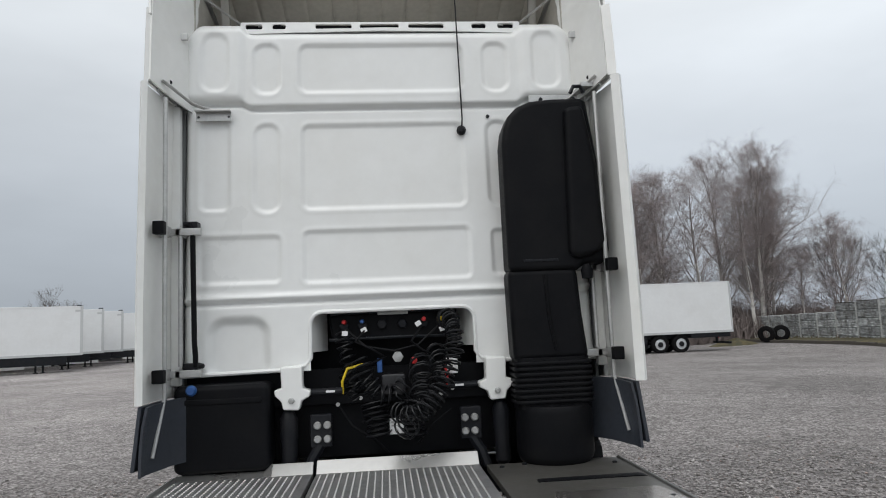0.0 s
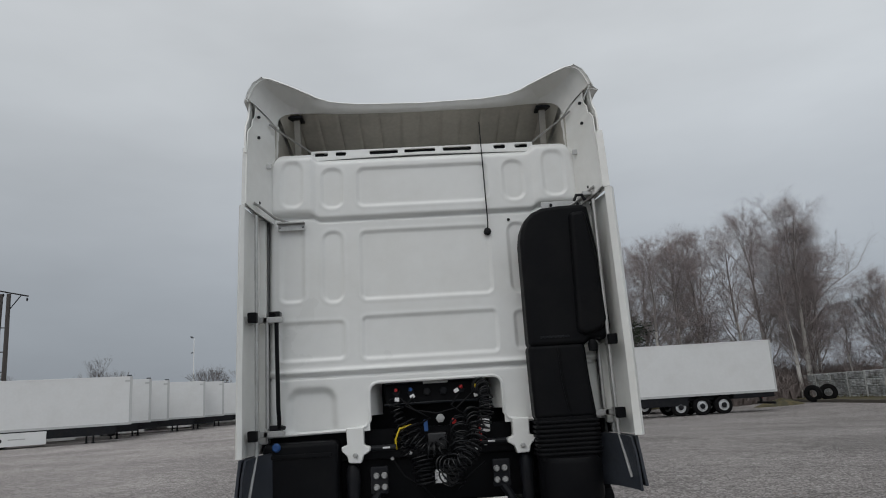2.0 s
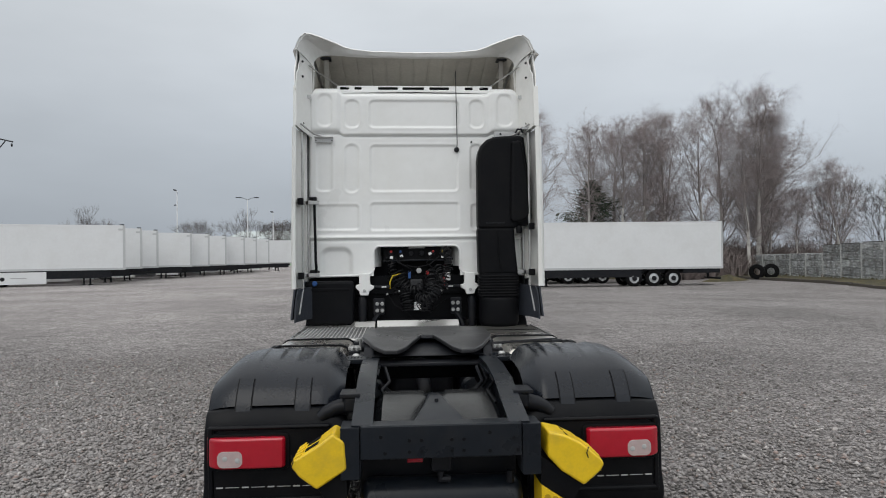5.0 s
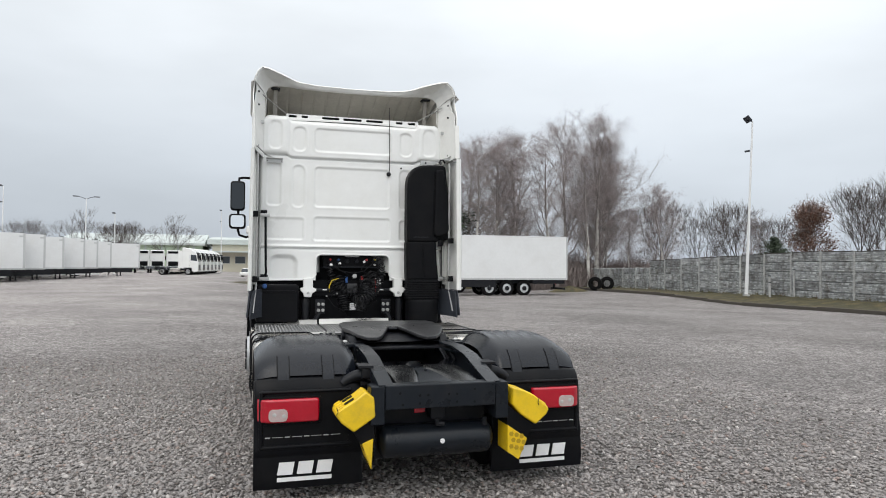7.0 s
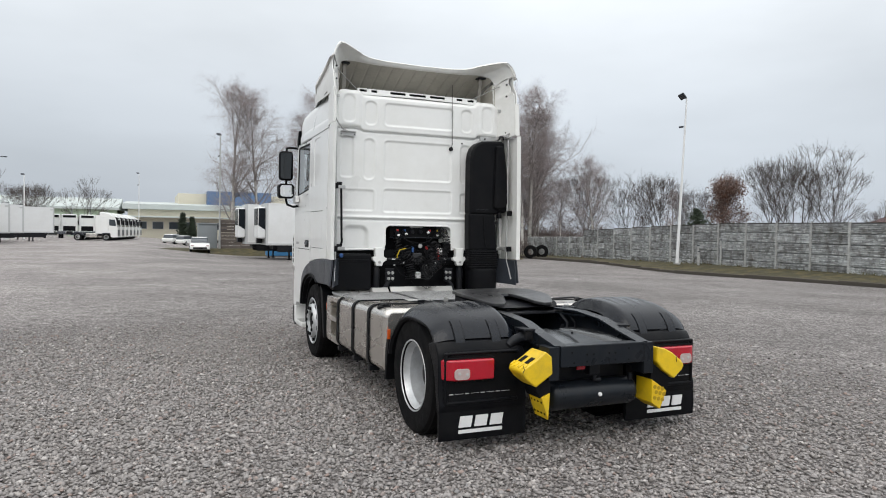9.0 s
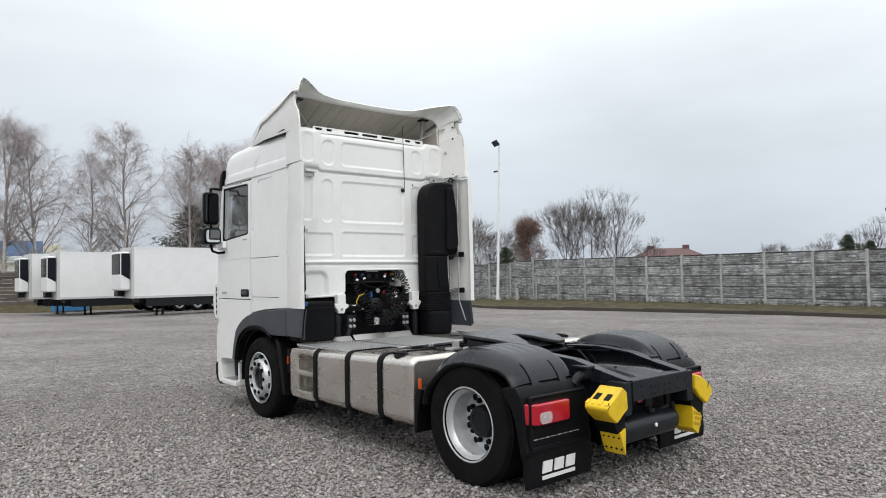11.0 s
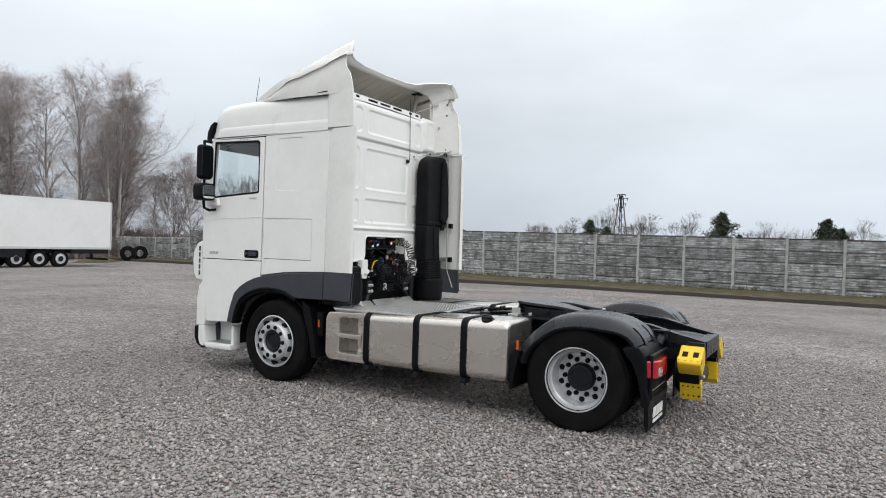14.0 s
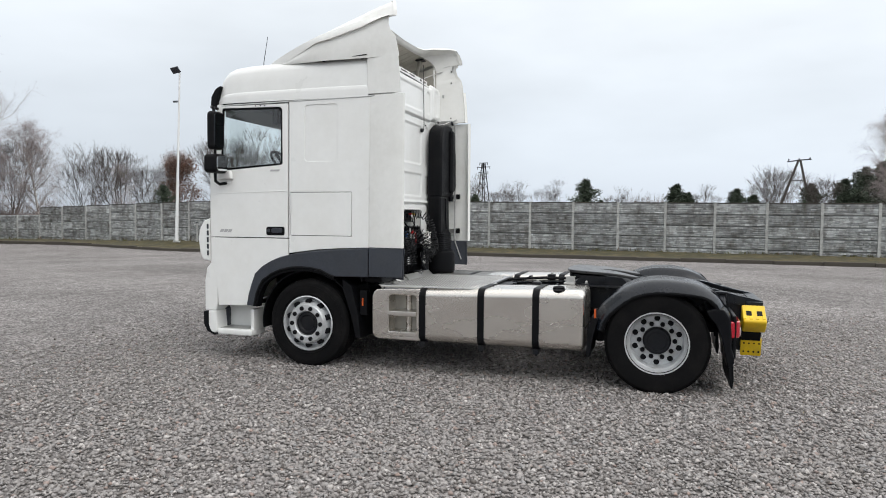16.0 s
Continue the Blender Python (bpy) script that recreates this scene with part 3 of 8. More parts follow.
    for s in (-1, 1):
        bm = prism([(s * 0.474, REAR + 0.015), (s * 0.492, REAR + 0.015), (s * 0.412, REAR + 0.26), (s * 0.396, REAR + 0.26)], "z", 1.60, hole_z + 0.01, 0.004)
        part("recess_cheek", bm, CREAM, wall)
    # slotted rail along the top
    holes = [rrect(x - w / 2, x + w / 2, 3.562, 3.594, 0.01, 2) for x, w in ((-0.78, 0.10), (-0.63, 0.08), (-0.30, 0.22), (-0.02, 0.24), (0.27, 0.22), (0.60, 0.09), (0.77, 0.10))]
    part("roof_rail", prism(rrect(-0.86, 0.86, 3.515, 3.606, 0.012), "y", REAR + 0.06, REAR + 0.075, 0, holes=holes), WHITE, truck, "white slotted roof rail")
    part("rail_backing", box(-0.85, 0.85, REAR + 0.084, REAR + 0.10, 3.49, 3.596, 0.004), BLACK, truck)
    return wall


def cab_side(s):
    """One flank of the cab: sleeper side with its hatch, door with window, lower panel."""
    o, i = s * W, s * (W - 0.03)
    door_top, z_line = 3.02, 1.478
    # sleeper wall
    hatch = rrect(4.172, 4.955, 1.505, 2.005, 0.015, 3)
    recess = rrect(4.35, 4.77, 2.35, 2.99, 0.05)
    bm = lean(prism([(3.968, 1.385), (4.30, 1.372), (4.62, 1.35), (4.966, 1.303), (4.966, 3.045), (3.968, 3.05)], "x", i, o, 0.004, holes=[hatch, recess]))
    side = part("sleeper_side", bm, WHITE, truck)
    part("hatch", lean(prism(rrect(4.178, 4.949, 1.511, 1.999, 0.012, 3), "x", i, o - s * 0.001, 0.004)), WHITE, side)
    part("pressed_panel", lean(prism(rrect(4.345, 4.775, 2.345, 2.995, 0.05), "x", i - s * 0.01, o - s * 0.008, 0.0)), WHITE, side)
    part("inner_lining", lean(box(min(s * 1.19, s * 1.215), max(s * 1.19, s * 1.215), 4.0, 5.0, 1.3, 3.05, 0)), TRIM, side)
    # door
    win = [(5.052, 2.335), (5.075, 2.318), (5.86, 2.262), (5.885, 2.29), (5.868, 2.985), (5.85, 2.998), (5.09, 2.985), (5.058, 2.955)]
    bm = lean(prism([(4.983, z_line), (6.025, z_line), (6.035, 1.7), (6.035, 2.25), (5.93, 2.99), (5.89, door_top), (4.983, door_top)], "x", i, o, 0.004, holes=[win]))
    door = part("door", bm, WHITE, truck)
    ring = [(5.465 + (y - 5.465) * 1.0, z) for y, z in win]
    inner = [(5.465 + (y - 5.465) * 0.945, 2.63 + (z - 2.63) * 0.93) for y, z in win]
    part("window_seal", lean(prism(ring, "x", o - s * 0.018, o - s * 0.004, 0.002, holes=[inner])), BLACK, door)
    bm = bmesh.new()
    bm.faces.new([bm.verts.new((o - s * 0.012, 5.465 + (y - 5.465) * 0.96, 2.63 + (z - 2.63) * 0.95)) for y, z in win])
    pane = part("window_pane", lean(bm), GLASS, door)
    pane.visible_shadow = False
    bm = prism(rrect(5.025, 5.265, 1.505, 1.605, 0.025), "x", o - s * 0.012, o + s * 0.006, 0.004)
    hd = part("door_handle", bm, BLACK, door, "black recessed door handle")
    bm = prism(rrect(5.05, 5.19, 1.535, 1.585, 0.018), "x", o, o + s * 0.022, 0.006)
    merge(bm, lathe([(0.02, 0), (0.02, 0.012)], (o, 5.235, 1.56), "x", 14)) if s > 0 else merge(bm, lathe([(0.02, 0), (0.02, -0.012)], (o, 5.235, 1.56), "x", 14))
    part("grip", bm, GREY, door)
    part("door_crease", lean(tube([(o, 4.99, 2.02), (o - s * 0.001, 5.5, 2.005), (o - s * 0.001, 6.0, 1.99)], 0.0035, 6)), WHITE, door)
    for y in (5.29, 5.345, 5.41):
        part("marker_bolt", lean(lathe([(0.008, 0), (0.006, s * 0.004)], (o, y, 3.008), "x", 8)), BLACKM, door)
    # small badge bars on the door
    for k in range(3):
        y0 = 5.90 - 0.055 * k
        part("badge", prism([(y0, 1.535), (y0 - 0.045, 1.535), (y0 - 0.062, 1.57), (y0 - 0.017, 1.57)], "x", o - s * 0.001, o + s * 0.004, 0), LABELG, door)
    for k in range(3):
        y0 = 5.215 - 0.042 * k
        part("badge", lean(prism([(y0, 2.245), (y0 - 0.035, 2.247), (y0 - 0.045, 2.267), (y0 - 0.01, 2.265)], "x", o - s * 0.001, o + s * 0.004, 0)), LABELG, door)
    # lower panel between door and arch
    arch = [(4.98, 1.275), (5.10, 1.24), (5.20, 1.20), (5.31, 1.137), (5.40, 1.06), (5.45, 0.97), (5.485, 0.86), (5.52, 0.67)]
    bm = prism(arch + [(5.925, 0.655), (5.96, 1.0), (6.03, 1.17), (6.03, z_line - 0.01), (4.98, z_line - 0.01)], "x", i, o, 0.005)
    part("lower_panel", bm, WHITE, truck)
    # dark seams: liner behind all gaps
    part("door_seal", lean(prism([(4.945, 1.36), (5.005, 1.36), (5.005, 3.015), (4.945, 3.015)], "x", s * (W - 0.044), s * (W - 0.030), 0)), BLACK, truck)
    part("seam_liner", lean(prism([(3.98, 1.39), (4.98, 1.32), (5.52, 0.70), (6.0, 0.70), (6.0, 2.2), (4.0, 2.2)], "x", s * (W - 0.055), s * (W - 0.045), 0)), BLACK, truck)
    # corner deflector, foot step and bumper end
    bm = prism([(6.04, 1.70), (6.12, 1.67), (6.18, 1.58), (6.205, 1.45), (6.18, 1.28), (6.14, 1.20), (6.04, 1.18)], "x", s * (W - 0.18), s * (W + 0.012), 0.02, 3)
    cd = part("corner_deflector", bm, WHITE, truck, "white corner air deflector")
    for k in range(5):
        part("vent_slat", box(min(s * (W + 0.012), s * (W + 0.02)), max(s * (W + 0.012), s * (W + 0.02)), 6.05, 6.075, 1.25 + 0.08 * k, 1.31 + 0.08 * k, 0.003), GREY, cd)
    bm = prism([(5.93, 1.16), (6.04, 1.17), (6.10, 1.10), (6.13, 0.95), (6.13, 0.58), (5.98, 0.58), (5.95, 0.66)], "x", s * (W - 0.25), s * (W - 0.006), 0.02, 3)
    part("bumper_upper", bm, WHITE, truck)
    part("bumper_side", prism([(5.972, 0.585), (6.085, 0.585), (6.085, 0.40), (6.05, 0.325), (6.0, 0.31), (5.955, 0.33)], "x", s * 0.9, s * (W - 0.006), 0.018, 3), WHITE, truck)
    part("bumper_tip", prism([(6.075, 0.575), (6.15, 0.575), (6.15, 0.42), (6.10, 0.33), (6.0, 0.285), (5.955, 0.30), (6.04, 0.335), (6.075, 0.40)], "x", s * 0.3, s * (W - 0.002), 0.012, 3), BLACK, truck)
    bm = box(*sorted((s * 0.95, s * (W - 0.01))), 5.48, 5.965, 0.30, 0.375, 0.02)
    box(*sorted((s * 0.95, s * (W - 0.06))), 5.48, 5.53, 0.36, 0.62, 0.015, bm=bm)
    box(*sorted((s * 0.93, s * 0.99)), 5.48, 5.965, 0.36, 0.66, 0.01, bm=bm)
    st = part("entry_step", bm, WHITE, truck, "white entry step well")
    part("step_tread", box(*sorted((s * 1.0, s * (W - 0.03))), 5.56, 5.93, 0.375, 0.382, 0.003), STEEL, st)


def wheel_arch(s):
    """Dark grey arch band running back under the fairing, and the black splash guard in it."""
    o = s * (W + 0.02)
    outer = [(5.53, 0.67), (5.505, 0.80), (5.47, 0.91), (5.415, 1.055), (5.32, 1.14), (5.20, 1.208), (5.08, 1.255), (4.92, 1.295), (4.70, 1.325), (4.47, 1.35), (4.20, 1.366), (3.968, 1.378)]
    inner = [(3.968, 1.055), (4.37, 1.05), (4.44, 1.06), (4.56, 1.107), (4.68, 1.127), (4.81, 1.133), (4.94, 1.125), (5.07, 1.095), (5.19, 1.045), (5.30, 0.97), (5.345, 0.90), (5.38, 0.82), (5.415, 0.67)]
    a = part("wheel_arch", prism(outer + inner, "x", s * (W - 0.05), o, 0.012, 3), GREY, truck, "dark grey plastic wheel arch band")
    lip = [(4.38, 1.045), (4.45, 1.07), (4.56, 1.118), (4.68, 1.138), (4.81, 1.144), (4.94, 1.136), (5.07, 1.106), (5.19, 1.056), (5.305, 0.98), (5.355, 0.90), (5.39, 0.82), (5.425, 0.67)]
    part("arch_lip", tube([(o - s * 0.004, y, z) for y, z in lip], 0.016, 8), BLACK, a)
    band = [(4.81 + (y - 4.81) * 0.955, 0.5 + (z - 0.5) * 0.93) for y, z in lip]
    part("arch_liner", prism(lip + band[::-1], "x", s * (W - 0.10), s * (W + 0.006), 0.006), BLACK, a)
    bm = prism([(3.958, 1.383), (3.555, 1.385), (3.552, 1.066), (3.958, 1.062)], "x", s * (W - 0.0), s * (W + 0.022), 0.008)
    for v in bm.verts:
        v.co.x += s * 0.035 * (1.385 - v.co.z) / 0.32 * smooth(3.95, 3.58, v.co.y)
    part("side_skirt", bm, GREY, truck, "dark grey lower side flap")
    bm = bmesh.new()
    rows = []
    for k in range(22):
        ang = radians(-8 + 196 * k / 21)
        y, z = AXLE_F + 0.61 * math.cos(ang), 0.50 + 0.61 * math.sin(ang)
        rows.append([(s * x, y, z) for x in (0.80, 0.9, 1.05, 1.2, W - 0.03)])
    loft(rows, bm, 0.012)
    part("splash_guard", bm, BLACK, truck)
    bm = prism([(4.30, 1.03), (4.18, 0.95), (4.10, 0.62), (4.07, 0.36), (4.13, 0.36), (4.19, 0.62), (4.28, 0.88)], "x", s * 0.80, s * (W - 0.01), 0.008)
    part("arch_flap", bm, BLACK, truck)
    m = part("side_marker", box(*sorted((s * 1.195, s * 1.225)), 4.050, 4.068, 0.725, 0.815, 0.006), AMBER, truck, "amber side marker lamp")
    part("marker_base", box(*sorted((s * 1.15, s * 1.21)), 4.01, 4.10, 0.62, 0.90, 0.01), BLACK, m)


def side_fairing(s):
    """Air deflector standing back from the cab's corner, with its rods and brackets inside."""
    o = s * (W + 0.004)
    rows = []
    for z in (1.388, 1.9, 2.5, 3.062):
        k = 1 - 0.011 * max(0, z - 1.9)
        wide = 0.0 if s < 0 else 0.009
        rows.append([(s * (k * x + wide * smooth(3.95, 3.65, y)), y, z) for x, y in ((W - 0.010, 3.965), (W + 0.006, 3.90), (W + 0.024, 3.78), (W + 0.036, 3.66), (W + 0.040, 3.565), (W + 0.024, 3.54), (W - 0.002, 3.555))])
    f = part("side_fairing", loft(rows, None, -0.018 * s), CREAM, truck, "white side air deflector behind the cab")
    # inner channel that runs down the deflector, and its vertical rods
    bm = box(*sorted((s * (W - 0.075), s * (W - 0.02))), 3.93, 3.985, 1.45, 3.05, 0.012)
    part("inner_channel", bm, CREAM, f)
    for y, x, z0 in ((3.72, 1.205, 1.40), (3.86, 1.165, 1.56)):
        part("rod", tube([(s * x, y, z0), (s * x, y, 3.03 if y < 3.8 else 2.30)], 0.013, 8), STEEL, f, "thin steel support rod")
    part("rod", tube([(s * 1.205, 3.72, 1.42), (s * 1.21, 3.71, 1.36), (s * 1.235, 3.63, 1.12)], 0.010, 8), STEEL, f)
    levels = (2.30, 1.52) if s < 0 else (2.02, 1.53)
    for z in levels:
        bm = box(*sorted((s * 1.05, s * 1.24)), 3.84, 3.87, z - 0.02, z + 0.02, 0.004)
        box(*sorted((s * 1.215, s * 1.255)), 3.66, 3.87, z - 0.03, z + 0.03, 0.004, bm=bm)
        box(*sorted((s * 1.16, s * 1.19)), 3.84, 3.99, z - 0.02, z + 0.02, 0.004, bm=bm)
        part("bracket", bm, STEEL, f, "galvanised steel bracket")
        part("rubber_block", box(*sorted((s * 1.19, s * 1.25)), 3.65, 3.70, z - 0.035, z + 0.035, 0.006), BLACK, f)
    # top strap to the rear wall
    bm = tube([(s * 1.215, 3.70, 3.12), (s * 1.10, 3.86, 3.04), (s * 0.99, 3.945, 3.015)], 0.009, 6)
    box(*sorted((s * 0.90, s * 1.10)), 3.938, 3.948, 2.962, 3.016, 0.002, bm=bm)
    box(*sorted((s * 0.90, s * 1.10)), 3.90, 3.948, 3.010, 3.020, 0.002, bm=bm)
    part("stay_rod", bm, STEEL, f)
    for x in (0.915, 1.085):
        part("bolt", lathe([(0.012, 0), (0.012, -0.015), (0.007, -0.017)], (s * x, 3.955, 2.985), "y", 10), BLACKM, f)
    # lower dark flap, flared outwards
    rows = []
    for z, sp in ((1.40, 0.0), (1.30, 0.012), (1.18, 0.018), (1.06 + 0.0, 0.02)):
        rows.append([(s * (W - 0.15), 3.88, z - 0.0), (s * (W - 0.06), 3.78, z - 0.008), (s * (W - 0.024 + sp * 1.7), 3.60, z - 0.016), (s * (W - 0.018 + sp * 1.7), 3.55, z - 0.02)])
    part("flap", loft(rows, None, 0.014), GREY, f, "dark grey rubber end flap")


def spoiler():
    """Roof air deflector: a shell that rises from the roof to winged rear corners, open behind."""
    rear = [(0.0, 3.988), (0.5, 3.995), (0.70, 4.012), (0.79, 4.034), (0.86, 4.056), (0.95, 4.072), (1.04, 4.086), (1.11, 4.092), (1.17, 4.082), (1.215, 4.03), (1.245, 3.96), (1.262, 3.90)]
    lip_y = [(0.0, 4.07), (0.45, 4.06), (0.70, 4.035), (0.80, 4.01), (0.88, 3.955), (0.97, 3.88), (1.08, 3.79), (1.17, 3.715), (1.262, 3.665)]

    def sheet(x, v):
        """The shell at x across, v from front (0) to rear lip (1)."""
        y = 5.32 + (interp(lip_y, abs(x)) - 5.32) * v
        mid = 3.51 + (3.985 - 3.51) * (1.0 - (1 - v) ** 1.35)
        wing = (interp(rear, abs(x)) - 3.985) * v ** 2.2
        side_drop = 0.025 * smooth(0.85, 1.262, abs(x)) * (1 - v) ** 0.8
        return (x * (0.86 + 0.14 * min(1, v * 2.2) ** 0.6), y, mid + wing - side_drop)
    xs = [1.262 * (i - 36) / 36 for i in range(73)]
    sp = part("roof_spoiler", loft([[sheet(x, j / 26) for x in xs] for j in range(27)], None, 0.016), CREAM, truck, "white roof air deflector with raised corners")

    def rear_y(z):
        return interp([(3.05, 3.585), (3.3, 3.60), (3.5, 3.62), (3.62, 3.64), (3.70, 3.665), (3.705, 3.70), (3.84, 3.74), (3.95, 3.72)], z)
    for s in (-1, 1):
        def seam_z(y):
            return interp([(3.70, 3.895), (4.0, 3.795), (4.4, 3.70), (4.62, 3.665), (5.25, 3.42)], y)
        for upper in (True, False):
            rows = []
            for j in range(25):
                t = j / 24
                e = sheet(1.262, t)
                bot = 3.468
                zs_ = min(e[2] - 0.004, max(seam_z(e[1]), bot + 0.01))
                fade = smooth(0.30, 0.48, t)
                z0, z1 = (e[2] + 0.006, zs_) if upper else (zs_ + 0.004, bot)
                row = []
                for i in range(7):
                    q = i / 6
                    z = z0 + (z1 - z0) * q
                    y = e[1] + (5.32 + (rear_y(z) - 5.32) * t - e[1]) * (q if upper else 1.0)
                    out = (0.006 + 0.026 * math.sin(q * 1.5) * fade) if upper else 0.010 * math.sin(math.pi * q)
                    row.append((s * (e[0] + out), y, z))
                if upper:
                    row.append((s * e[0], row[-1][1], row[-1][2] + 0.004))
                rows.append(row)
            part("wing_blade" if upper else "side_wing", loft(rows, None, -0.012 * s), CREAM, sp)
        # panel between the wing and the deflector below
        rows = [[(s * (1.235 if t < 0 else 1.25 + 0.026 * t), 4.0 if t < 0 else 3.978 + (rear_y(z) - 3.978) * t, z) for t in (-1, 0, 0.3, 0.6, 0.85, 1.0)] + [(s * 1.255, rear_y(z) + 0.012, z)] for z in (3.078, 3.2, 3.32, 3.42, 3.505)]
        part("upper_fairing", loft(rows, None, -0.014 * s), CREAM, sp)
        part("foot_slot", tube([(s * 1.225, 4.55, 3.468), (s * 1.255, 4.25, 3.487), (s * 1.268, 3.99, 3.503)], 0.006, 6), BLACK, sp)
        # inner cheek with its two pressed steps, running down and inwards
        rows = []
        for j in range(40):
            z = 3.09 + 0.80 * j / 39
            row = []
            for q in range(9):
                t = q / 8
                x = 1.255 - 0.135 * t ** 1.25
                y = rear_y(z) + 0.012 + (4.0 - rear_y(z)) * t
                fall = z - 0.075 * t
                step = 0.020 * (smooth(3.655, 3.675, z) + smooth(3.775, 3.795, z)) * (1 - 0.5 * t)
                row.append((s * (x - step * 0.55), y + step, fall))
            rows.append(row)
        part("inner_cheek", loft(rows, None, 0.010), CREAM, sp)
        rows = [[(s * (1.125 - 0.04 * t), 3.985 + 0.75 * t, 3.50 + (0.36 - 0.20 * t) * q) for t in (0, 0.25, 0.5, 0.75, 1.0)] for q in (0, 0.25, 0.5, 0.75, 1.0)]
        part("cavity_side", loft(rows, None, 0.008), UNDER, sp)
        bm = prism([(4.165, 3.945), (4.205, 3.945), (4.285, 3.57), (4.245, 3.57)], "x", s * 0.965, s * 1.015, 0.004)
        part("strut", bm, BRASSY, sp, "grey steel spoiler strut")
        part("strut_foot", box(*sorted((s * 0.94, s * 1.04)), 4.22, 4.31, 3.555, 3.585, 0.004), BLACKM, sp)
        part("strut_head", box(*sorted((s * 0.935, s * 1.05)), 4.12, 4.24, 3.928, 3.948, 0.004), BLACKM, sp)
        part("stay_rod", tube([(s * 1.150, 3.905, 3.792), (s * 1.10, 3.97, 3.765), (s * 0.80, 4.20, 3.60)], 0.008, 6), STEEL, sp)
        part("clip", box(*sorted((s * 1.13, s * 1.19)), 3.875, 3.895, 3.43, 3.47, 0.004), STEEL, sp)
        for z in (3.14, 3.64, 3.80):
            part("bolt", lathe([(0.012, 0), (0.012, -0.012)], (s * 1.20, 3.79, z), "y", 8), BLACKM, sp)
        for k in range(2):
            part("hinge", box(*sorted((s * (0.62 + 0.10 * k), s * (0.66 + 0.10 * k))), 4.04, 4.09, 3.585, 3.612, 0.004), STEEL if k else BLACKM, sp)
        part("hinge_knob", lathe([(0.035, 0), (0.04, 0.02), (0.02, 0.05)], (s * 0.69, 4.14, 3.585), "z", 12), BLACKM, sp)
    # rolled rear lip that widens into the hollow of each raised corner
    ring = [(0.0, 4.125, 3.945), (0.45, 4.12, 3.948), (0.70, 4.12, 3.955), (0.80, 4.13, 3.968), (0.88, 4.135, 3.975), (0.96, 4.13, 3.974), (1.02, 4.10, 3.962), (1.06, 4.065, 3.94), (1.09, 4.03, 3.905), (1.11, 4.0, 3.86), (1.12, 3.985, 3.80)]
    rim_x = [0.0, 0.45, 0.70, 0.79, 0.88, 0.97, 1.06, 1.13, 1.19, 1.235, 1.262]
    ky, kz, kx = ([(i, p[c]) for i, p in enumerate(ring)] for c in (1, 2, 0))
    rows = []
    for j in range(-60, 61):
        u, sg = abs(j) / 6, (1 if j >= 0 else -1)
        x0 = interp(list(enumerate(rim_x)), u)
        a = Vector((sg * x0, interp(lip_y, x0), interp(rear, x0)))
        b = Vector((sg * interp(kx, u), interp(ky, u), interp(kz, u)))
        horn = smooth(2.5, 6.0, u)
        row = [a + Vector((0, 0.012, 0.004)), a + Vector((0, -0.004, -0.006))]
        for q in (0.12, 0.3, 0.5, 0.7, 0.88, 1.0):
            hollow = math.sin(math.pi * q)
            row.append(a.lerp(b, q) + Vector((0, 0.030 * horn * hollow - 0.014 * (1 - horn) * hollow, -0.016 * (1 - horn) * hollow + 0.022 * horn * hollow)))
        row.append(b + Vector((0, 0.03, 0.012)))
        rows.append(row)
    part("rear_lip", loft(rows, None, 0.006), CREAM, sp, "rolled white lip hollowed out at the raised corners")
    # underside, darker beige than the shell, with stamped grooves, rising from roof to lip
    rows = []
    for w in range(13):
        row = []
        for i in range(221):
            x = 1.10 * (i - 110) / 110
            u = interp([(p[0], k) for k, p in enumerate(ring)], abs(x))
            foot, end = Vector((x * 0.96, 5.02, 3.60)), Vector((x, interp(ky, u) + 0.02, interp(kz, u) + 0.008))
            near = abs(((x / 0.165) + 0.5) % 1.0 - 0.5) * 0.165
            groove = 0.014 * math.exp(-(near / 0.012) ** 2) * smooth(12.0, 10.6, w)
            row.append(foot.lerp(end, w / 12) + Vector((0, 0, groove)))
        rows.append(row)
    part("underside", loft(rows, None, 0.004), UNDER, sp, "darker beige underside of the air deflector")
    for sg in (-1, 1):
        part("lip_seam", tube([(sg * 0.60, 4.052, 3.984), (sg * 0.74, 4.06, 3.985), (sg * 0.84, 4.06, 3.998)], 0.004, 5), BLACKM, sp)
    part("front_slat", box(-0.25, 0.55, 4.85, 4.87, 3.60, 3.64, 0.004), BLACK, sp)


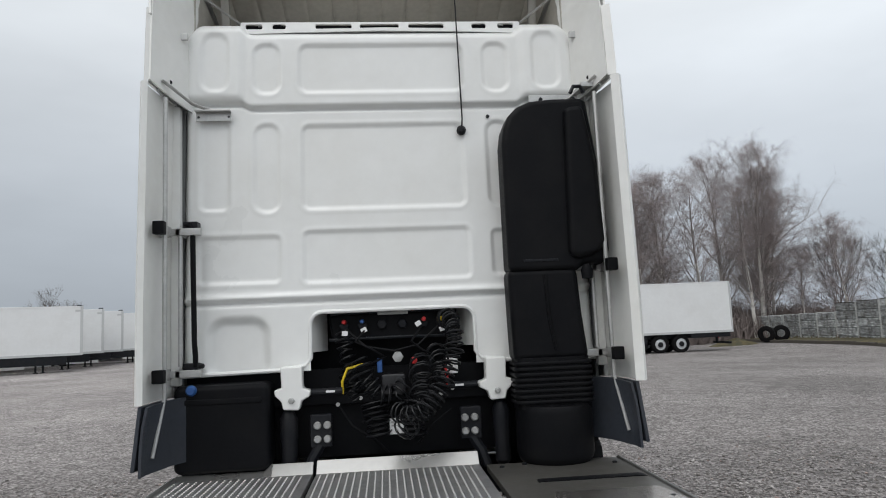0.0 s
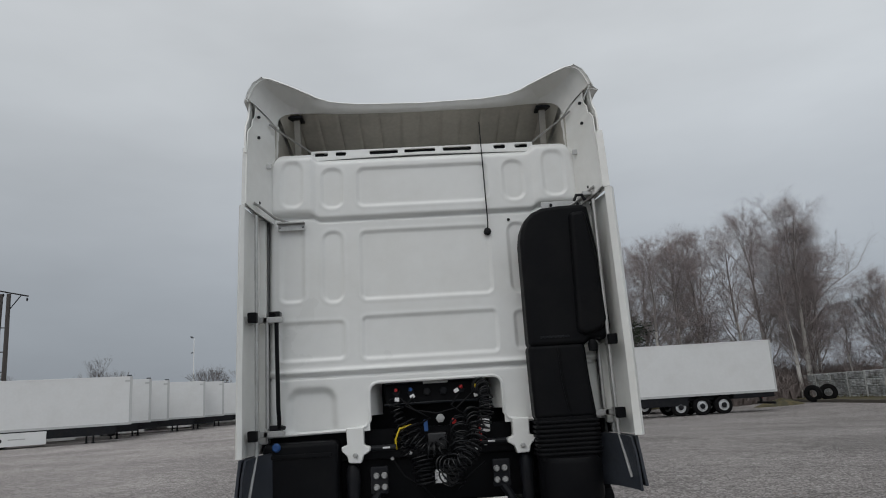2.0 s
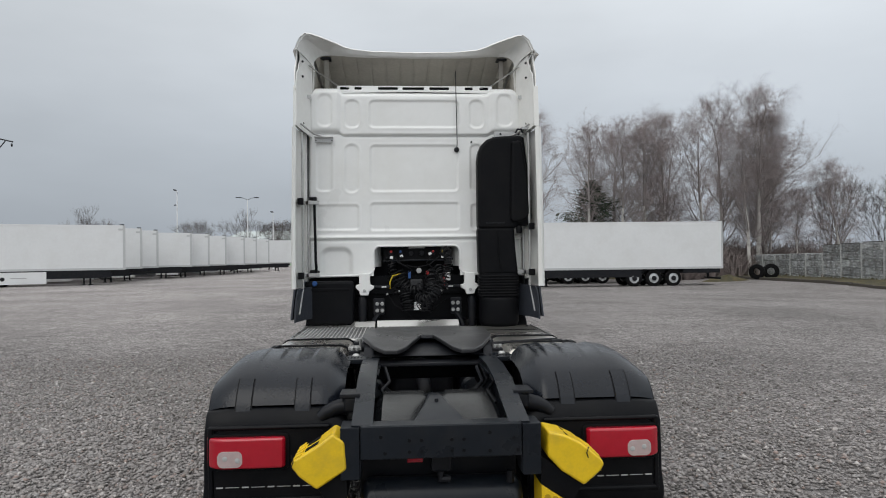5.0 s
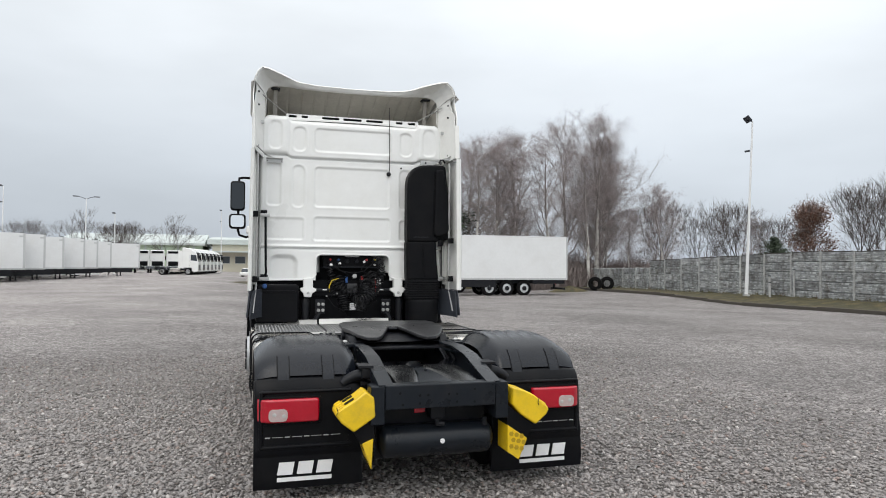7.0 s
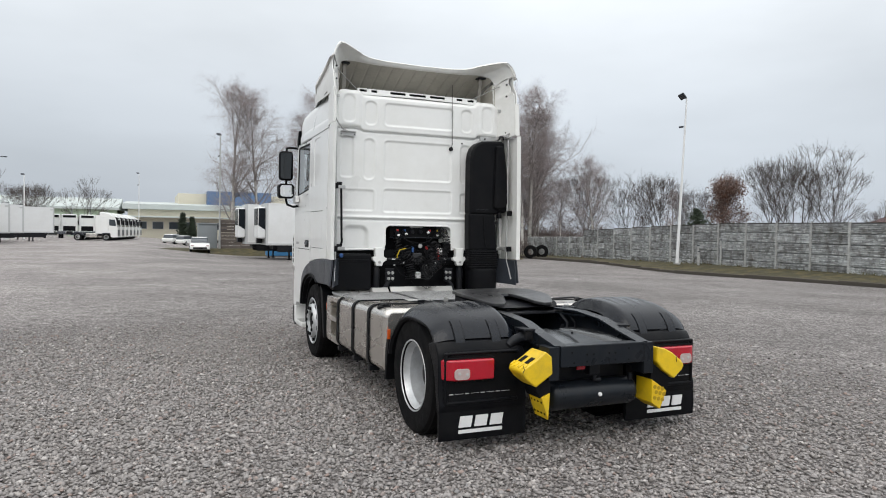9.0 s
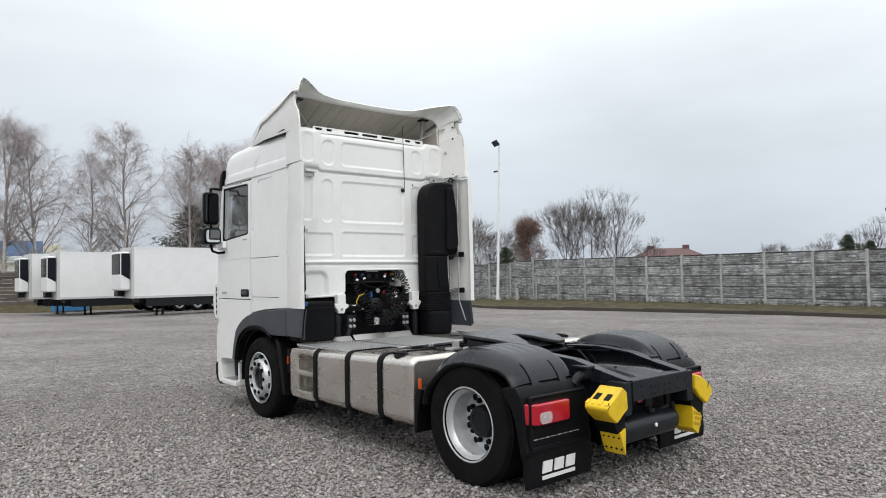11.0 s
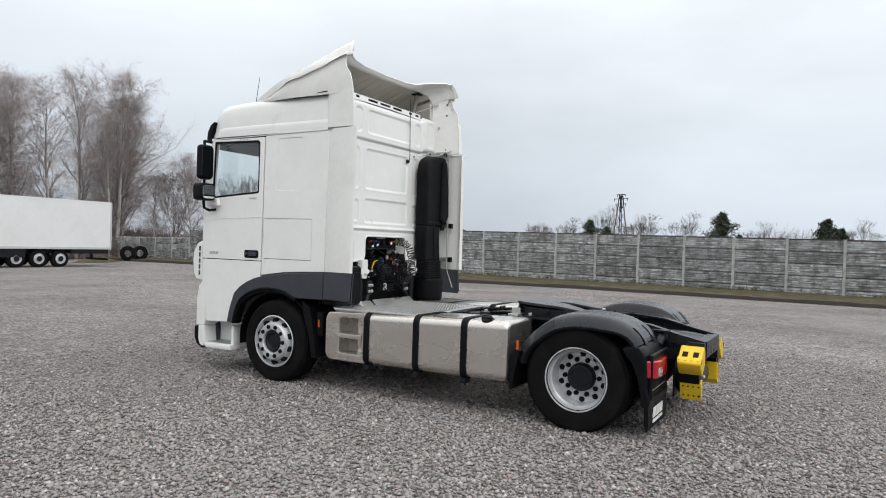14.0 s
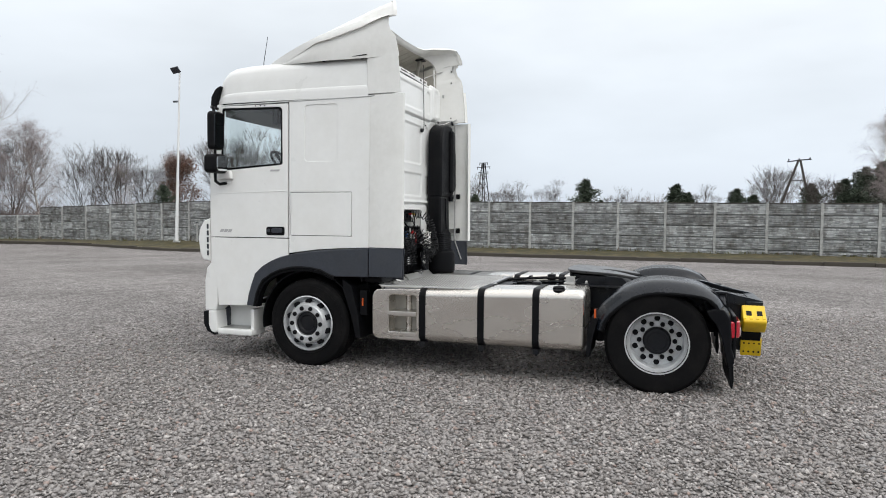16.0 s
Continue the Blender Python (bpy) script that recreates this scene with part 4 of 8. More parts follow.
def roof_and_front():
    half = [(W, 3.055), (W + 0.002, 3.13), (W - 0.004, 3.17), (W - 0.012, 3.18), (W - 0.016, 3.30), (W - 0.024, 3.40), (W - 0.042, 3.455), (W - 0.080, 3.497), (W - 0.15, 3.52), (0.6, 3.54), (0.0, 3.55)]
    prof = [(-x, z) for x, z in half] + [(x, z) for x, z in half[-2::-1]]
    rows = []
    for y, sx, top in ((3.985, 0.985, 1.0), (4.02, 0.985, 1.0), (4.6, 0.985, 1.0), (5.2, 0.985, 0.985), (5.55, 0.983, 0.96), (5.72, 0.98, 0.93), (5.83, 0.972, 0.85), (5.90, 0.96, 0.68), (5.95, 0.945, 0.42), (5.97, 0.93, 0.1)):
        rows.append([(x * sx, y, 3.055 + (z - 3.055) * top) for x, z in prof])
    part("roof", loft(rows, None, 0.02), WHITE, truck)
    for s in (-1, 1):
        part("roof_gutter", tube([(s * W * 0.985, 3.70, 3.07), (s * W * 0.987, 4.0, 3.052), (s * W * 0.987, 4.6, 3.045), (s * W * 0.985, 5.3, 3.035), (s * W * 0.98, 5.88, 3.03)], 0.008, 6), TRAILERG, truck)
    v = part("sun_visor", prism([(5.975, 3.00), (6.035, 3.03), (6.025, 3.14), (5.97, 3.23), (5.90, 3.27), (5.885, 3.25), (5.935, 3.13), (5.955, 3.00)], "x", -W + 0.02, W - 0.02, 0.015, 3), BLACK, truck, "dark smoked sun visor above windscreen")
    ws = part("windscreen", loft([[(x, 6.03 - 0.02 * abs(x), 2.0), (x, 5.985 - 0.02 * abs(x), 2.5), (x, 5.94 - 0.02 * abs(x), 3.03)] for x in (-1.17, -0.6, 0, 0.6, 1.17)]), GLASS, truck)
    ws.visible_shadow = False
    for s in (-1, 1):
        part("a_pillar", prism([(5.97, 2.0), (6.045, 2.0), (5.955, 3.05), (5.88, 3.05)], "x", s * 1.15, s * (W - 0.034), 0.01), WHITE, truck)
    part("front_panel", box(-W + 0.1, W - 0.1, 6.0, 6.09, 0.62, 2.0, 0.03, 3), WHITE, truck)
    for k in range(6):
        part("grille_bar", box(-0.8, 0.8, 6.092, 6.11, 0.9 + 0.14 * k, 0.98 + 0.14 * k, 0.008), BLACK, truck)
    part("front_bumper", box(-W + 0.2, W - 0.2, 5.95, 6.16, 0.30, 0.61, 0.03, 3), GREY, truck)
    part("cab_floor", box(-W + 0.06, W - 0.06, 4.0, 5.96, 1.30, 1.36, 0.01), BLACK, truck)
    part("cab_lining", box(-1.19, 1.19, 4.06, 4.10, 1.84, 3.5, 0), TRIM, truck)
    part("overhead_console", prism([(5.50, 2.98), (5.88, 2.90), (5.88, 3.12), (5.50, 3.12)], "x", -1.17, 1.17, 0.02), TRIM, truck)
    part("visor_clip", box(-0.75, -0.55, 5.42, 5.50, 2.86, 3.12, 0.02), SEATM, truck)
    part("ceiling_lining", box(-1.18, 1.18, 4.10, 5.85, 3.12, 3.15, 0), TRIM, truck)
    part("dashboard", prism([(5.45, 1.4), (5.45, 2.08), (5.52, 2.22), (5.75, 2.30), (5.98, 2.22), (5.98, 1.4)], "x", -1.18, 1.18, 0.03, 3), SEATM, truck)
    t = lathe([(0.22 + 0.016 * math.cos(2 * math.pi * k / 8), 0.016 * math.sin(2 * math.pi * k / 8)) for k in range(8)], (0, 0, 0), "z", 28, closed=True)
    for a in (90, 210, 330):
        tube([(0, 0, -0.02), (0.2 * math.cos(radians(a)), 0.2 * math.sin(radians(a)), 0)], 0.02, 6, bm=t)
    tube([(0, 0, -0.01), (0, 0, -0.35)], 0.04, 8, bm=t)
    bmesh.ops.transform(t, matrix=pose(-0.62, 5.40, 2.37, 50, 0, 0) @ pose(0, 0, 0), verts=t.verts[:])
    part("steering_wheel", t, BLACK, truck)
    for x in (-0.62, 0.62):
        bm = box(x - 0.27, x + 0.27, 4.55, 5.05, 1.75, 1.92, 0.05, 3)
        box(x - 0.26, x + 0.26, 4.45, 4.62, 1.85, 2.62, 0.06, 3, bm=bm)
        box(x - 0.15, x + 0.15, 4.46, 4.58, 2.62, 2.85, 0.05, 3, bm=bm)
        box(x - 0.12, x + 0.12, 4.65, 4.95, 1.36, 1.76, 0.02, bm=bm)
        part("seat", bm, SEATM, truck, "dark fabric driver seat")
    part("antenna", tube([(-0.85, 5.56, 3.46), (-0.855, 5.545, 3.60), (-0.87, 5.48, 3.90)], 0.006, 6, taper=0.003), BLACKM, truck, "thin black roof whip antenna")


def mirrors(s):
    x = s * 1.45
    arm = part("mirror_arm", tube([(s * 1.22, 5.93, 2.995), (s * 1.36, 5.93, 3.0), (s * 1.43, 5.86, 2.98), (s * 1.44, 5.83, 2.9), (s * 1.44, 5.83, 2.5), (s * 1.44, 5.83, 2.2), (s * 1.42, 5.84, 2.13), (s * 1.33, 5.85, 2.10), (s * 1.22, 5.80, 2.12)], 0.018, 8), BLACK, truck, "black mirror arm")
    bm = prism(rrect(x - 0.105, x + 0.105, 2.49, 2.93, 0.05), "y", 5.765, 5.865, 0.035, 4)
    h = part("main_mirror", bm, BLACK, truck, "black rear-view mirror housing")
    part("glass", prism(rrect(x - 0.088, x + 0.088, 2.515, 2.905, 0.04), "y", 5.758, 5.767, 0.001), MIRRORD, h)
    bm = prism(rrect(x - 0.12, x + 0.12, 2.22, 2.44, 0.05), "y", 5.73, 5.90, 0.035, 4)
    h = part("wide_mirror", bm, BLACK, truck, "black wide-angle mirror housing")
    part("glass", prism(rrect(x - 0.095, x + 0.095, 2.245, 2.415, 0.04), "y", 5.722, 5.732, 0.001), MIRROR, h)
    part("mirror_foot", prism([(5.70, 2.16), (5.90, 2.15), (5.96, 2.22), (5.95, 2.27), (5.72, 2.26)], "x", s * W, s * (W + 0.06), 0.02, 3), WHITE, truck)


def rib(profile, centre, axis, n):
    return lathe(profile, centre, axis, n, closed=True)


def wheel_front(s):
    w = new("front_wheel")
    w.parent = truck
    c = (s * 1.10, AXLE_F, TYRE)
    prof = [(0.30, -0.145), (0.36, -0.155), (0.44, -0.158), (0.475, -0.15), (0.494, -0.128), (0.50, -0.09), (0.50, 0.09), (0.494, 0.128), (0.475, 0.15), (0.44, 0.158), (0.36, 0.155), (0.30, 0.145)]
    tyre = part("tyre", lathe(prof, c, "x", 56, closed=True), RUBBER, w)
    for k in (-0.09, -0.03, 0.03, 0.09):
        part("tread_rib", rib([(0.499, k - 0.024), (0.505, k - 0.02), (0.505, k + 0.02), (0.499, k + 0.024)], c, "x", 56), RUBBER, tyre)
    for rr in (0.34, 0.43):
        part("sidewall_ring", rib([(rr, s * 0.154), (rr + 0.006, s * 0.161), (rr + 0.012, s * 0.154)], c, "x", 56), RUBBER, tyre)
    f = s * 0.15
    rim = lathe([(0.312, f), (0.318, f + s * 0.006), (0.306, f + s * 0.012), (0.297, f), (0.288, f - s * 0.03), (0.276, f - s * 0.055), (0.262, f - s * 0.06), (0.246, f - s * 0.02), (0.228, f + s * 0.030), (0.214, f + s * 0.042), (0.150, f + s * 0.042), (0.142, f + s * 0.034), (0.138, f - s * 0.04), (0.06, f - s * 0.045)], c, "x", 56, first_cap=False)
    rimo = part("rim", rim, RIM, w)
    for k in range(10):
        a = 2 * math.pi * (k + 0.5) / 10
        part("vent_hole", lathe([(0.033, f - s * 0.05), (0.033, f + s * 0.004), (0.010, f + s * 0.005)], (c[0], c[1] + 0.250 * math.cos(a), c[2] + 0.249 * math.sin(a)), "x", 14), BLACK, rimo)
        a = 2 * math.pi * k / 10
        part("nut", lathe([(0.026, f + s * 0.038), (0.025, f + s * 0.055), (0.017, f + s * 0.062)], (c[0], c[1] + 0.180 * math.cos(a), c[2] + 0.180 * math.sin(a)), "x", 10), BLACK, rimo)
    part("hub", lathe([(0.136, f - s * 0.03), (0.132, f + s * 0.012), (0.10, f + s * 0.018), (0.085, f - s * 0.002), (0.05, f + s * 0.004)], c, "x", 28), BLACKM, w)


def wheel_rear(s):
    w = new("rear_wheel")
    w.parent = truck
    for x in (1.075, 0.74):
        c = (s * x, AXLE_R, TYRE)
        prof = [(0.29, -0.14), (0.36, -0.152), (0.44, -0.155), (0.475, -0.148), (0.494, -0.126), (0.50, -0.09), (0.50, 0.09), (0.494, 0.126), (0.475, 0.148), (0.44, 0.155), (0.36, 0.152), (0.29, 0.14)]
        tyre = part("tyre", lathe(prof, c, "x", 56, closed=True), RUBBER, w)
        for k in (-0.105, -0.052, 0, 0.052, 0.105):
            part("tread_rib", rib([(0.498, k - 0.02), (0.506, k - 0.016), (0.506, k + 0.016), (0.498, k + 0.02)], c, "x", 56), RUBBER, tyre)
    c = (s * 1.075, AXLE_R, TYRE)
    f = s * 0.135
    rim = lathe([(0.300, f - s * 0.02), (0.312, f), (0.308, f + s * 0.012), (0.298, f + s * 0.012), (0.292, f), (0.284, f - s * 0.04), (0.262, f - s * 0.065), (0.256, f - s * 0.19), (0.253, f - s * 0.212), (0.247, f - s * 0.208), (0.199, f - s * 0.207), (0.193, f - s * 0.197), (0.15, f - s * 0.195), (0.14, f - s * 0.195), (0.14, f - s * 0.24)], c, "x", 56, first_cap=False)
    rimo = part("rim", rim, RIM, w)
    for k in range(10):
        a = 2 * math.pi * (k + 0.5) / 10
        part("vent_hole", lathe([(0.029, f - s * 0.24), (0.029, f - s * 0.2045), (0.012, f - s * 0.204)], (c[0], c[1] + 0.222 * math.cos(a), c[2] + 0.222 * math.sin(a)), "x", 16), BLACK, rimo)
        a = 2 * math.pi * k / 10
        part("nut", lathe([(0.024, f - s * 0.20), (0.0235, f - s * 0.173), (0.015, f - s * 0.161)], (c[0], c[1] + 0.172 * math.cos(a), c[2] + 0.172 * math.sin(a)), "x", 10), BLACK, rimo)
    part("hub", lathe([(0.138, f - s * 0.20), (0.134, f - s * 0.145), (0.122, f - s * 0.130), (0.095, f - s * 0.128), (0.088, f - s * 0.136), (0.05, f - s * 0.134)], c, "x", 28), BLACKM, w)
    part("axle_tube", tube([(0, AXLE_R, TYRE), (s * 0.9, AXLE_R, TYRE)], 0.09, 12), BLACKM, truck)


def tank(s):
    """Aluminium fuel tank with straps, steps and filler cap."""
    y0, y1 = 1.60, 3.37
    x0, x1 = 0.60, 1.255
    prof = rrect(x0, x1, 0.37, 1.0, 0.09, 6)
    def slope(m):
        for v in m.verts:
            v.co.z -= 0.03 * (v.co.y - y0) * (v.co.z - 0.37) / 0.63
        return m
    bm = slope(prism([(s * x, z) for x, z in prof], "y", y0, y1, 0.055, 5))
    t = part("fuel_tank", bm, ALU, truck, "brushed aluminium fuel tank with black straps")
    big = rrect(x0 - 0.012, x1 + 0.012, 0.358, 1.012, 0.10, 6)
    inner = rrect(x0 - 0.002, x1 + 0.001, 0.369, 1.001, 0.091, 6)
    for y in (3.30, 2.645, 2.06):
        part("strap", slope(prism([(s * x, z) for x, z in big], "y", y, y + 0.07, 0.0, holes=[[(s * x, z) for x, z in inner]])), BLACK, t)
        part("strap_bolt", box(*sorted((s * 1.14, s * 1.25)), y + 0.005, y + 0.065, 0.315, 0.37, 0.006), BLACKM, t)
        part("strap_nut", lathe([(0.012, 0.0), (0.012, 0.02), (0.008, 0.03)], (s * 1.20, y + 0.035, 0.292), "z", 8), BLACKM, t)
    # foot-hole section at the front: a face plate with a deep well and two treads
    face = [(3.36, 0.375), (3.86, 0.378), (3.90, 0.40), (3.925, 0.45), (3.925, 0.85), (3.90, 0.905), (3.86, 0.93), (3.36, 0.945)]
    well = rrect(3.405, 3.725, 0.425, 0.872, 0.035)
    fr = part("step_frame", prism(face, "x", s * 1.05, s * x1, 0.012, 3, holes=[well]), ALU, t, "aluminium foot-hole frame of the tank")
    part("step_well", box(*sorted((s * 0.62, s * 1.06)), 3.36, 3.90, 0.39, 0.925, 0.02), BRASSY, t)
    part("well_rib", tube([(s * 1.06, 3.56, 0.44), (s * 1.06, 3.56, 0.86)], 0.035, 10), ALU, t)
    for z in (0.44, 0.665):
        part("step_tread", box(*sorted((s * 1.07, s * (x1 + 0.012))), 3.40, 3.73, z - 0.025, z + 0.03, 0.008), ALU, t)
    cap = lathe([(0.07, -0.02), (0.075, 0.0), (0.075, 0.018), (0.060, 0.024), (0.060, 0.046), (0.03, 0.051)], (0, 0, 0), "z", 20)
    box(-0.015, 0.015, -0.058, 0.058, 0.040, 0.060, 0.006, bm=cap)
    bmesh.ops.transform(cap, matrix=pose(s * 1.165, 1.87, 0.965, 0, s * 24, 0), verts=cap.verts[:])
    part("filler_cap", cap, BLACK, t, "black fuel filler cap")
    if s < 0:
        for k in range(3):
            part("stamped_mark", box(*sorted((s * x1, s * (x1 + 0.003))), 1.80 + 0.05 * k, 1.84 + 0.05 * k, 0.635, 0.66, 0.001), ALU, t)
        part("stamped_mark", box(*sorted((s * x1, s * (x1 + 0.003))), 1.80, 1.94, 0.615, 0.622, 0.001), ALU, t)


PADS = pbr("glossy_black_cover_plate", (0.0045, 0.005, 0.006), 0.22, 0, 0.3, 6, 0.05, 90, spec=0.45, dirt=(0.03, 0.03, 0.03), dirt_amount=0.22, dirt_scale=7)
BRASSY = pbr("dull_aluminium", (0.36, 0.345, 0.31), 0.5, 0.5, 0.1, 5)


def chassis():
    for s in (-1, 1):
        poly = [(5.4, 0.70), (5.4, 0.88), (2.6, 0.91), (1.0, 0.98), (0.5, 1.0), (0.15, 0.925), (-0.13, 0.87), (-0.13, 0.62), (0.4, 0.70), (1.0, 0.72)]
        bm = prism(poly, "x", s * 0.40, s * 0.415, 0.003)
        loft([[(s * 0.33, y, z), (s * 0.415, y, z)] for y, z in ((5.4, 0.885), (2.6, 0.915), (1.0, 0.985), (0.6, 1.0))], bm, 0.012)
        r = part("frame_rail", bm, FRAME, truck, "blue-black chassis rail")
        # sloping guide plate over the rail's tail
        rows = [[(s * 0.34, y, z), (s * 0.445, y, z + 0.002)] for y, z in ((1.15, 1.02), (0.75, 1.03), (0.4, 1.0), (0.1, 0.925), (-0.13, 0.875))]
        part("guide_plate", loft(rows, None, 0.016), FRAME, truck, "sloping steel coupling guide")
        part("guide_web", prism([(1.1, 1.01), (0.4, 0.995), (0.1, 0.92), (-0.13, 0.87), (-0.13, 0.80), (1.1, 0.95)], "x", s * 0.43, s * 0.445, 0.003), FRAME, truck)
        for k in range(9):
            part("frame_bolt", lathe([(0.013, 0), (0.013, s * 0.012), (0.008, s * 0.014)], (s * 0.445, 0.12 + 0.11 * k, 0.84 + 0.02 * min(k, 3)), "x", 6), BLACKM, r)
        # end bracket of the tail, fender stays
        part("end_bracket", box(*sorted((s * 0.405, s * 0.50)), -0.14, 0.02, 0.61, 0.868, 0.006), FRAME, truck)
        bm = box(*sorted((s * 0.42, s * 0.53)), 0.20, 0.36, 0.945, 0.965, 0.004)
        box(*sorted((s * 0.43, s * 0.51)), 0.21, 0.35, 0.86, 0.95, 0.02, 3, bm=bm)
        tube([(s * 0.50, 0.27, 0.89), (s * 0.56, 0.265, 0.878), (s * 0.61, 0.26, 0.855), (s * 0.64, 0.26, 0.83)], 0.046, 14, bm=bm, taper=0.034)
        part("fender_stay", bm, BLACKM, truck)
        part("mount_plate", box(*sorted((s * 0.42, s * 0.56)), 1.02, 1.22, 1.0, 1.03, 0.004), FRAME, truck)
        part("air_spring", lathe([(0.10, 0), (0.13, 0.04), (0.13, 0.10), (0.11, 0.13), (0.13, 0.16), (0.13, 0.22), (0.10, 0.26)], (s * 0.52, 0.38, 0.55), "z", 20), BLACK, truck)
        for k in range(5):
            part("slot", box(*sorted((s * (0.455 + 0.022 * k), s * (0.465 + 0.022 * k))), 1.08, 1.14, 1.030, 1.0325, 0), BLACK, truck)
    c = part("rear_crossmember", box(-0.40, 0.40, -0.15, -0.12, 0.71, 0.872, 0.006), FRAME, truck, "drilled rear chassis cross member")
    part("member_flange", box(-0.40, 0.40, -0.145, -0.04, 0.855, 0.875, 0.004), FRAME, c)
    for x, z in ((-0.30, 0.82), (-0.28, 0.74), (-0.16, 0.80), (-0.10, 0.80), (-0.16, 0.745), (-0.10, 0.745), (0.05, 0.80), (0.11, 0.80), (0.05, 0.745), (0.11, 0.745), (0.24, 0.83), (0.24, 0.74), (0.36, 0.80), (0.38, 0.74)):
        part("drilled_hole", lathe([(0.009, 0), (0.009, -0.0015)], (x, -0.1502, z), "y", 10), BLACK, c)
    for y in (1.9, 2.9, 4.2):
        part("crossmember", box(-0.40, 0.40, y - 0.06, y + 0.06, 0.75, 0.93, 0.01), BLACKM, truck)
    # covered plates between the rails
    for s in (-1, 1):
        bm = loft([[(s * (0.02 + 0.10 * smooth(0.45, -0.10, y)), y, z - 0.01), (s * (0.075 + 0.11 * smooth(0.45, -0.10, y)), y, z + 0.028), (s * 0.30, y, z + 0.030), (s * 0.335, y, z - 0.01)] for y, z in ((0.68, 0.78), (0.645, 0.845), (0.60, 0.872), (0.45, 0.875), (0.15, 0.865), (-0.10, 0.83))], None, 0.012)
        part("deck_plate", bm, PADS, truck, "dark steel plate between the rails")
    rib_rows = [[(-w, y, z - 0.012), (-w + 0.012, y, z), (w - 0.012, y, z), (w, y, z - 0.012)] for y, w, z in ((0.60, 0.045, 0.885), (0.42, 0.05, 0.897), (0.25, 0.075, 0.893), (0.05, 0.125, 0.872), (-0.09, 0.165, 0.846))]
    part("centre_rib", loft(rib_rows, None, 0.012), FRAME, truck)
    part("rib_bolt", lathe([(0.011, 0), (0.011, 0.02)], (0, 0.30, 0.89), "z", 8), BLACKM, truck)
    t = lathe([(0.03, -0.42), (0.075, -0.415), (0.105, -0.395), (0.115, -0.37), (0.115, 0.37), (0.105, 0.395), (0.075, 0.415), (0.03, 0.42)], (0.01, 0.05, 0.445), "x", 32)
    at = part("air_tank", t, FRAME, truck, "dark cylindrical compressed-air tank")
    part("drain_plug", lathe([(0.017, 0), (0.017, -0.012), (0.010, -0.016)], (0.03, -0.062, 0.455), "y", 14), LABELW, at)
    part("tank_valve", lathe([(0.02, 0), (0.02, 0.06)], (0.36, -0.02, 0.54), "z", 10), BLACKM, at)
    bm = box(-0.05, 0.06, -0.03, 0.08, 0.60, 0.70, 0.02)
    tube([(0.0, -0.03, 0.61), (0.0, -0.03, 0.57), (0.05, -0.03, 0.57)], 0.02, 8, bm=bm)
    part("tow_coupling", bm, BLACKM, truck)
    part("reflector", box(-0.17, -0.09, -0.03, -0.02, 0.655, 0.69, 0.004), REDL, truck, "small red reflector")
    # added dark sheet that stands for the shade behind the air tank
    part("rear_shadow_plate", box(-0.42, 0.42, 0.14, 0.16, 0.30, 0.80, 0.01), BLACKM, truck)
    part("gearbox", box(-0.28, 0.28, 2.6, 4.3, 0.45, 0.92, 0.06, 3), BLACKM, truck)
    # unseen masses added between the tanks to darken the ground below
    for s in (-1, 1):
        for k, y0 in enumerate((1.62, 2.55)):
            at2 = lathe([(0.03, 0.0), (0.09, 0.012), (0.125, 0.05), (0.125, 0.80), (0.09, 0.838), (0.03, 0.85)], (s * 0.47, y0, 0.52), "y", 20)
            part("reservoir_fill", at2, FRAME, truck, "unseen dark cylinder added to block light inside the chassis")
    part("silencer_fill", prism(rrect(0.10, 0.56, 0.30, 0.72, 0.08), "y", 3.45, 4.12, 0.03, 3), BLACKM, truck, "unseen dark box added to block light under the chassis")
    part("adblue_fill", prism(rrect(-0.56, -0.12, 0.30, 0.70, 0.06), "y", 3.45, 4.05, 0.03, 3), BLACK, truck)
    part("sump_fill", box(-0.34, 0.34, 4.25, 5.45, 0.30, 0.58, 0.06, 3), BLACKM, truck)
    part("hanger_fill", box(-0.50, 0.50, 1.42, 1.56, 0.36, 0.66, 0.03), BLACKM, truck)
    # added black plate that blocks light from the ground above the axle
    part("axle_light_block", box(-0.41, 0.41, 0.62, 1.40, 0.66, 0.70, 0.02), BLACK, truck)
    part("axle_hose", tube([(-0.33, 0.95, 0.86), (-0.2, 0.80, 0.80), (0.0, 0.74, 0.78), (0.2, 0.80, 0.80), (0.33, 0.95, 0.86)], 0.022, 8), BLACK, truck)
    part("drive_shaft", tube([(0, 2.6, 0.65), (0, 1.15, 0.55)], 0.06, 14), BLACKM, truck)
    part("differential", lathe([(0.08, -0.24), (0.2, -0.16), (0.24, 0), (0.2, 0.16), (0.08, 0.24)], (0, AXLE_R, 0.52), "y", 22), BLACKM, truck)
    part("engine_block", box(-0.38, 0.38, 4.35, 5.7, 0.55, 1.40, 0.05), BLACK, truck)
    part("front_axle_beam", tube([(-1.0, AXLE_F, 0.46), (1.0, AXLE_F, 0.46)], 0.06, 10), BLACKM, truck)
    # air pipes and cables lying along the rails, with their fittings
    for s in (-1, 1):
        for k in range(4):
            x, z = 0.455 + 0.032 * k, 0.955 + 0.006 * (k % 2)
            pts = [(s * x, 1.15, z), (s * (x + 0.01), 1.55, z + 0.012), (s * (x - 0.006), 1.95, z + 0.008), (s * (x + 0.008), 2.30, z + 0.002), (s * x, 2.74, z - 0.03)]
            part("air_pipe", tube(pts, 0.012, 6), BLACK, truck)
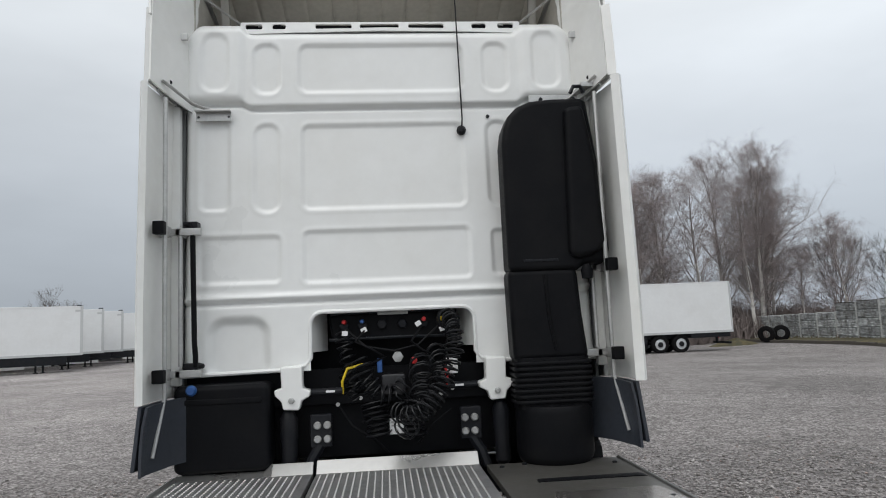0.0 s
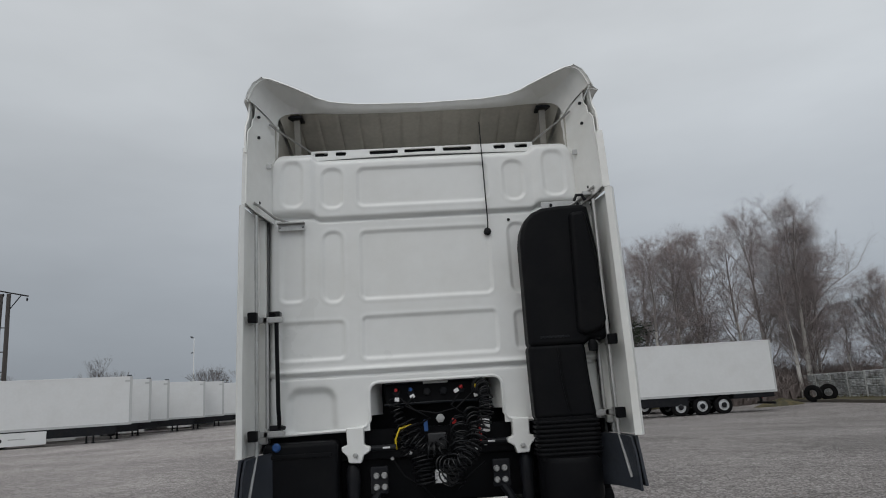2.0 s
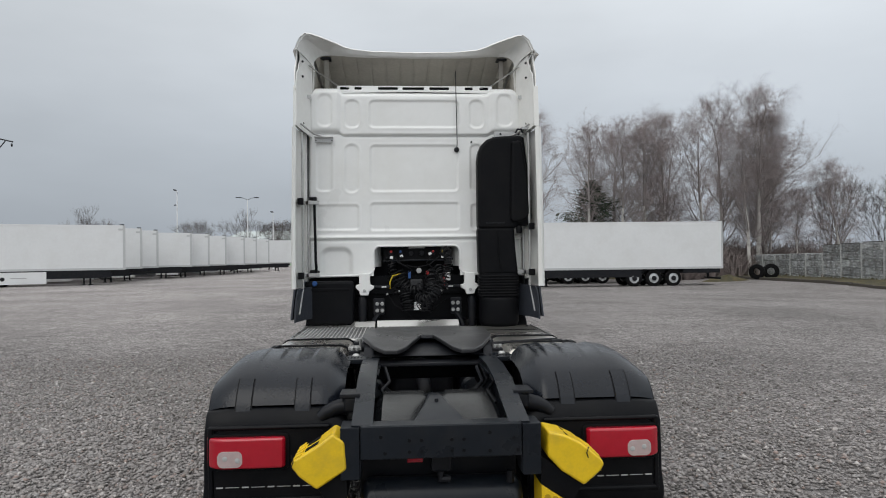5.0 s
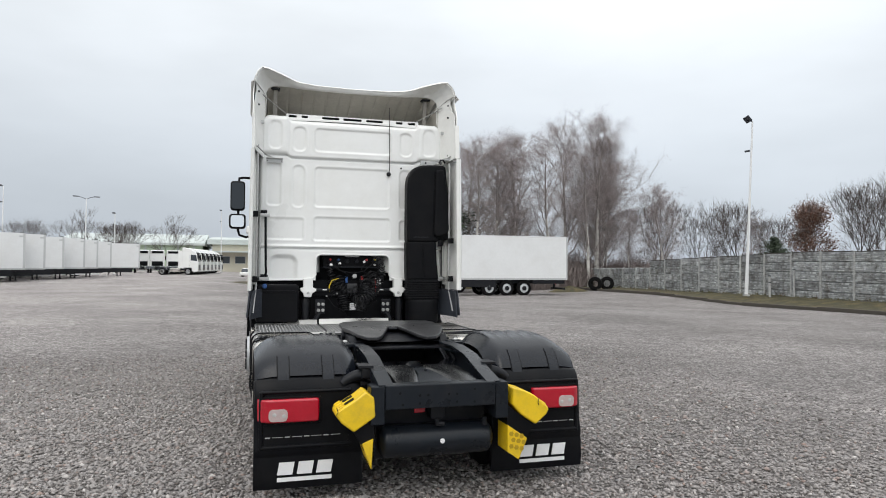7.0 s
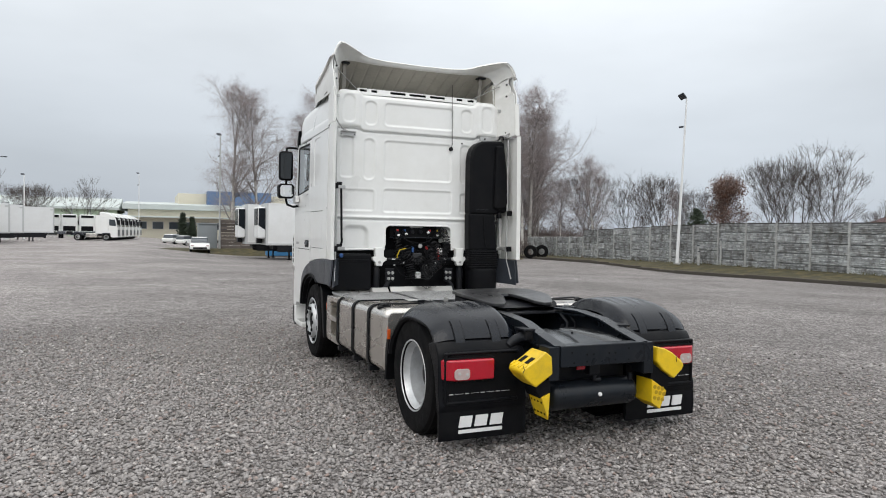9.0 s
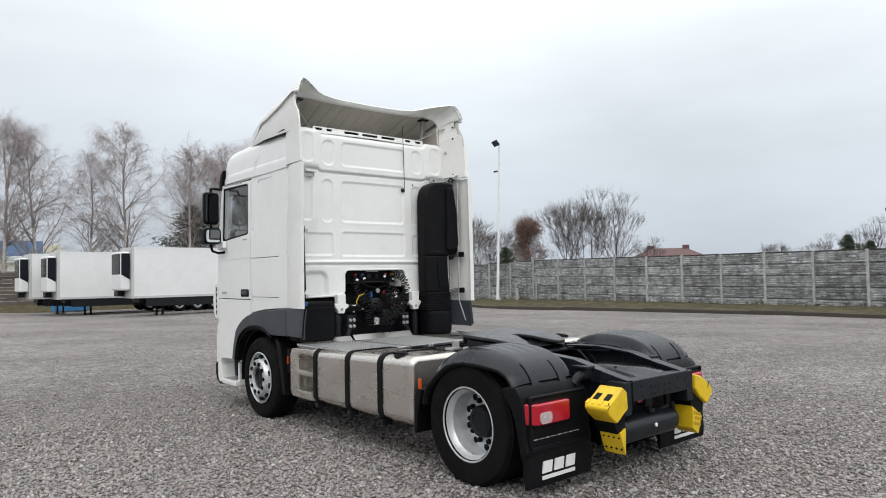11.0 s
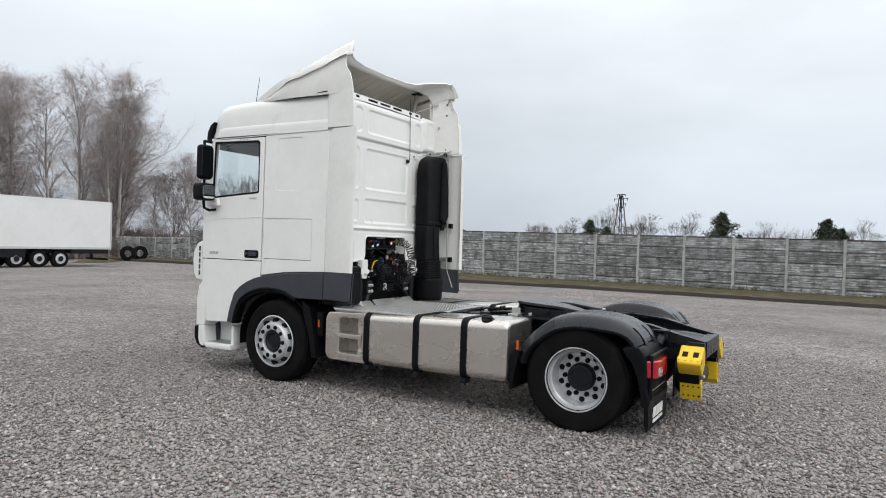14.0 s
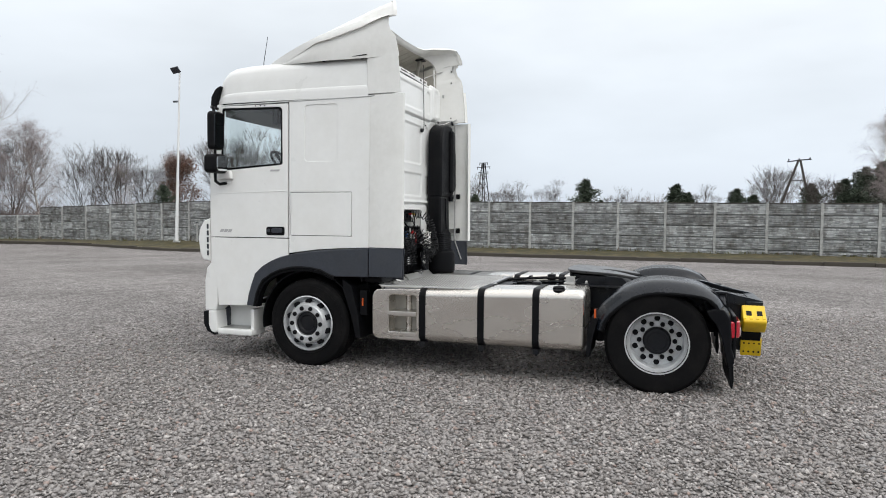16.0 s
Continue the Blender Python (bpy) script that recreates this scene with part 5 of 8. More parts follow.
        for y in (1.42, 1.98, 2.46):
            part("pipe_clip", box(*sorted((s * 0.435, s * 0.575)), y, y + 0.025, 0.95, 0.984, 0.005), BLACKM, truck)
        for y in (1.62, 2.16):
            f = part("valve_block", box(*sorted((s * 0.50, s * 0.585)), y, y + 0.10, 0.93, 1.005, 0.012), BLACKM, truck)
            for dx in (0.52, 0.555):
                part("pipe_nut", lathe([(0.014, 0), (0.014, 0.022), (0.009, 0.03)], (s * dx, y + 0.04, 1.002), "z", 8), STEEL, f)
    for x, y in ((0.30, 0.95), (0.34, 1.0), (0.37, 0.92), (-0.3, 0.98)):
        part("coiled_cable", tube([(x, y, 0.98), (x + 0.03, y - 0.08, 0.90), (x - 0.02, y - 0.15, 0.86), (x + 0.02, y - 0.25, 0.80)], 0.012, 6), BLACKM, truck)


def fifth_wheel():
    z = 1.15

    def tilt(bm):
        for v in bm.verts:
            v.co.z -= 0.045 * (1.9 - v.co.y) / 0.8 + 0.035 * (1 - smooth(1.05, 1.45, v.co.y))
        return bm
    half = [(0.0, 1.91), (0.28, 1.90), (0.42, 1.86), (0.465, 1.78), (0.475, 1.5), (0.455, 1.42), (0.38, 1.22), (0.31, 1.12), (0.22, 1.11), (0.16, 1.19), (0.085, 1.38), (0.045, 1.52)]
    poly = half + [(-x, y) for x, y in half[::-1] if x > 0]
    bm = prism(poly, "z", z - 0.03, z, 0.006)
    bmesh.ops.triangulate(bm, faces=bm.faces[:])
    bmesh.ops.subdivide_edges(bm, edges=bm.edges[:], cuts=2, use_grid_fill=True)
    fw = part("fifth_wheel", tilt(bm), GREASE, truck, "greasy dark steel coupling plate with slot")
    part("king_pin_jaw", lathe([(0.06, 0), (0.065, 0.01), (0.05, 0.02)], (0, 1.55, z - 0.05), "z", 20), BLACKM, fw)
    part("skirt", prism([(1.84, z - 0.05), (1.74, z - 0.13), (1.30, z - 0.15), (1.2, z - 0.13), (1.35, z - 0.10)], "x", -0.40, 0.40, 0.01), BLACKM, fw)
    for s in (-1, 1):
        part("pedestal", prism([(1.72, z - 0.06), (1.28, z - 0.08), (1.18, 0.98), (1.82, 0.98)], "x", s * 0.38, s * 0.45, 0.008), BLACKM, fw)
        part("pivot_bolt", lathe([(0.035, 0), (0.035, s * 0.03), (0.02, s * 0.035)], (s * 0.45, 1.5, 1.05), "x", 14), BLACKM, fw)
        part("side_bolt", lathe([(0.025, 0), (0.025, 0.05), (0.015, 0.06)], (s * 0.50, 1.15, 0.99), "z", 10), STEEL, fw)
    part("release_handle", tube([(0.42, 1.70, 1.03), (0.7, 1.76, 1.035), (0.95, 1.82, 1.04), (1.04, 1.82, 1.04), (1.06, 1.76, 1.04), (0.98, 1.72, 1.04)], 0.010, 7), BLACKM, fw)
    part("front_lip", box(-0.40, 0.40, 1.835, 1.862, z - 0.11, z - 0.02, 0.012, 3), GREASE, fw)
    for s in (-1, 1):
        bm = box(*sorted((s * 0.47, s * 0.60)), 1.78, 1.90, 0.99, 1.012, 0.004)
        box(*sorted((s * 0.50, s * 0.515)), 1.79, 1.89, 1.0, 1.075, 0.004, bm=bm)
        part("mounting_bracket", bm, STEEL, fw, "galvanised mounting bracket")
    part("base_plate", box(-0.55, 0.55, 1.10, 1.85, 0.965, 0.985, 0.004), BLACKM, fw)


def fender(s):
    """Rear fender: domed cover, rear panel with lamp, mud flap."""
    out = [(1.555, 0.62), (1.53, 0.72), (1.47, 0.82), (1.39, 0.905), (1.29, 0.99), (1.18, 1.06), (1.05, 1.105), (0.90, 1.127), (0.72, 1.122), (0.56, 1.098), (0.44, 1.052), (0.365, 1.002), (0.315, 0.945), (0.288, 0.898)]
    fine = []
    for i in range(len(out) - 1):
        p0, p1, p2, p3 = (Vector(out[min(max(k, 0), len(out) - 1)]) for k in (i - 1, i, i + 1, i + 2))
        for t in (0.0, 0.25, 0.5, 0.75):
            fine.append(tuple(0.5 * (2 * p1 + (p2 - p0) * t + (2 * p0 - 5 * p1 + 4 * p2 - p3) * t * t + (3 * p1 - p0 - 3 * p2 + p3) * t ** 3)))
    fine.append(out[-1])
    xs = [0.52, 0.53, 0.545, 0.57] + [0.60 + 0.0125 * i for i in range(48)] + [1.20, 1.215, 1.23, 1.243, 1.254, 1.262]

    def bulge(x):
        return -0.11 * smooth(0.66, 0.50, x) ** 2 - 0.115 * max(0.0, (x - 1.04) / 0.222) ** 2.4
    cy, cz = 0.90, 0.52
    rows = []
    for y, z in fine:
        row = []
        end = 0.50 + 0.50 * smooth(0.28, 0.62, y)
        for x in xs:
            d = Vector((y - cy, z - cz)).normalized()
            rib = sum(0.007 * math.exp(-((x - c) / 0.013) ** 2) for c in (0.70, 0.81, 0.92, 1.03)) * smooth(0.50, 0.70, y) * smooth(1.40, 1.20, y)
            r = bulge(x) * (end if x > 1.0 else 1.0) + rib
            row.append((s * x, y + d.x * r, z + d.y * r))
        rows.append(row)
    cover = part("fender", loft(rows, None, 0.012), FENDER, truck, "wet dark grey domed rear fender")
    # outer side lip over the tyre
    rows = []
    for y, z in out + [(0.27, 0.88)]:
        d = Vector((y - cy, z - cz)).normalized()
        end = 0.115 * (0.50 + 0.50 * smooth(0.28, 0.62, y)) - 0.005
        rows.append([(s * (1.26 if k == 0 else 1.262 if k == 1 else 1.24 if k == 2 else 1.14), y - d.x * (end + dk), z - d.y * (end + dk)) for k, dk in enumerate((0.0, 0.02, 0.04, 0.04))])
    part("fender_lip", loft(rows, None, 0.012), BLACK, cover)
    # clips at the rear edge
    for x in (0.74, 1.06):
        for name, w, lift, m in (("clip_gap", 0.046, 0.0015, BLACK), ("clip", 0.039, 0.005, FENDER)):
            rows = [[(s * (x - w), y - lift * 0.7, z + lift), (s * (x + w), y - lift * 0.7, z + lift)] for y, z in ((0.402, 1.028), (0.365, 1.003), (0.335, 0.970), (0.303, 0.930), (0.284, 0.893), (0.272, 0.862))]
            part(name, loft(rows, None, 0.003), m, cover)
    part("front_flap", prism([(1.53, 0.74), (1.57, 0.62), (1.58, 0.33), (1.545, 0.33), (1.52, 0.5), (1.47, 0.72)], "x", s * 0.62, s * 1.25, 0.006), BLACK, cover)
    m = part("side_marker", box(*sorted((s * 1.225, s * 1.256)), 1.485, 1.507, 0.725, 0.82, 0.006), AMBER, cover, "amber side marker lamp")
    # rear panel, thick, with its outer edge following the tyre
    side = [(0.36, 0.892), (0.285, 0.888), (0.25, 0.85), (0.216, 0.778), (0.205, 0.60), (0.205, 0.495), (0.188, 0.41), (0.196, 0.36), (0.225, 0.318), (0.258, 0.325), (0.266, 0.434), (0.300, 0.594), (0.365, 0.72), (0.425, 0.80), (0.455, 0.868)]
    bm = prism(side, "x", s * 0.50, s * 1.262, 0.014, 3)
    for cut in (0.58, 1.08, 1.16, 1.22):
        bmesh.ops.bisect_plane(bm, geom=bm.verts[:] + bm.edges[:] + bm.faces[:], plane_co=(s * cut, 0, 0), plane_no=(1, 0, 0))
    for v in bm.verts:
        v.co.z -= smooth(0.70, 0.88, v.co.z) * (0.018 * smooth(1.06, 1.262, abs(v.co.x)) ** 1.5 + 0.05 * smooth(0.60, 0.50, abs(v.co.x)))
        v.co.y += 0.022 * smooth(1.16, 1.262, abs(v.co.x)) ** 2 * smooth(0.36, 0.24, v.co.y) * smooth(0.34, 0.5, v.co.z)
    rear = part("rear_panel", bm, DARKP, truck, "black fender rear panel with tail lamp")
    for z0, z1, a, b in ((0.40, 0.43, 0.58, 1.22), (0.79, 0.812, 0.58, 1.22)):
        part("panel_bead", box(*sorted((s * a, s * b)), 0.180, 0.215, z0, z1, 0.012, 3), DARKP, rear)
    part("panel_bead", box(*sorted((s * 1.20, s * 1.228)), 0.180, 0.215, 0.40, 0.81, 0.012, 3), DARKP, rear)
    part("panel_inset", prism(rrect(*sorted((s * 0.60, s * 1.20)), 0.42, 0.79, 0.05), "y", 0.192, 0.215, 0.004), BLACK, rear)
    plan = [(0.815, 0.150), (0.828, 0.140), (0.98, 0.137), (1.13, 0.137), (1.175, 0.147), (1.213, 0.172), (1.236, 0.21), (1.246, 0.25), (1.235, 0.28), (1.19, 0.25), (0.815, 0.215)]
    lamp = part("tail_lamp", prism([(s * x, y) for x, y in plan], "z", 0.595, 0.757, 0.016, 3), REDL, truck, "red tail lamp with clear reversing section")
    part("lamp_surround", prism([(s * x, z) for x, z in rrect(0.795, 1.228, 0.578, 0.772, 0.03)], "y", 0.180, 0.21, 0.008), BLACK, lamp)
    part("clear_lens", prism([(s * x, z) for x, z in rrect(1.035, 1.165, 0.606, 0.692, 0.03)], "y", 0.1335, 0.15, 0.003), CLEARL, lamp)
    for x, z in ((1.125, 0.655), (1.06, 0.645)):
        part("bulb", lathe([(0.014, 0), (0.008, -0.003)], (s * x, 0.1325, z), "y", 10), LABELG, lamp)
    for k in range(4):
        x = 0.66 + 0.135 * k
        part("dash_mark", box(*sorted((s * x, s * (x + 0.07))), 0.1885, 0.1915, 0.484, 0.487, 0), LABELG, rear)
        part("dash_mark", box(*sorted((s * (x + 0.085), s * (x + 0.12))), 0.1885, 0.1915, 0.482, 0.489, 0), LABELG, rear)
    flap = part("mud_flap", prism([(0.24, 0.35), (0.205, 0.35), (0.196, 0.20), (0.207, 0.12), (0.222, 0.12), (0.24, 0.22)], "x", s * 0.50, s * 1.262, 0.004), BLACK, truck, "black rubber mud flap with white logo print")
    # brand print as plain white shapes
    x0 = 0.73 if s > 0 else -1.10
    for px in (0.0, 0.135, 0.27):
        part("logo_print", prism([(x0 + px, 0.222), (x0 + px + 0.105, 0.222), (x0 + px + 0.12, 0.308), (x0 + px + 0.015, 0.308)], "y", 0.189, 0.198, 0), LABELW, flap)
    part("logo_bar", prism([(x0, 0.175), (x0 + 0.38, 0.175), (x0 + 0.38, 0.202), (x0, 0.202)], "y", 0.189, 0.198, 0), LABELW, flap)


def chock(s):
    """Yellow wheel chock in its black holder, with its foot plate below."""
    c = new("wheel_chock")
    c.parent = truck
    c["label"] = "yellow plastic wheel chock in black holder"
    if s < 0:
        poly = [(-0.742, 0.69), (-0.73, 0.715), (-0.605, 0.79), (-0.535, 0.842), (-0.478, 0.80), (-0.468, 0.665), (-0.615, 0.57), (-0.70, 0.635)]
        foot = [(-0.555, 0.485), (-0.478, 0.515), (-0.490, 0.305), (-0.522, 0.385)]
        holder = [(-0.47, 0.66), (-0.615, 0.568), (-0.56, 0.475), (-0.47, 0.51)]
    else:
        poly = [(0.82, 0.655), (0.80, 0.685), (0.70, 0.765), (0.62, 0.805), (0.535, 0.825), (0.53, 0.70), (0.60, 0.625), (0.715, 0.55), (0.80, 0.62)]
        foot = [(0.50, 0.555), (0.655, 0.45), (0.59, 0.30), (0.50, 0.36)]
        holder = [(0.50, 0.70), (0.60, 0.625), (0.715, 0.548), (0.66, 0.45), (0.50, 0.55)]
    body = part("wedge", prism(poly, "y", -0.15, 0.07, 0.014, 3), YELLOW, c)
    # hand pockets and ribs in the sloping face
    dx, dz = (-0.605 + 0.73, 0.79 - 0.715) if s < 0 else (0.62 - 0.80, 0.805 - 0.685)
    x0, z0 = (-0.73, 0.715) if s < 0 else (0.80, 0.685)
    for k in range(2):
        y0 = -0.115 + 0.10 * k
        sl = [(x0 + dx * f, z0 + dz * f + o) for f, o in ((0.45, -0.02), (0.95, -0.02), (0.95, 0.004), (0.45, 0.004))]
        part("pocket", prism(sl, "y", y0, y0 + 0.05, 0), BLACK, body)
    for k in range(4):
        y0 = -0.14 + 0.06 * k
        sl = [(x0 + dx * f, z0 + dz * f + o) for f, o in ((0.02, -0.01), (0.35, -0.01), (0.35, 0.010), (0.02, 0.010))]
        part("grip_rib", prism(sl, "y", y0, y0 + 0.03, 0.004), YELLOW, body)
    ft = part("foot", prism(foot, "y", -0.13, 0.07, 0.006), YELLOW, c)
    part("holder", prism(holder, "y", -0.115, 0.085, 0.006), BLACK, c)
    part("wire", tube([(s * 0.735, -0.150, 0.69), (s * 0.725, -0.158, 0.715), (s * 0.735, -0.157, 0.745)], 0.003, 5), BLACKM, c)
    if s > 0:
        # flat darker yellow discs; the shade inside the comb is in their colour
        for a in range(3):
            for b in range(3):
                part("comb_hole", lathe([(0.018, 0), (0.018, -0.003)], (0.53 + 0.04 * a + 0.015 * (b % 2), -0.1305, 0.40 + 0.045 * b - 0.01 * a), "y", 6), YELLOWD, ft)
    else:
        for k in range(4):
            for hx, hz in ((-0.5415, 0.445), (-0.5105, 0.352)):
                part("pin_hole", lathe([(0.010, 0.008), (0.010, -0.002)], (hx, -0.105 + 0.048 * k, hz), "x", 8), BLACK, ft)


def snorkel():
    """Black air intake stack on the rear wall: bulb, duct, bellows, filter."""
    s = new("air_intake")
    s.parent = truck
    s["label"] = "black plastic air intake stack"
    # bulb: rounded outline, rounded back
    out = [(0.655, 2.0), (0.655, 2.74), (0.668, 2.83), (0.70, 2.905), (0.755, 2.96), (0.83, 2.992), (0.95, 3.004), (1.14, 3.008), (1.165, 2.985), (1.215, 2.6), (1.245, 2.12), (1.23, 2.06), (1.19, 2.03), (1.09, 2.03), (1.05, 2.0)]
    part("bulb", prism(out, "y", 3.745, 3.945, 0.05, 4), BLACK, s)
    bm = prism([(1.00, 2.08), (1.02, 2.94), (1.13, 2.95), (1.19, 2.6), (1.215, 2.16), (1.17, 2.09), (1.06, 2.06)], "y", 3.70, 3.77, 0.04, 4)
    part("intake_bulge", bm, BLACK, s)
    part("drain", lathe([(0.03, 0), (0.035, 0.05), (0.02, 0.08)], (1.10, 3.75, 1.95), "z", 12), BLACK, s)
    part("groove", box(0.74, 0.94, 3.741, 3.747, 2.055, 2.068, 0.002), BLACKM, s)
    part("duct", prism([(0.66, 1.50), (0.655, 1.70), (0.65, 2.02), (1.05, 2.02), (1.065, 1.75), (1.09, 1.50)], "y", 3.755, 3.945, 0.04, 3), BLACK, s)
    part("duct_rib", tube([(0.86, 3.753, 1.98), (0.87, 3.753, 1.75), (0.90, 3.753, 1.56)], 0.010, 6), BLACK, s)
    for k in range(8):
        z = 1.27 + 0.03 * k
        part("bellows", prism(rrect(0.655, 1.10, 3.72, 3.98, 0.06), "z", z, z + 0.022, 0.008), BLACK, s)
    part("bellows_core", prism(rrect(0.67, 1.085, 3.735, 3.965, 0.06), "z", 1.24, 1.52, 0.0), BLACK, s)
    part("filter_housing", lathe([(0.16, 0.93), (0.20, 0.96), (0.215, 1.0), (0.215, 1.22), (0.20, 1.26)], (0.88, 3.84, 0), "z", 30), BLACK, s)
    bm = box(0.86, 1.20, 3.895, 3.91, 3.015, 3.075, 0.003)
    box(1.14, 1.26, 3.74, 3.92, 3.07, 3.10, 0.004, bm=bm)
    br = part("top_bracket", bm, STEEL, s, "steel intake bracket")
    for x in (0.93, 1.13):
        part("bolt", lathe([(0.012, 0), (0.012, -0.012)], (x, 3.895, 3.045), "y", 8), BLACKM, br)
    part("grab_ring", tube([(1.07, 3.74, 3.03), (1.09, 3.74, 3.07), (1.13, 3.74, 3.07), (1.15, 3.74, 3.03)], 0.012, 6), BLACKM, s)


def coil(path, r, turns):
    """Points of a coil wound round a bent path."""
    path = [Vector(p) for p in path]
    lens = [0.0]
    for p, q in zip(path, path[1:]):
        lens.append(lens[-1] + (q - p).length)
    n = turns * 11
    pts = []
    for k in range(n + 1):
        d = lens[-1] * k / n
        i = max(i for i in range(len(path) - 1) if lens[i] <= d + 1e-9)
        t = (d - lens[i]) / (lens[i + 1] - lens[i])
        c = path[i].lerp(path[i + 1], t)
        way = (path[i + 1] - path[i]).normalized()
        a = way.cross(Vector((0, 1, 0.2))).normalized()
        b = way.cross(a)
        w = 2 * math.pi * turns * k / n
        wob = 1 + 0.16 * math.sin(w * 0.37 + r * 90) + 0.10 * math.sin(w * 0.13)
        pts.append(c + r * wob * (math.cos(w) * a + math.sin(w) * b))
    return pts


COILM = pbr("shiny_black_hose", (0.009, 0.0095, 0.011), 0.35, 0, 0.2, 9, spec=0.3)


def rear_gear():
    """What shows in and below the cut-out: coupling plate, coiled lines, mounts, dampers, boxes."""
    y = REAR + 0.10
    # added black sheets that stand for the dark hollow under the cab
    part("hollow_backing", box(-0.49, 0.49, REAR + 0.34, REAR + 0.36, 0.95, 1.84, 0.0), BLACK, truck)
    part("lower_hollow_backing", box(-1.2, 1.2, REAR + 0.10, REAR + 0.12, 1.0, 1.50, 0.0), BLACK, truck)
    c = part("coupling_panel", prism([(-0.36, 1.66), (-0.38, 1.80), (-0.33, 1.82), (0.34, 1.82), (0.39, 1.79), (0.37, 1.66)], "y", y, y + 0.06, 0.02, 3), BLACK, truck, "black air-line coupling panel")
    for x, m in ((-0.285, REDP), (-0.18, BLUEP), (-0.065, BLACKM), (0.055, BLACKM), (0.18, REDP), (0.285, YELLOWP)):
        part("coupling", lathe([(0.030, 0), (0.030, -0.03), (0.024, -0.035)], (x, y, 1.745), "y", 6), BLACKM, c)
        if m is not BLACKM:
            part("knob", lathe([(0.013, -0.03), (0.015, -0.06), (0.010, -0.075)], (x, y, 1.765), "y", 10), m, c)
    for x, z, r in ((-0.17, 1.715, -25), (0.145, 1.74, -30), (0.285, 1.705, -20), (-0.28, 1.70, 5)):
        bm = box(-0.017, 0.017, -0.006, 0.006, -0.014, 0.014, 0.002)
        bmesh.ops.transform(bm, matrix=pose(x, y - 0.085, z, 0, r, 0), verts=bm.verts[:])
        part("tag", bm, LABELW, c, "small white tag")
    # coiled air and electric lines
    yc = y - 0.05
    for pts, r, n in (([(-0.30, yc, 1.72), (-0.28, yc, 1.60), (-0.25, yc - 0.04, 1.48), (-0.20, yc - 0.07, 1.38)], 0.040, 9),
                      ([(-0.20, yc - 0.06, 1.55), (-0.17, yc - 0.09, 1.44), (-0.10, yc - 0.10, 1.35), (0.0, yc - 0.09, 1.33), (0.08, yc - 0.06, 1.40)], 0.052, 11),
                      ([(0.30, yc, 1.77), (0.325, 3.90, 1.755), (0.335, 3.82, 1.70), (0.33, 3.78, 1.60), (0.30, 3.74, 1.49), (0.24, 3.70, 1.38), (0.16, 3.67, 1.29), (0.07, 3.70, 1.25), (0.0, 3.80, 1.27)], 0.046, 27),
                      ([(0.16, yc - 0.02, 1.52), (0.15, 3.86, 1.44), (0.14, 3.76, 1.33), (0.08, 3.72, 1.22), (0.02, 3.78, 1.16)], 0.062, 13),
                      ([(0.24, yc, 1.58), (0.26, 3.86, 1.50), (0.22, 3.76, 1.36), (0.13, 3.70, 1.26)], 0.055, 11),
                      ([(-0.12, yc - 0.03, 1.30), (-0.11, yc - 0.05, 1.21), (-0.10, yc - 0.05, 1.11)], 0.070, 7),
                      ([(0.11, yc - 0.03, 1.30), (0.10, yc - 0.05, 1.21), (0.09, yc - 0.05, 1.10)], 0.072, 7),
                      ([(-0.27, yc + 0.02, 1.50), (-0.26, yc, 1.40), (-0.22, yc, 1.30)], 0.045, 7)):
        part("coiled_line", tube(coil(pts, r, n), 0.0058, 6), COILM, truck, "black coiled air line")
    for pts in ([(-0.16, y - 0.08, 1.72), (-0.22, y - 0.13, 1.65), (-0.12, y - 0.14, 1.60), (-0.05, y - 0.12, 1.56), (-0.14, y - 0.12, 1.52), (-0.24, y - 0.10, 1.50)],
                [(0.16, y - 0.08, 1.72), (0.10, y - 0.13, 1.64), (0.16, y - 0.14, 1.59), (0.22, y - 0.12, 1.56), (0.14, y - 0.1, 1.5)],
                [(-0.27, y - 0.08, 1.72), (-0.16, y - 0.13, 1.62), (0.0, y - 0.14, 1.59), (0.14, y - 0.13, 1.62), (0.26, y - 0.08, 1.72)],
                [(-0.33, y - 0.05, 1.30), (-0.25, y - 0.10, 1.18), (-0.12, y - 0.12, 1.10), (-0.05, y - 0.10, 1.02)], [(0.12, y - 0.08, 1.06), (0.2, y - 0.10, 1.16), (0.32, y - 0.06, 1.24)]):
        part("loose_line", tube(pts, 0.007, 6), BLACK, truck)
    part("panel_lip", tube([(-0.37, y - 0.004, 1.815), (0.0, y - 0.004, 1.82), (0.375, y - 0.004, 1.815)], 0.008, 6), FRAME, c)
    part("panel_foot", tube([(-0.375, y - 0.004, 1.665), (0.0, y - 0.006, 1.668), (0.375, y - 0.004, 1.665)], 0.010, 6), FRAME, c)
    part("bulkhead_bracket", box(-0.09, 0.09, y - 0.02, y, 1.80, 1.822, 0.004), STEEL, c)
    part("yellow_line", tube([(-0.18, y - 0.10, 1.52), (-0.27, y - 0.11, 1.50), (-0.30, y - 0.10, 1.43), (-0.30, y - 0.09, 1.36)], 0.008, 8), YELLOWP, truck, "yellow air line")
    part("red_line", tube([(0.29, y - 0.08, 1.52), (0.30, y - 0.09, 1.42), (0.30, y - 0.08, 1.36)], 0.009, 8), REDP, truck)
    part("blue_valve", box(-0.10, -0.07, y - 0.12, y - 0.08, 1.47, 1.55, 0.006), BLUEP, truck, "blue valve knob")
    part("red_valve", box(0.10, 0.13, y - 0.12, y - 0.08, 1.51, 1.55, 0.006), REDP, truck, "red valve knob")
    part("valve_block", box(-0.08, 0.06, y - 0.10, y - 0.02, 1.34, 1.46, 0.015), GREASE, truck)
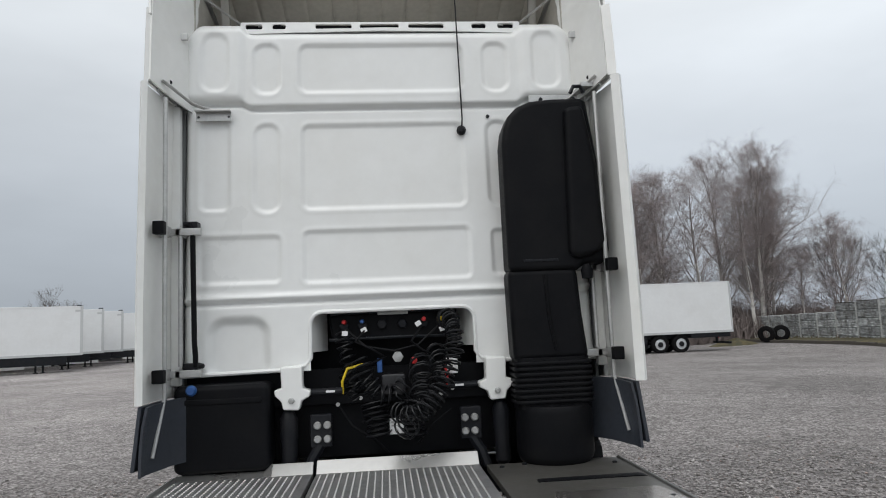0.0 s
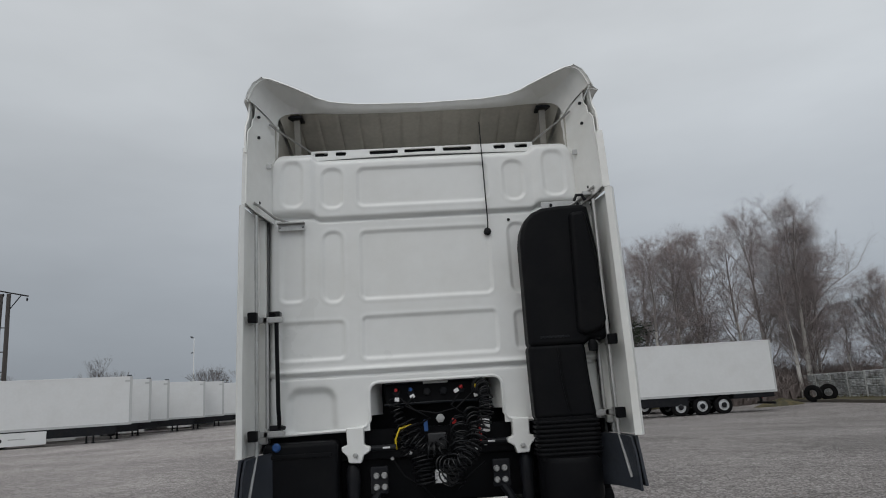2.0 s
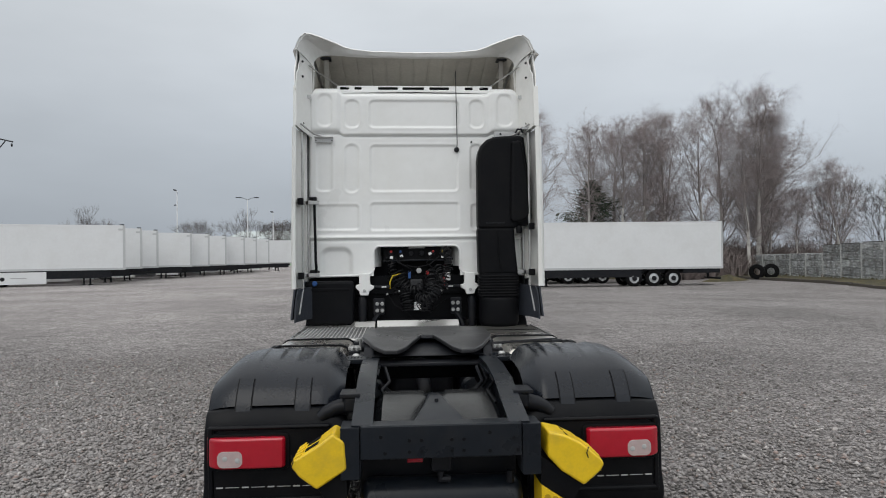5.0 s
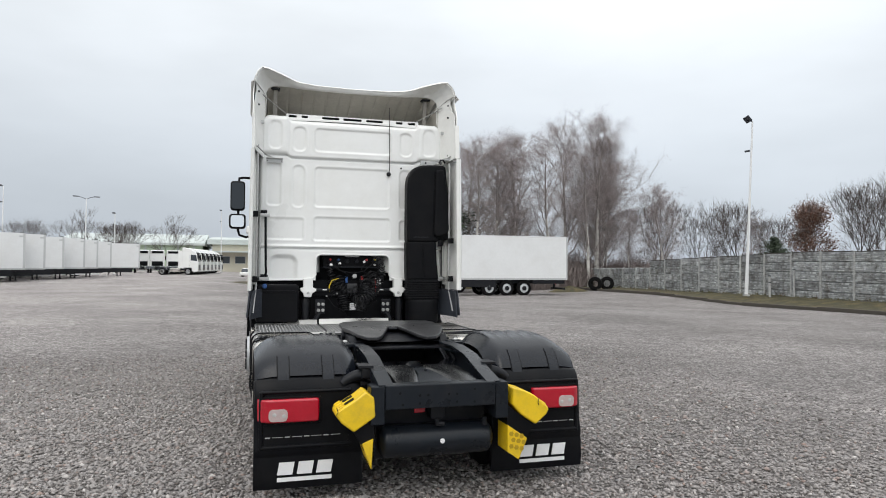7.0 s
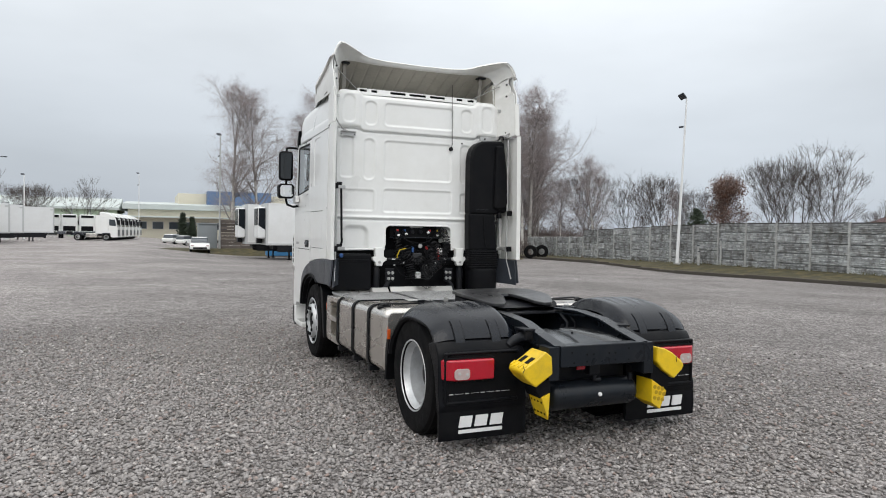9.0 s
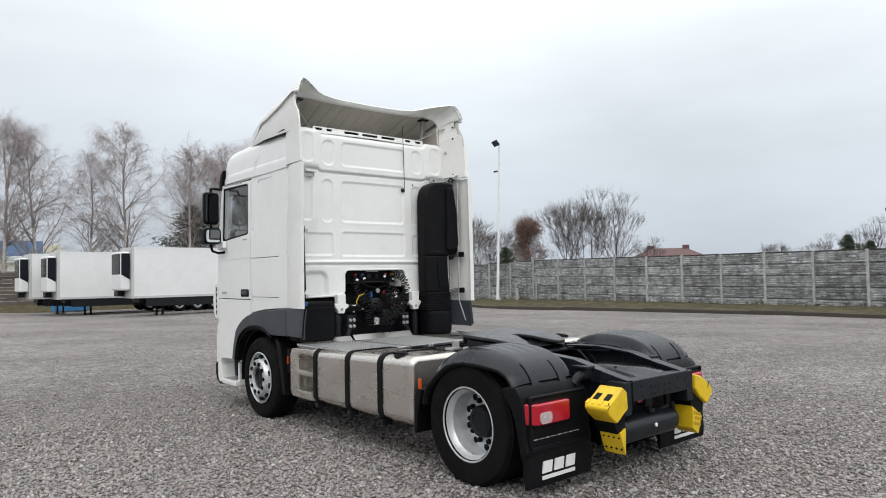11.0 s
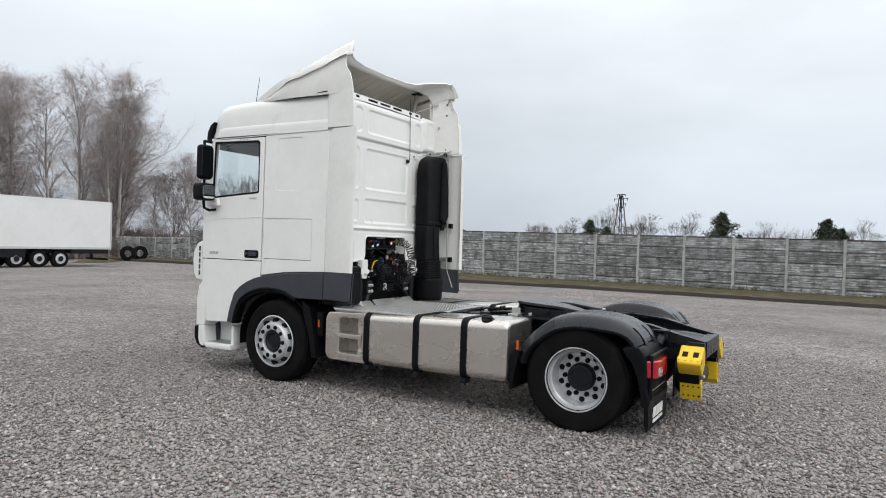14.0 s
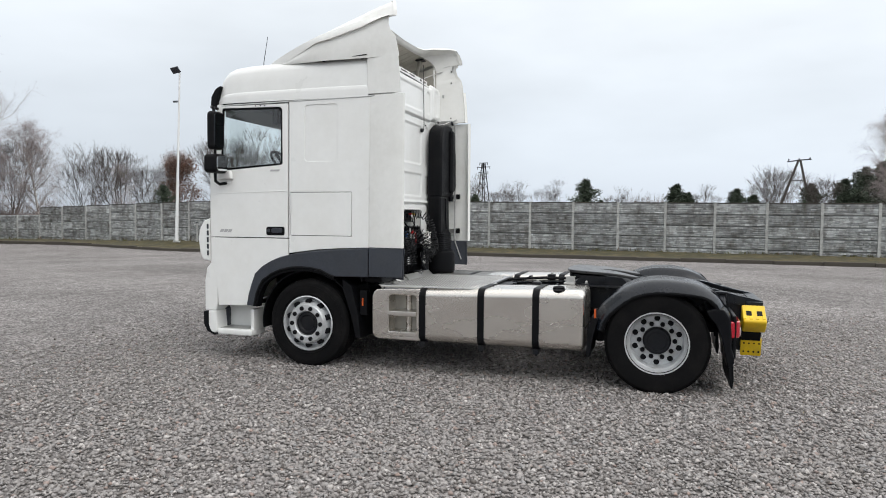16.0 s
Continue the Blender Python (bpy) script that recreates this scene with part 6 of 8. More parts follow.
    part("steel_cap", lathe([(0.032, 0), (0.032, -0.015), (0.02, -0.02)], (0.02, y - 0.10, 1.555), "y", 6), STEEL, truck)
    part("label_plate", box(-0.04, 0.04, y - 0.105, y - 0.10, 1.12, 1.21, 0.002), LABELW, truck, "white printed label plate")
    for k in range(2):
        part("label_text", box(-0.03, 0.02, y - 0.1065, y - 0.105, 1.165 + 0.02 * k, 1.173 + 0.02 * k, 0), LABELG, truck)
    part("relay_box", box(0.30, 0.37, y - 0.06, y + 0.0, 1.44, 1.53, 0.008), LABELW, truck, "white relay box")
    for s in (-1, 1):
        # mounting foot of the cab with its plate
        bm = prism([(s * 0.515, 1.53), (s * 0.635, 1.53), (s * 0.63, 1.415), (s * 0.67, 1.405), (s * 0.668, 1.375), (s * 0.632, 1.34), (s * 0.622, 1.295), (s * 0.535, 1.29), (s * 0.52, 1.34), (s * 0.475, 1.365), (s * 0.47, 1.395), (s * 0.512, 1.41)], "y", REAR - 0.09, REAR - 0.01, 0.010, 3)
        f = part("cab_mount", bm, WHITE, truck, "white cab mounting foot")
        part("mount_bolt", lathe([(0.018, 0), (0.018, -0.012), (0.011, -0.014), (0.011, -0.02)], (s * 0.575, REAR - 0.09, 1.345), "y", 6), STEEL, f)
        part("damper", lathe([(0.03, 0.93), (0.045, 0.95), (0.045, 1.12), (0.05, 1.13), (0.05, 1.24), (0.03, 1.28)], (s * 0.60, REAR - 0.02, 0), "z", 16), BLACKM, truck, "black cab damper")
        part("tie_bar", tube([(s * 0.30, REAR - 0.02, 1.38), (s * 0.47, REAR - 0.02, 1.38)], 0.02, 10), BLACKM, truck)
        part("bar_mark", box(*sorted((s * 0.34, s * 0.39)), REAR - 0.043, REAR - 0.04, 1.375, 1.387, 0.001), LABELW, truck)
        p = part("bolt_plate", box(*sorted((s * 0.36, s * 0.48)), REAR - 0.06, REAR - 0.03, 1.08, 1.26, 0.01), BLACKM, truck)
        for dx in (0.385, 0.44):
            for z in (1.125, 1.20):
                part("bolt", lathe([(0.022, 0), (0.022, -0.012), (0.016, -0.02)], (s * dx, REAR - 0.06, z), "y", 12), STEEL, p)
        part("link_arm", tube([(s * 0.42, REAR - 0.03, 1.10), (s * 0.47, REAR - 0.05, 1.02), (s * 0.50, REAR - 0.06, 0.93)], 0.03, 8), BLACKM, truck)
    for k in range(7):
        part("fitting", lathe([(0.012, 0), (0.012, -0.02)], (-0.33 + 0.11 * k + 0.02 * (k % 3), y - 0.06, 1.30 + 0.03 * ((k * 5) % 4)), "y", 8), STEEL, truck)
    # black box under the cab's left corner
    b = part("battery_box", prism(rrect(-1.20, -0.69, 0.985, 1.452, 0.04), "y", 3.84, 4.05, 0.03, 3), BLACK, truck, "black plastic box below the cab")
    part("box_rib", box(-1.16, -0.73, 3.832, 3.845, 1.35, 1.38, 0.006), BLACK, b)
    part("blue_cap", lathe([(0.028, 0), (0.03, -0.02), (0.02, -0.035)], (-1.10, 3.845, 1.43), "y", 14), BLUEP, b, "blue filler cap")
    part("grab_pole", tube([(-1.15, 3.90, 2.345), (-1.115, 3.875, 2.345), (-1.10, 3.865, 2.30), (-1.095, 3.86, 2.0), (-1.09, 3.86, 1.68), (-1.085, 3.862, 1.61), (-1.09, 3.88, 1.565), (-1.07, 3.95, 1.555)], 0.0145, 8), BLACK, truck, "black grab handle on the rear wall")
    for z in (2.345, 1.555):
        part("pole_foot", box(-1.16, -1.08, 3.885, 3.96, z - 0.02, z + 0.02, 0.006), BLACKM, truck)
    part("aerial_base", lathe([(0.028, 0), (0.028, -0.02), (0.015, -0.035)], (0.45, REAR, 2.885), "y", 14), BLACKM, truck)
    part("aerial", tube([(0.45, REAR - 0.035, 2.885), (0.455, REAR - 0.04, 2.95), (0.445, REAR - 0.03, 3.75)], 0.0055, 6, taper=0.004), BLACKM, truck, "thin black whip aerial")
    part("wall_plug", lathe([(0.011, 0), (0.011, -0.008)], (0.615, REAR - 0.004, 2.97), "y", 10), BLACKM, truck)


def catwalk():
    """Aluminium decking behind the cab: two studded plates and a plain one."""
    def plate(name, x0, x1, y0, y1, z, material, studs, label):
        p = part(name, box(x0, x1, y0, y1, z - 0.035, z, 0.006), material, truck, label)
        if studs:
            bm = bmesh.new()
            nx, ny = int((x1 - x0 - 0.04) / 0.036), int((y1 - y0 - 0.05) / 0.036)
            for i in range(nx):
                for j in range(ny):
                    x, y = x0 + 0.03 + i * 0.036, y0 + 0.03 + j * 0.036 + (0.018 if i % 2 else 0)
                    t = 0.0088
                    vs = [bm.verts.new((x + t * math.cos(k * math.pi / 3) * f, y + t * math.sin(k * math.pi / 3) * f, z + h)) for f, h in ((1, 0.0005), (0.6, 0.006)) for k in range(6)]
                    for k in range(6):
                        bm.faces.new((vs[k], vs[(k + 1) % 6], vs[6 + (k + 1) % 6], vs[6 + k]))
                    bm.faces.new(vs[6:])
            so = part("tread_studs", bm, TREADD, p, smooth=0)
            tagged(so, kind="stuff")
        return p
    a = plate("tread_plate", -1.19, -0.46, 2.70, 3.80, 0.962, TREAD, True, "aluminium studded walkway plate")
    b = plate("tread_plate", -0.44, 0.44, 2.75, 3.78, 0.965, TREAD, True, "aluminium studded walkway plate")
    c = plate("deck_cover", 0.48, 1.22, 2.75, 3.80, 0.955, STEELD, False, "worn dark metal deck cover")
    part("side_edge", tube([(0.50, 2.755, 0.956), (1.20, 2.755, 0.956), (1.215, 2.80, 0.956), (1.215, 3.78, 0.956)], 0.010, 8), TREADD, c)
    for x0, x1, rise, p in ((-1.19, -0.72, 0.018, a), (-0.68, -0.46, 0.052, a), (-0.44, 0.44, 0.062, b)):
        y0 = 3.78 if p is b else 3.80
        bm = prism([(y0, 0.955), (y0 + 0.07, 0.962 + rise), (y0 + 0.078, 0.958 + rise), (y0 + 0.03, 0.93)], "x", x0, x1, 0.003)
        if x1 == -0.72:
            loft([[(-0.72, y0, 0.962), (-0.72, y0 + 0.07, 0.980)], [(-0.68, y0, 0.962), (-0.68, y0 + 0.07, 1.014)]], bm, 0.004)
        part("kick_plate", bm, KICK, p, "bright bent aluminium kick plate")
    part("front_edge", prism([(0.48, 0.955), (1.22, 0.955), (1.22, 0.92), (1.05, 0.89), (0.7, 0.89), (0.48, 0.92)], "y", 2.735, 2.75, 0.003), TREAD, c)
    for p, x0, x1 in ((a, -1.19, -0.46), (b, -0.44, 0.44)):
        part("rear_edge", tube([(x0 + 0.05, 2.70 if p is a else 2.75, 0.955), (x1, 2.70 if p is a else 2.75, 0.958)], 0.014, 8), TREAD, p)
    part("side_edge", tube([(-1.195, 3.84, 0.962), (-1.195, 2.82, 0.960), (-1.14, 2.70, 0.958), (-0.50, 2.695, 0.958)], 0.016, 8), KICK, a, "bright rounded rim of the walkway")
    for x, y in ((0.55, 3.7), (0.55, 2.9), (1.15, 2.9), (1.15, 3.65), (0.68, 3.74)):
        part("screw", lathe([(0.014, 0), (0.014, 0.006), (0.008, 0.009)], (x, y, 0.955), "z", 8), BLACKM, c)


KICK = pbr("bright_bent_aluminium", (0.50, 0.495, 0.48), 0.3, 0.85, 0.06, 3)
TREADD = pbr("worn_stud_metal", (0.34, 0.34, 0.335), 0.38, 0.85, 0.1, 8)
STEELD = pbr("dull_worn_metal", (0.13, 0.125, 0.115), 0.42, 0.6, 0.2, 4, 0.05, 60, dirt=(0.10, 0.095, 0.085), dirt_amount=0.35, dirt_scale=4)

cab_rear()
roof_and_front()
spoiler()
for side in (-1, 1):
    cab_side(side)
    wheel_arch(side)
    side_fairing(side)
    mirrors(side)
    wheel_front(side)
    wheel_rear(side)
    tank(side)
    fender(side)
    chock(side)
chassis()
fifth_wheel()
snorkel()
rear_gear()
catwalk()


# ---- trailers ----
def trailer(name_label, length=15.0, cooler=True, pallet_box=True, top=4.38, bed=1.08, wheel=0.52):
    """A refrigerated semi-trailer: nose at +x, left flank towards -y, wheels near the tail."""
    t = thing("semi_trailer", name_label, "trailer", group="parked trailers")
    z0, z1, w = bed, top, 2.6
    k = wheel / 0.52
    body = part("box_body", box(-length, 0, 0, w, z0, z1, 0.04, 2), TRAILER, t)
    part("lower_rail", box(-length - 0.005, 0.005, -0.02, w + 0.02, z0 - 0.05, z0 + 0.10, 0.01), TRAILERG, body)
    part("upper_rail", box(-length - 0.005, 0.005, -0.012, w + 0.012, z1 - 0.08, z1 + 0.012, 0.01), TRAILER, body)
    part("corner_post", box(-length - 0.015, -length + 0.10, -0.015, w + 0.015, z0, z1 + 0.01, 0.01), TRAILERG, body)
    part("flank_print", box(-length + 0.3, -length + 1.0, -0.026, -0.0205, z0 + 0.13, z0 + 0.2, 0), LABELG, body)
    part("nose_post", box(-0.16, 0.008, -0.016, w + 0.016, z0, z1 + 0.01, 0.01), TRAILERG, body)
    part("chassis", box(-length + 0.3, -0.6, 0.5, w - 0.5, z0 - 0.35, z0 - 0.04, 0.02), BLACKM, t)
    # dark guards that double as the black shade under the bed
    for y in (0.03, w - 0.08):
        part("side_guard_shade", box(-length + 5.9, -0.9, y, y + 0.05, z0 - 0.60, z0 - 0.06, 0.01), BLACKM, t)
        part("tail_guard_shade", box(-length + 0.2, -length + 2.9, y, y + 0.05, z0 - 0.35, z0 - 0.06, 0.01), BLACKM, t)
    if pallet_box:
        part("pallet_box", box(-8.1, -4.85, -0.01, 0.5, z0 - 0.92, z0 - 0.12, 0.02), TRAILER, t, "white pallet box under the trailer")
        part("box_print", box(-6.9, -6.0, -0.014, -0.009, z0 - 0.54, z0 - 0.48, 0), LABELG, t)
    else:
        part("tool_box", box(-9.4, -5.4, 0.02, 0.5, z0 - 0.62, z0 - 0.06, 0.03), GREY, t)
    part("underrun_bar", box(-length + 0.12, -length + 0.24, 0.1, w - 0.1, 0.45, 0.60, 0.02), BLACKM, t)
    part("bar_hanger", box(-length + 0.14, -length + 0.30, 0.6, 0.75, 0.5, z0 - 0.05, 0.02), BLACKM, t)
    part("rear_lamp", box(-length - 0.02, -length + 0.05, 0.1, 0.5, 0.80, 0.92, 0.01), REDL, t)
    for x in (-2.6, -2.2):
        part("landing_leg", box(x - 0.06, x + 0.06, 0.45, 0.60, 0.06, z0 - 0.05, 0.01), BLACKM, t)
        part("leg_foot", box(x - 0.14, x + 0.14, 0.40, 0.65, 0.0, 0.06, 0.01), BLACKM, t)
    for axle in range(3):
        x = -length + 3.6 + 1.42 * axle
        for y, sgn in ((0.22, -1), (w - 0.22, 1)):
            wh = new("wheel")
            wh.parent = t
            part("tyre", lathe([(0.30 * k, -0.17), (0.46 * k, -0.18), (0.515 * k, -0.13), (0.52 * k, 0), (0.515 * k, 0.13), (0.46 * k, 0.18), (0.30 * k, 0.17)], (x, y, wheel), "y", 28, closed=True), RUBBER, wh)
            part("rim", lathe([(0.31 * k, sgn * 0.172), (0.30 * k, sgn * 0.185), (0.26 * k, sgn * 0.12), (0.17 * k, sgn * 0.14), (0.16 * k, sgn * 0.20), (0.09 * k, sgn * 0.24)], (x, y, wheel), "y", 24, first_cap=False), RIM, wh)
            part("hub", lathe([(0.16 * k, sgn * 0.13), (0.155 * k, sgn * 0.22), (0.10 * k, sgn * 0.25)], (x, y, wheel), "y", 18), BLACKM, wh)
        part("axle", tube([(x, 0.3, wheel), (x, w - 0.3, wheel)], 0.07, 8), BLACKM, t)
    if cooler:
        u = part("cooling_unit", box(0.0, 0.62, 0.22, w - 0.22, 1.75, 4.28, 0.12, 3), TRAILER, t, "white trailer cooling unit with dark grille")
        part("grille", box(0.40, 0.635, 0.30, w - 0.30, 2.78, 4.16, 0.05, 2), REEFER, u)
        for y in (0.20, w - 0.235):
            part("grille_flank", prism([(0.05, 4.16), (0.57, 4.16), (0.57, 2.78), (0.05, 2.45)], "y", y, y + 0.035, 0.01), REEFER, u)
        part("unit_badge", box(0.18, 0.48, 0.205, 0.222, 2.35, 2.45, 0.002), LABELG, u)
        part("unit_vent", box(0.20, 0.45, 0.205, 0.222, 1.90, 2.10, 0.002), BLACKM, u)
        part("fuel_box", box(0.1, 0.5, 0.35, 1.2, 1.35, 1.75, 0.04), BLACKM, u)
    else:
        part("corner_light", box(-0.45, -0.15, -0.03, 0.0, z1 - 0.35, z1 - 0.22, 0.01), TRAILERG, body)
        part("roof_lamp", box(-0.35, -0.05, 0.1, 0.4, z1, z1 + 0.10, 0.02), GREY, body)
    return t


def place(x, y, heading, drop=0.0):
    return pose(x, y, ground_z(x, y) + drop, 0, 0, heading)


# the trailer across the yard with two more behind it; noses towards -x
first = trailer("long white refrigerated trailer with dark cooling unit, three axles", 14.9, True, False, 4.56, 1.27, 0.585)
first.matrix_world = place(8.0, 46.1, 180)
copy_thing(first, place(5.05, 53.2, 180))
copy_thing(first, place(3.95, 57.0, 180))
row = trailer("white box trailer parked in a row, pallet box below", 13.8, False, True, 4.17)
ends = [(-19.5, 46.1), (-20.2, 51.2), (-20.4, 55.4), (-19.3, 61.0), (-18.5, 64.0), (-18.4, 70.1), (-17.3, 73.9), (-17.0, 78.9), (-16.5, 84.0), (-14.4, 91.4)]
row.matrix_world = place(*ends[0], 25)
for ex, ey in ends[1:]:
    copy_thing(row, place(ex, ey, 25))


# ---- far tractor units, car, gate ----
def far_tractor():
    t = thing("parked_tractor", "white lorry tractor parked in a distant row", "truck", group="distant tractors")
    cab = part("cab", prism([(-2.2, 0.95), (-2.2, 3.3), (-0.42, 3.3), (-0.22, 3.1), (0.0, 1.9), (0.02, 0.55), (-0.45, 0.45), (-0.85, 0.55), (-0.95, 1.0), (-1.85, 1.0), (-1.9, 0.95)], "y", -1.2, 1.2, 0.07, 3), WHITE, t)
    part("roof_fairing", prism([(-2.25, 3.28), (-2.25, 3.92), (-1.9, 3.97), (-1.1, 3.75), (-0.45, 3.28)], "y", -1.12, 1.12, 0.10, 3), WHITE, cab)
    part("fairing_opening", box(-2.27, -2.24, -0.95, 0.95, 3.4, 3.8, 0.02), BLACK, cab)
    part("rear_panel", box(-2.225, -2.195, -0.9, 0.9, 1.2, 2.0, 0.01), BLACK, cab)
    part("sun_visor", prism([(-0.35, 3.05), (-0.02, 3.0), (-0.05, 3.2), (-0.35, 3.28)], "y", -1.15, 1.15, 0.02), BLACK, cab)
    for s in (-1, 1):
        part("side_window", prism([(-1.05, 2.12), (-0.16, 2.02), (-0.32, 2.90), (-1.05, 2.95)], "y", s * 1.19, s * 1.212, 0.01), WINDOWD, cab)
        part("door_seam", box(-1.18, -1.165, min(s * 1.195, s * 1.206), max(s * 1.195, s * 1.206), 1.0, 3.0, 0), BLACK, cab)
        part("side_fairing", box(-2.75, -2.22, min(s * 1.16, s * 1.2), max(s * 1.16, s * 1.2), 1.0, 3.5, 0.01), WHITE, cab)
        part("wheel_arch", prism([(-2.0, 0.75), (-1.9, 1.08), (-0.95, 1.08), (-0.82, 0.75), (-0.95, 0.75), (-1.05, 0.98), (-1.78, 0.98), (-1.88, 0.75)], "y", s * 0.95, s * 1.215, 0.01), GREY, cab)
        part("mirror", box(-0.10, 0.06, min(s * 1.28, s * 1.5), max(s * 1.28, s * 1.5), 2.25, 2.95, 0.03), BLACK, cab)
        part("headlight", box(-0.06, 0.045, min(s * 0.75, s * 1.12), max(s * 0.75, s * 1.12), 0.72, 0.92, 0.02), CLEARL, cab)
        part("side_tank", box(-3.9, -2.5, min(s * 0.6, s * 1.15), max(s * 0.6, s * 1.15), 0.45, 1.0, 0.06), ALU, t)
        part("fender", prism([(-5.6, 0.7), (-5.4, 1.05), (-4.9, 1.18), (-4.4, 1.05), (-4.2, 0.7), (-4.3, 0.7), (-4.9, 1.05), (-5.5, 0.7)], "y", s * 0.6, s * 1.2, 0.01), GREY, t)
        for x in (-1.4, -4.9):
            wh = new("wheel")
            wh.parent = t
            part("tyre", lathe([(0.3, -0.15), (0.48, -0.16), (0.51, 0), (0.48, 0.16), (0.3, 0.15)], (x, s * 1.05, 0.51), "y", 24), RUBBER, wh)
            part("rim", lathe([(0.31, s * 0.15), (0.29, s * 0.17), (0.2, s * 0.10), (0.1, s * 0.15)], (x, s * 1.05, 0.51), "y", 20), RIM, wh)
    part("windscreen", prism([(-0.03, 1.95), (0.03, 1.95), (-0.17, 3.02), (-0.24, 3.02)], "y", -1.12, 1.12, 0.01), WINDOWD, cab)
    part("grille", box(-0.02, 0.05, -0.9, 0.9, 0.7, 1.5, 0.02), GREY, t)
    part("chassis", box(-5.9, -1.0, -0.42, 0.42, 0.7, 0.98, 0.02), BLACKM, t)
    part("coupling", box(-5.3, -4.5, -0.45, 0.45, 0.98, 1.15, 0.03), GREASE, t)
    return t


ft = far_tractor()
ft.matrix_world = place(-7.6, 100.4, -4)
for k in range(1, 7):
    copy_thing(ft, place(-7.6 + 0.42 * k, 100.4 + 3.6 * k, -4))
for x, y in ((-18.6, 125.0), (-16.2, 125.6), (-13.6, 126.2)):
    copy_thing(ft, place(x, y, 97))



def parked_car():
    t = thing("parked_car", "small white hatchback car parked near the gate", "car")
    part("body", prism([(-2.1, 0.35), (-2.15, 0.75), (-1.9, 0.92), (1.2, 0.95), (1.95, 0.8), (2.1, 0.6), (2.1, 0.35)], "y", -0.88, 0.88, 0.08, 3), WHITE, t)
    c = part("cabin", prism([(-2.0, 0.9), (-1.6, 1.42), (0.1, 1.45), (0.95, 0.92)], "y", -0.76, 0.76, 0.08, 3), WINDOWD, t)
    part("roof", prism([(-1.62, 1.40), (-1.5, 1.47), (0.05, 1.49), (0.15, 1.43)], "y", -0.70, 0.70, 0.02), WHITE, c)
    for s in (-1, 1):
        for x in (-1.3, 1.3):
            wh = new("wheel")
            wh.parent = t
            part("tyre", lathe([(0.2, -0.1), (0.31, -0.1), (0.32, 0), (0.31, 0.1), (0.2, 0.1)], (x, s * 0.8, 0.32), "y", 20), RUBBER, wh)
            part("rim", lathe([(0.21, s * 0.1), (0.2, s * 0.11), (0.08, s * 0.08)], (x, s * 0.8, 0.32), "y", 16), RIM, wh)
        part("headlight", box(1.9, 2.08, min(s * 0.5, s * 0.82), max(s * 0.5, s * 0.82), 0.62, 0.75, 0.03), CLEARL, t)
    part("bumper_grille", box(2.05, 2.12, -0.6, 0.6, 0.4, 0.55, 0.02), BLACK, t)
    return t


car = parked_car()
car.matrix_world = place(0.9, 64.5, -92)
for x in (-0.2, 1.3):
    copy_thing(car, place(x, 106.0, 60))
shed = thing("steel_cabin", "grey steel gate cabin beside the light pole", "cabin", pose(1.9, 69.0, -0.2))
part("wall", box(-0.9, 0.9, -1.2, 1.2, 0.0, 2.5, 0.02), GREYBOX, shed)
part("roof", box(-1.0, 1.0, -1.3, 1.3, 2.5, 2.6, 0.02), GREYBOX, shed)
for k in range(6):
    part("wall_rib", box(-0.8 + 0.3 * k, -0.74 + 0.3 * k, -1.225, -1.2, 0.05, 2.45, 0.005), GREYBOX, shed)
bin_ = thing("blue_container", "blue steel skip standing below the trailers", "skip", place(8.15, 62.2, 0))
part("body", box(-1.3, 1.3, -0.8, 0.8, 0.1, 1.1, 0.05), BLUEBOX, bin_)
part("rim", box(-1.35, 1.35, -0.85, 0.85, 1.05, 1.15, 0.02), BLUEBOX, bin_)


# ---- buildings in the distance ----
def factory():
    b = thing("factory_building", "long cream factory hall with pale sheet roof", "building", place(0, 150, 0))
    part("wall", box(-8, 32, 0, 40, 0, 6.3, 0.05), FACADE, b)
    part("roof", prism([(-1, 6.3), (-1, 7.4), (20, 8.6), (41, 7.4), (41, 6.3)], "x", -9, 33, 0.05), ROOFG, b)
    for k in range(12):
        x = -6.5 + 3.2 * k
        wi = part("window", box(x, x + 2.2, -0.08, 0.02, 2.2, 3.8, 0.02), LABELG, b)
        part("pane", box(x + 0.1, x + 2.1, -0.11, -0.07, 2.3, 3.7, 0.01), WINDOWD, wi)
    part("canopy", box(-8.5, 33, -3.0, 0.0, 4.6, 4.9, 0.03), ROOFG, b)
    part("upper_storey", box(2, 26, 10, 34, 7.5, 10.4, 0.05), FACADE, b)
    part("blue_block", box(8, 22, 6, 9.5, 7.0, 10.9, 0.05), BLUEW, b)
    h = thing("warehouse", "pale warehouse with green cladding and white roof", "building", place(-26, 150, 0))
    part("wall", box(-12, 16, 0, 30, 0, 5.5, 0.05), GREENW, h)
    part("roof", prism([(-1, 5.5), (-1, 6.0), (15, 8.4), (31, 6.0), (31, 5.5)], "x", -12.5, 16.5, 0.05), ROOFG, h)
    for k in range(9):
        part("cladding_rib", box(-11.5 + 3.2 * k, -11.2 + 3.2 * k, -0.1, 0.0, 0, 5.5, 0.01), ROOFG, h)
    for k in range(4):
        d = part("gate", box(-9 + 6 * k, -5 + 6 * k, -0.12, 0.01, 0, 4.2, 0.02), LABELG, h)


factory()


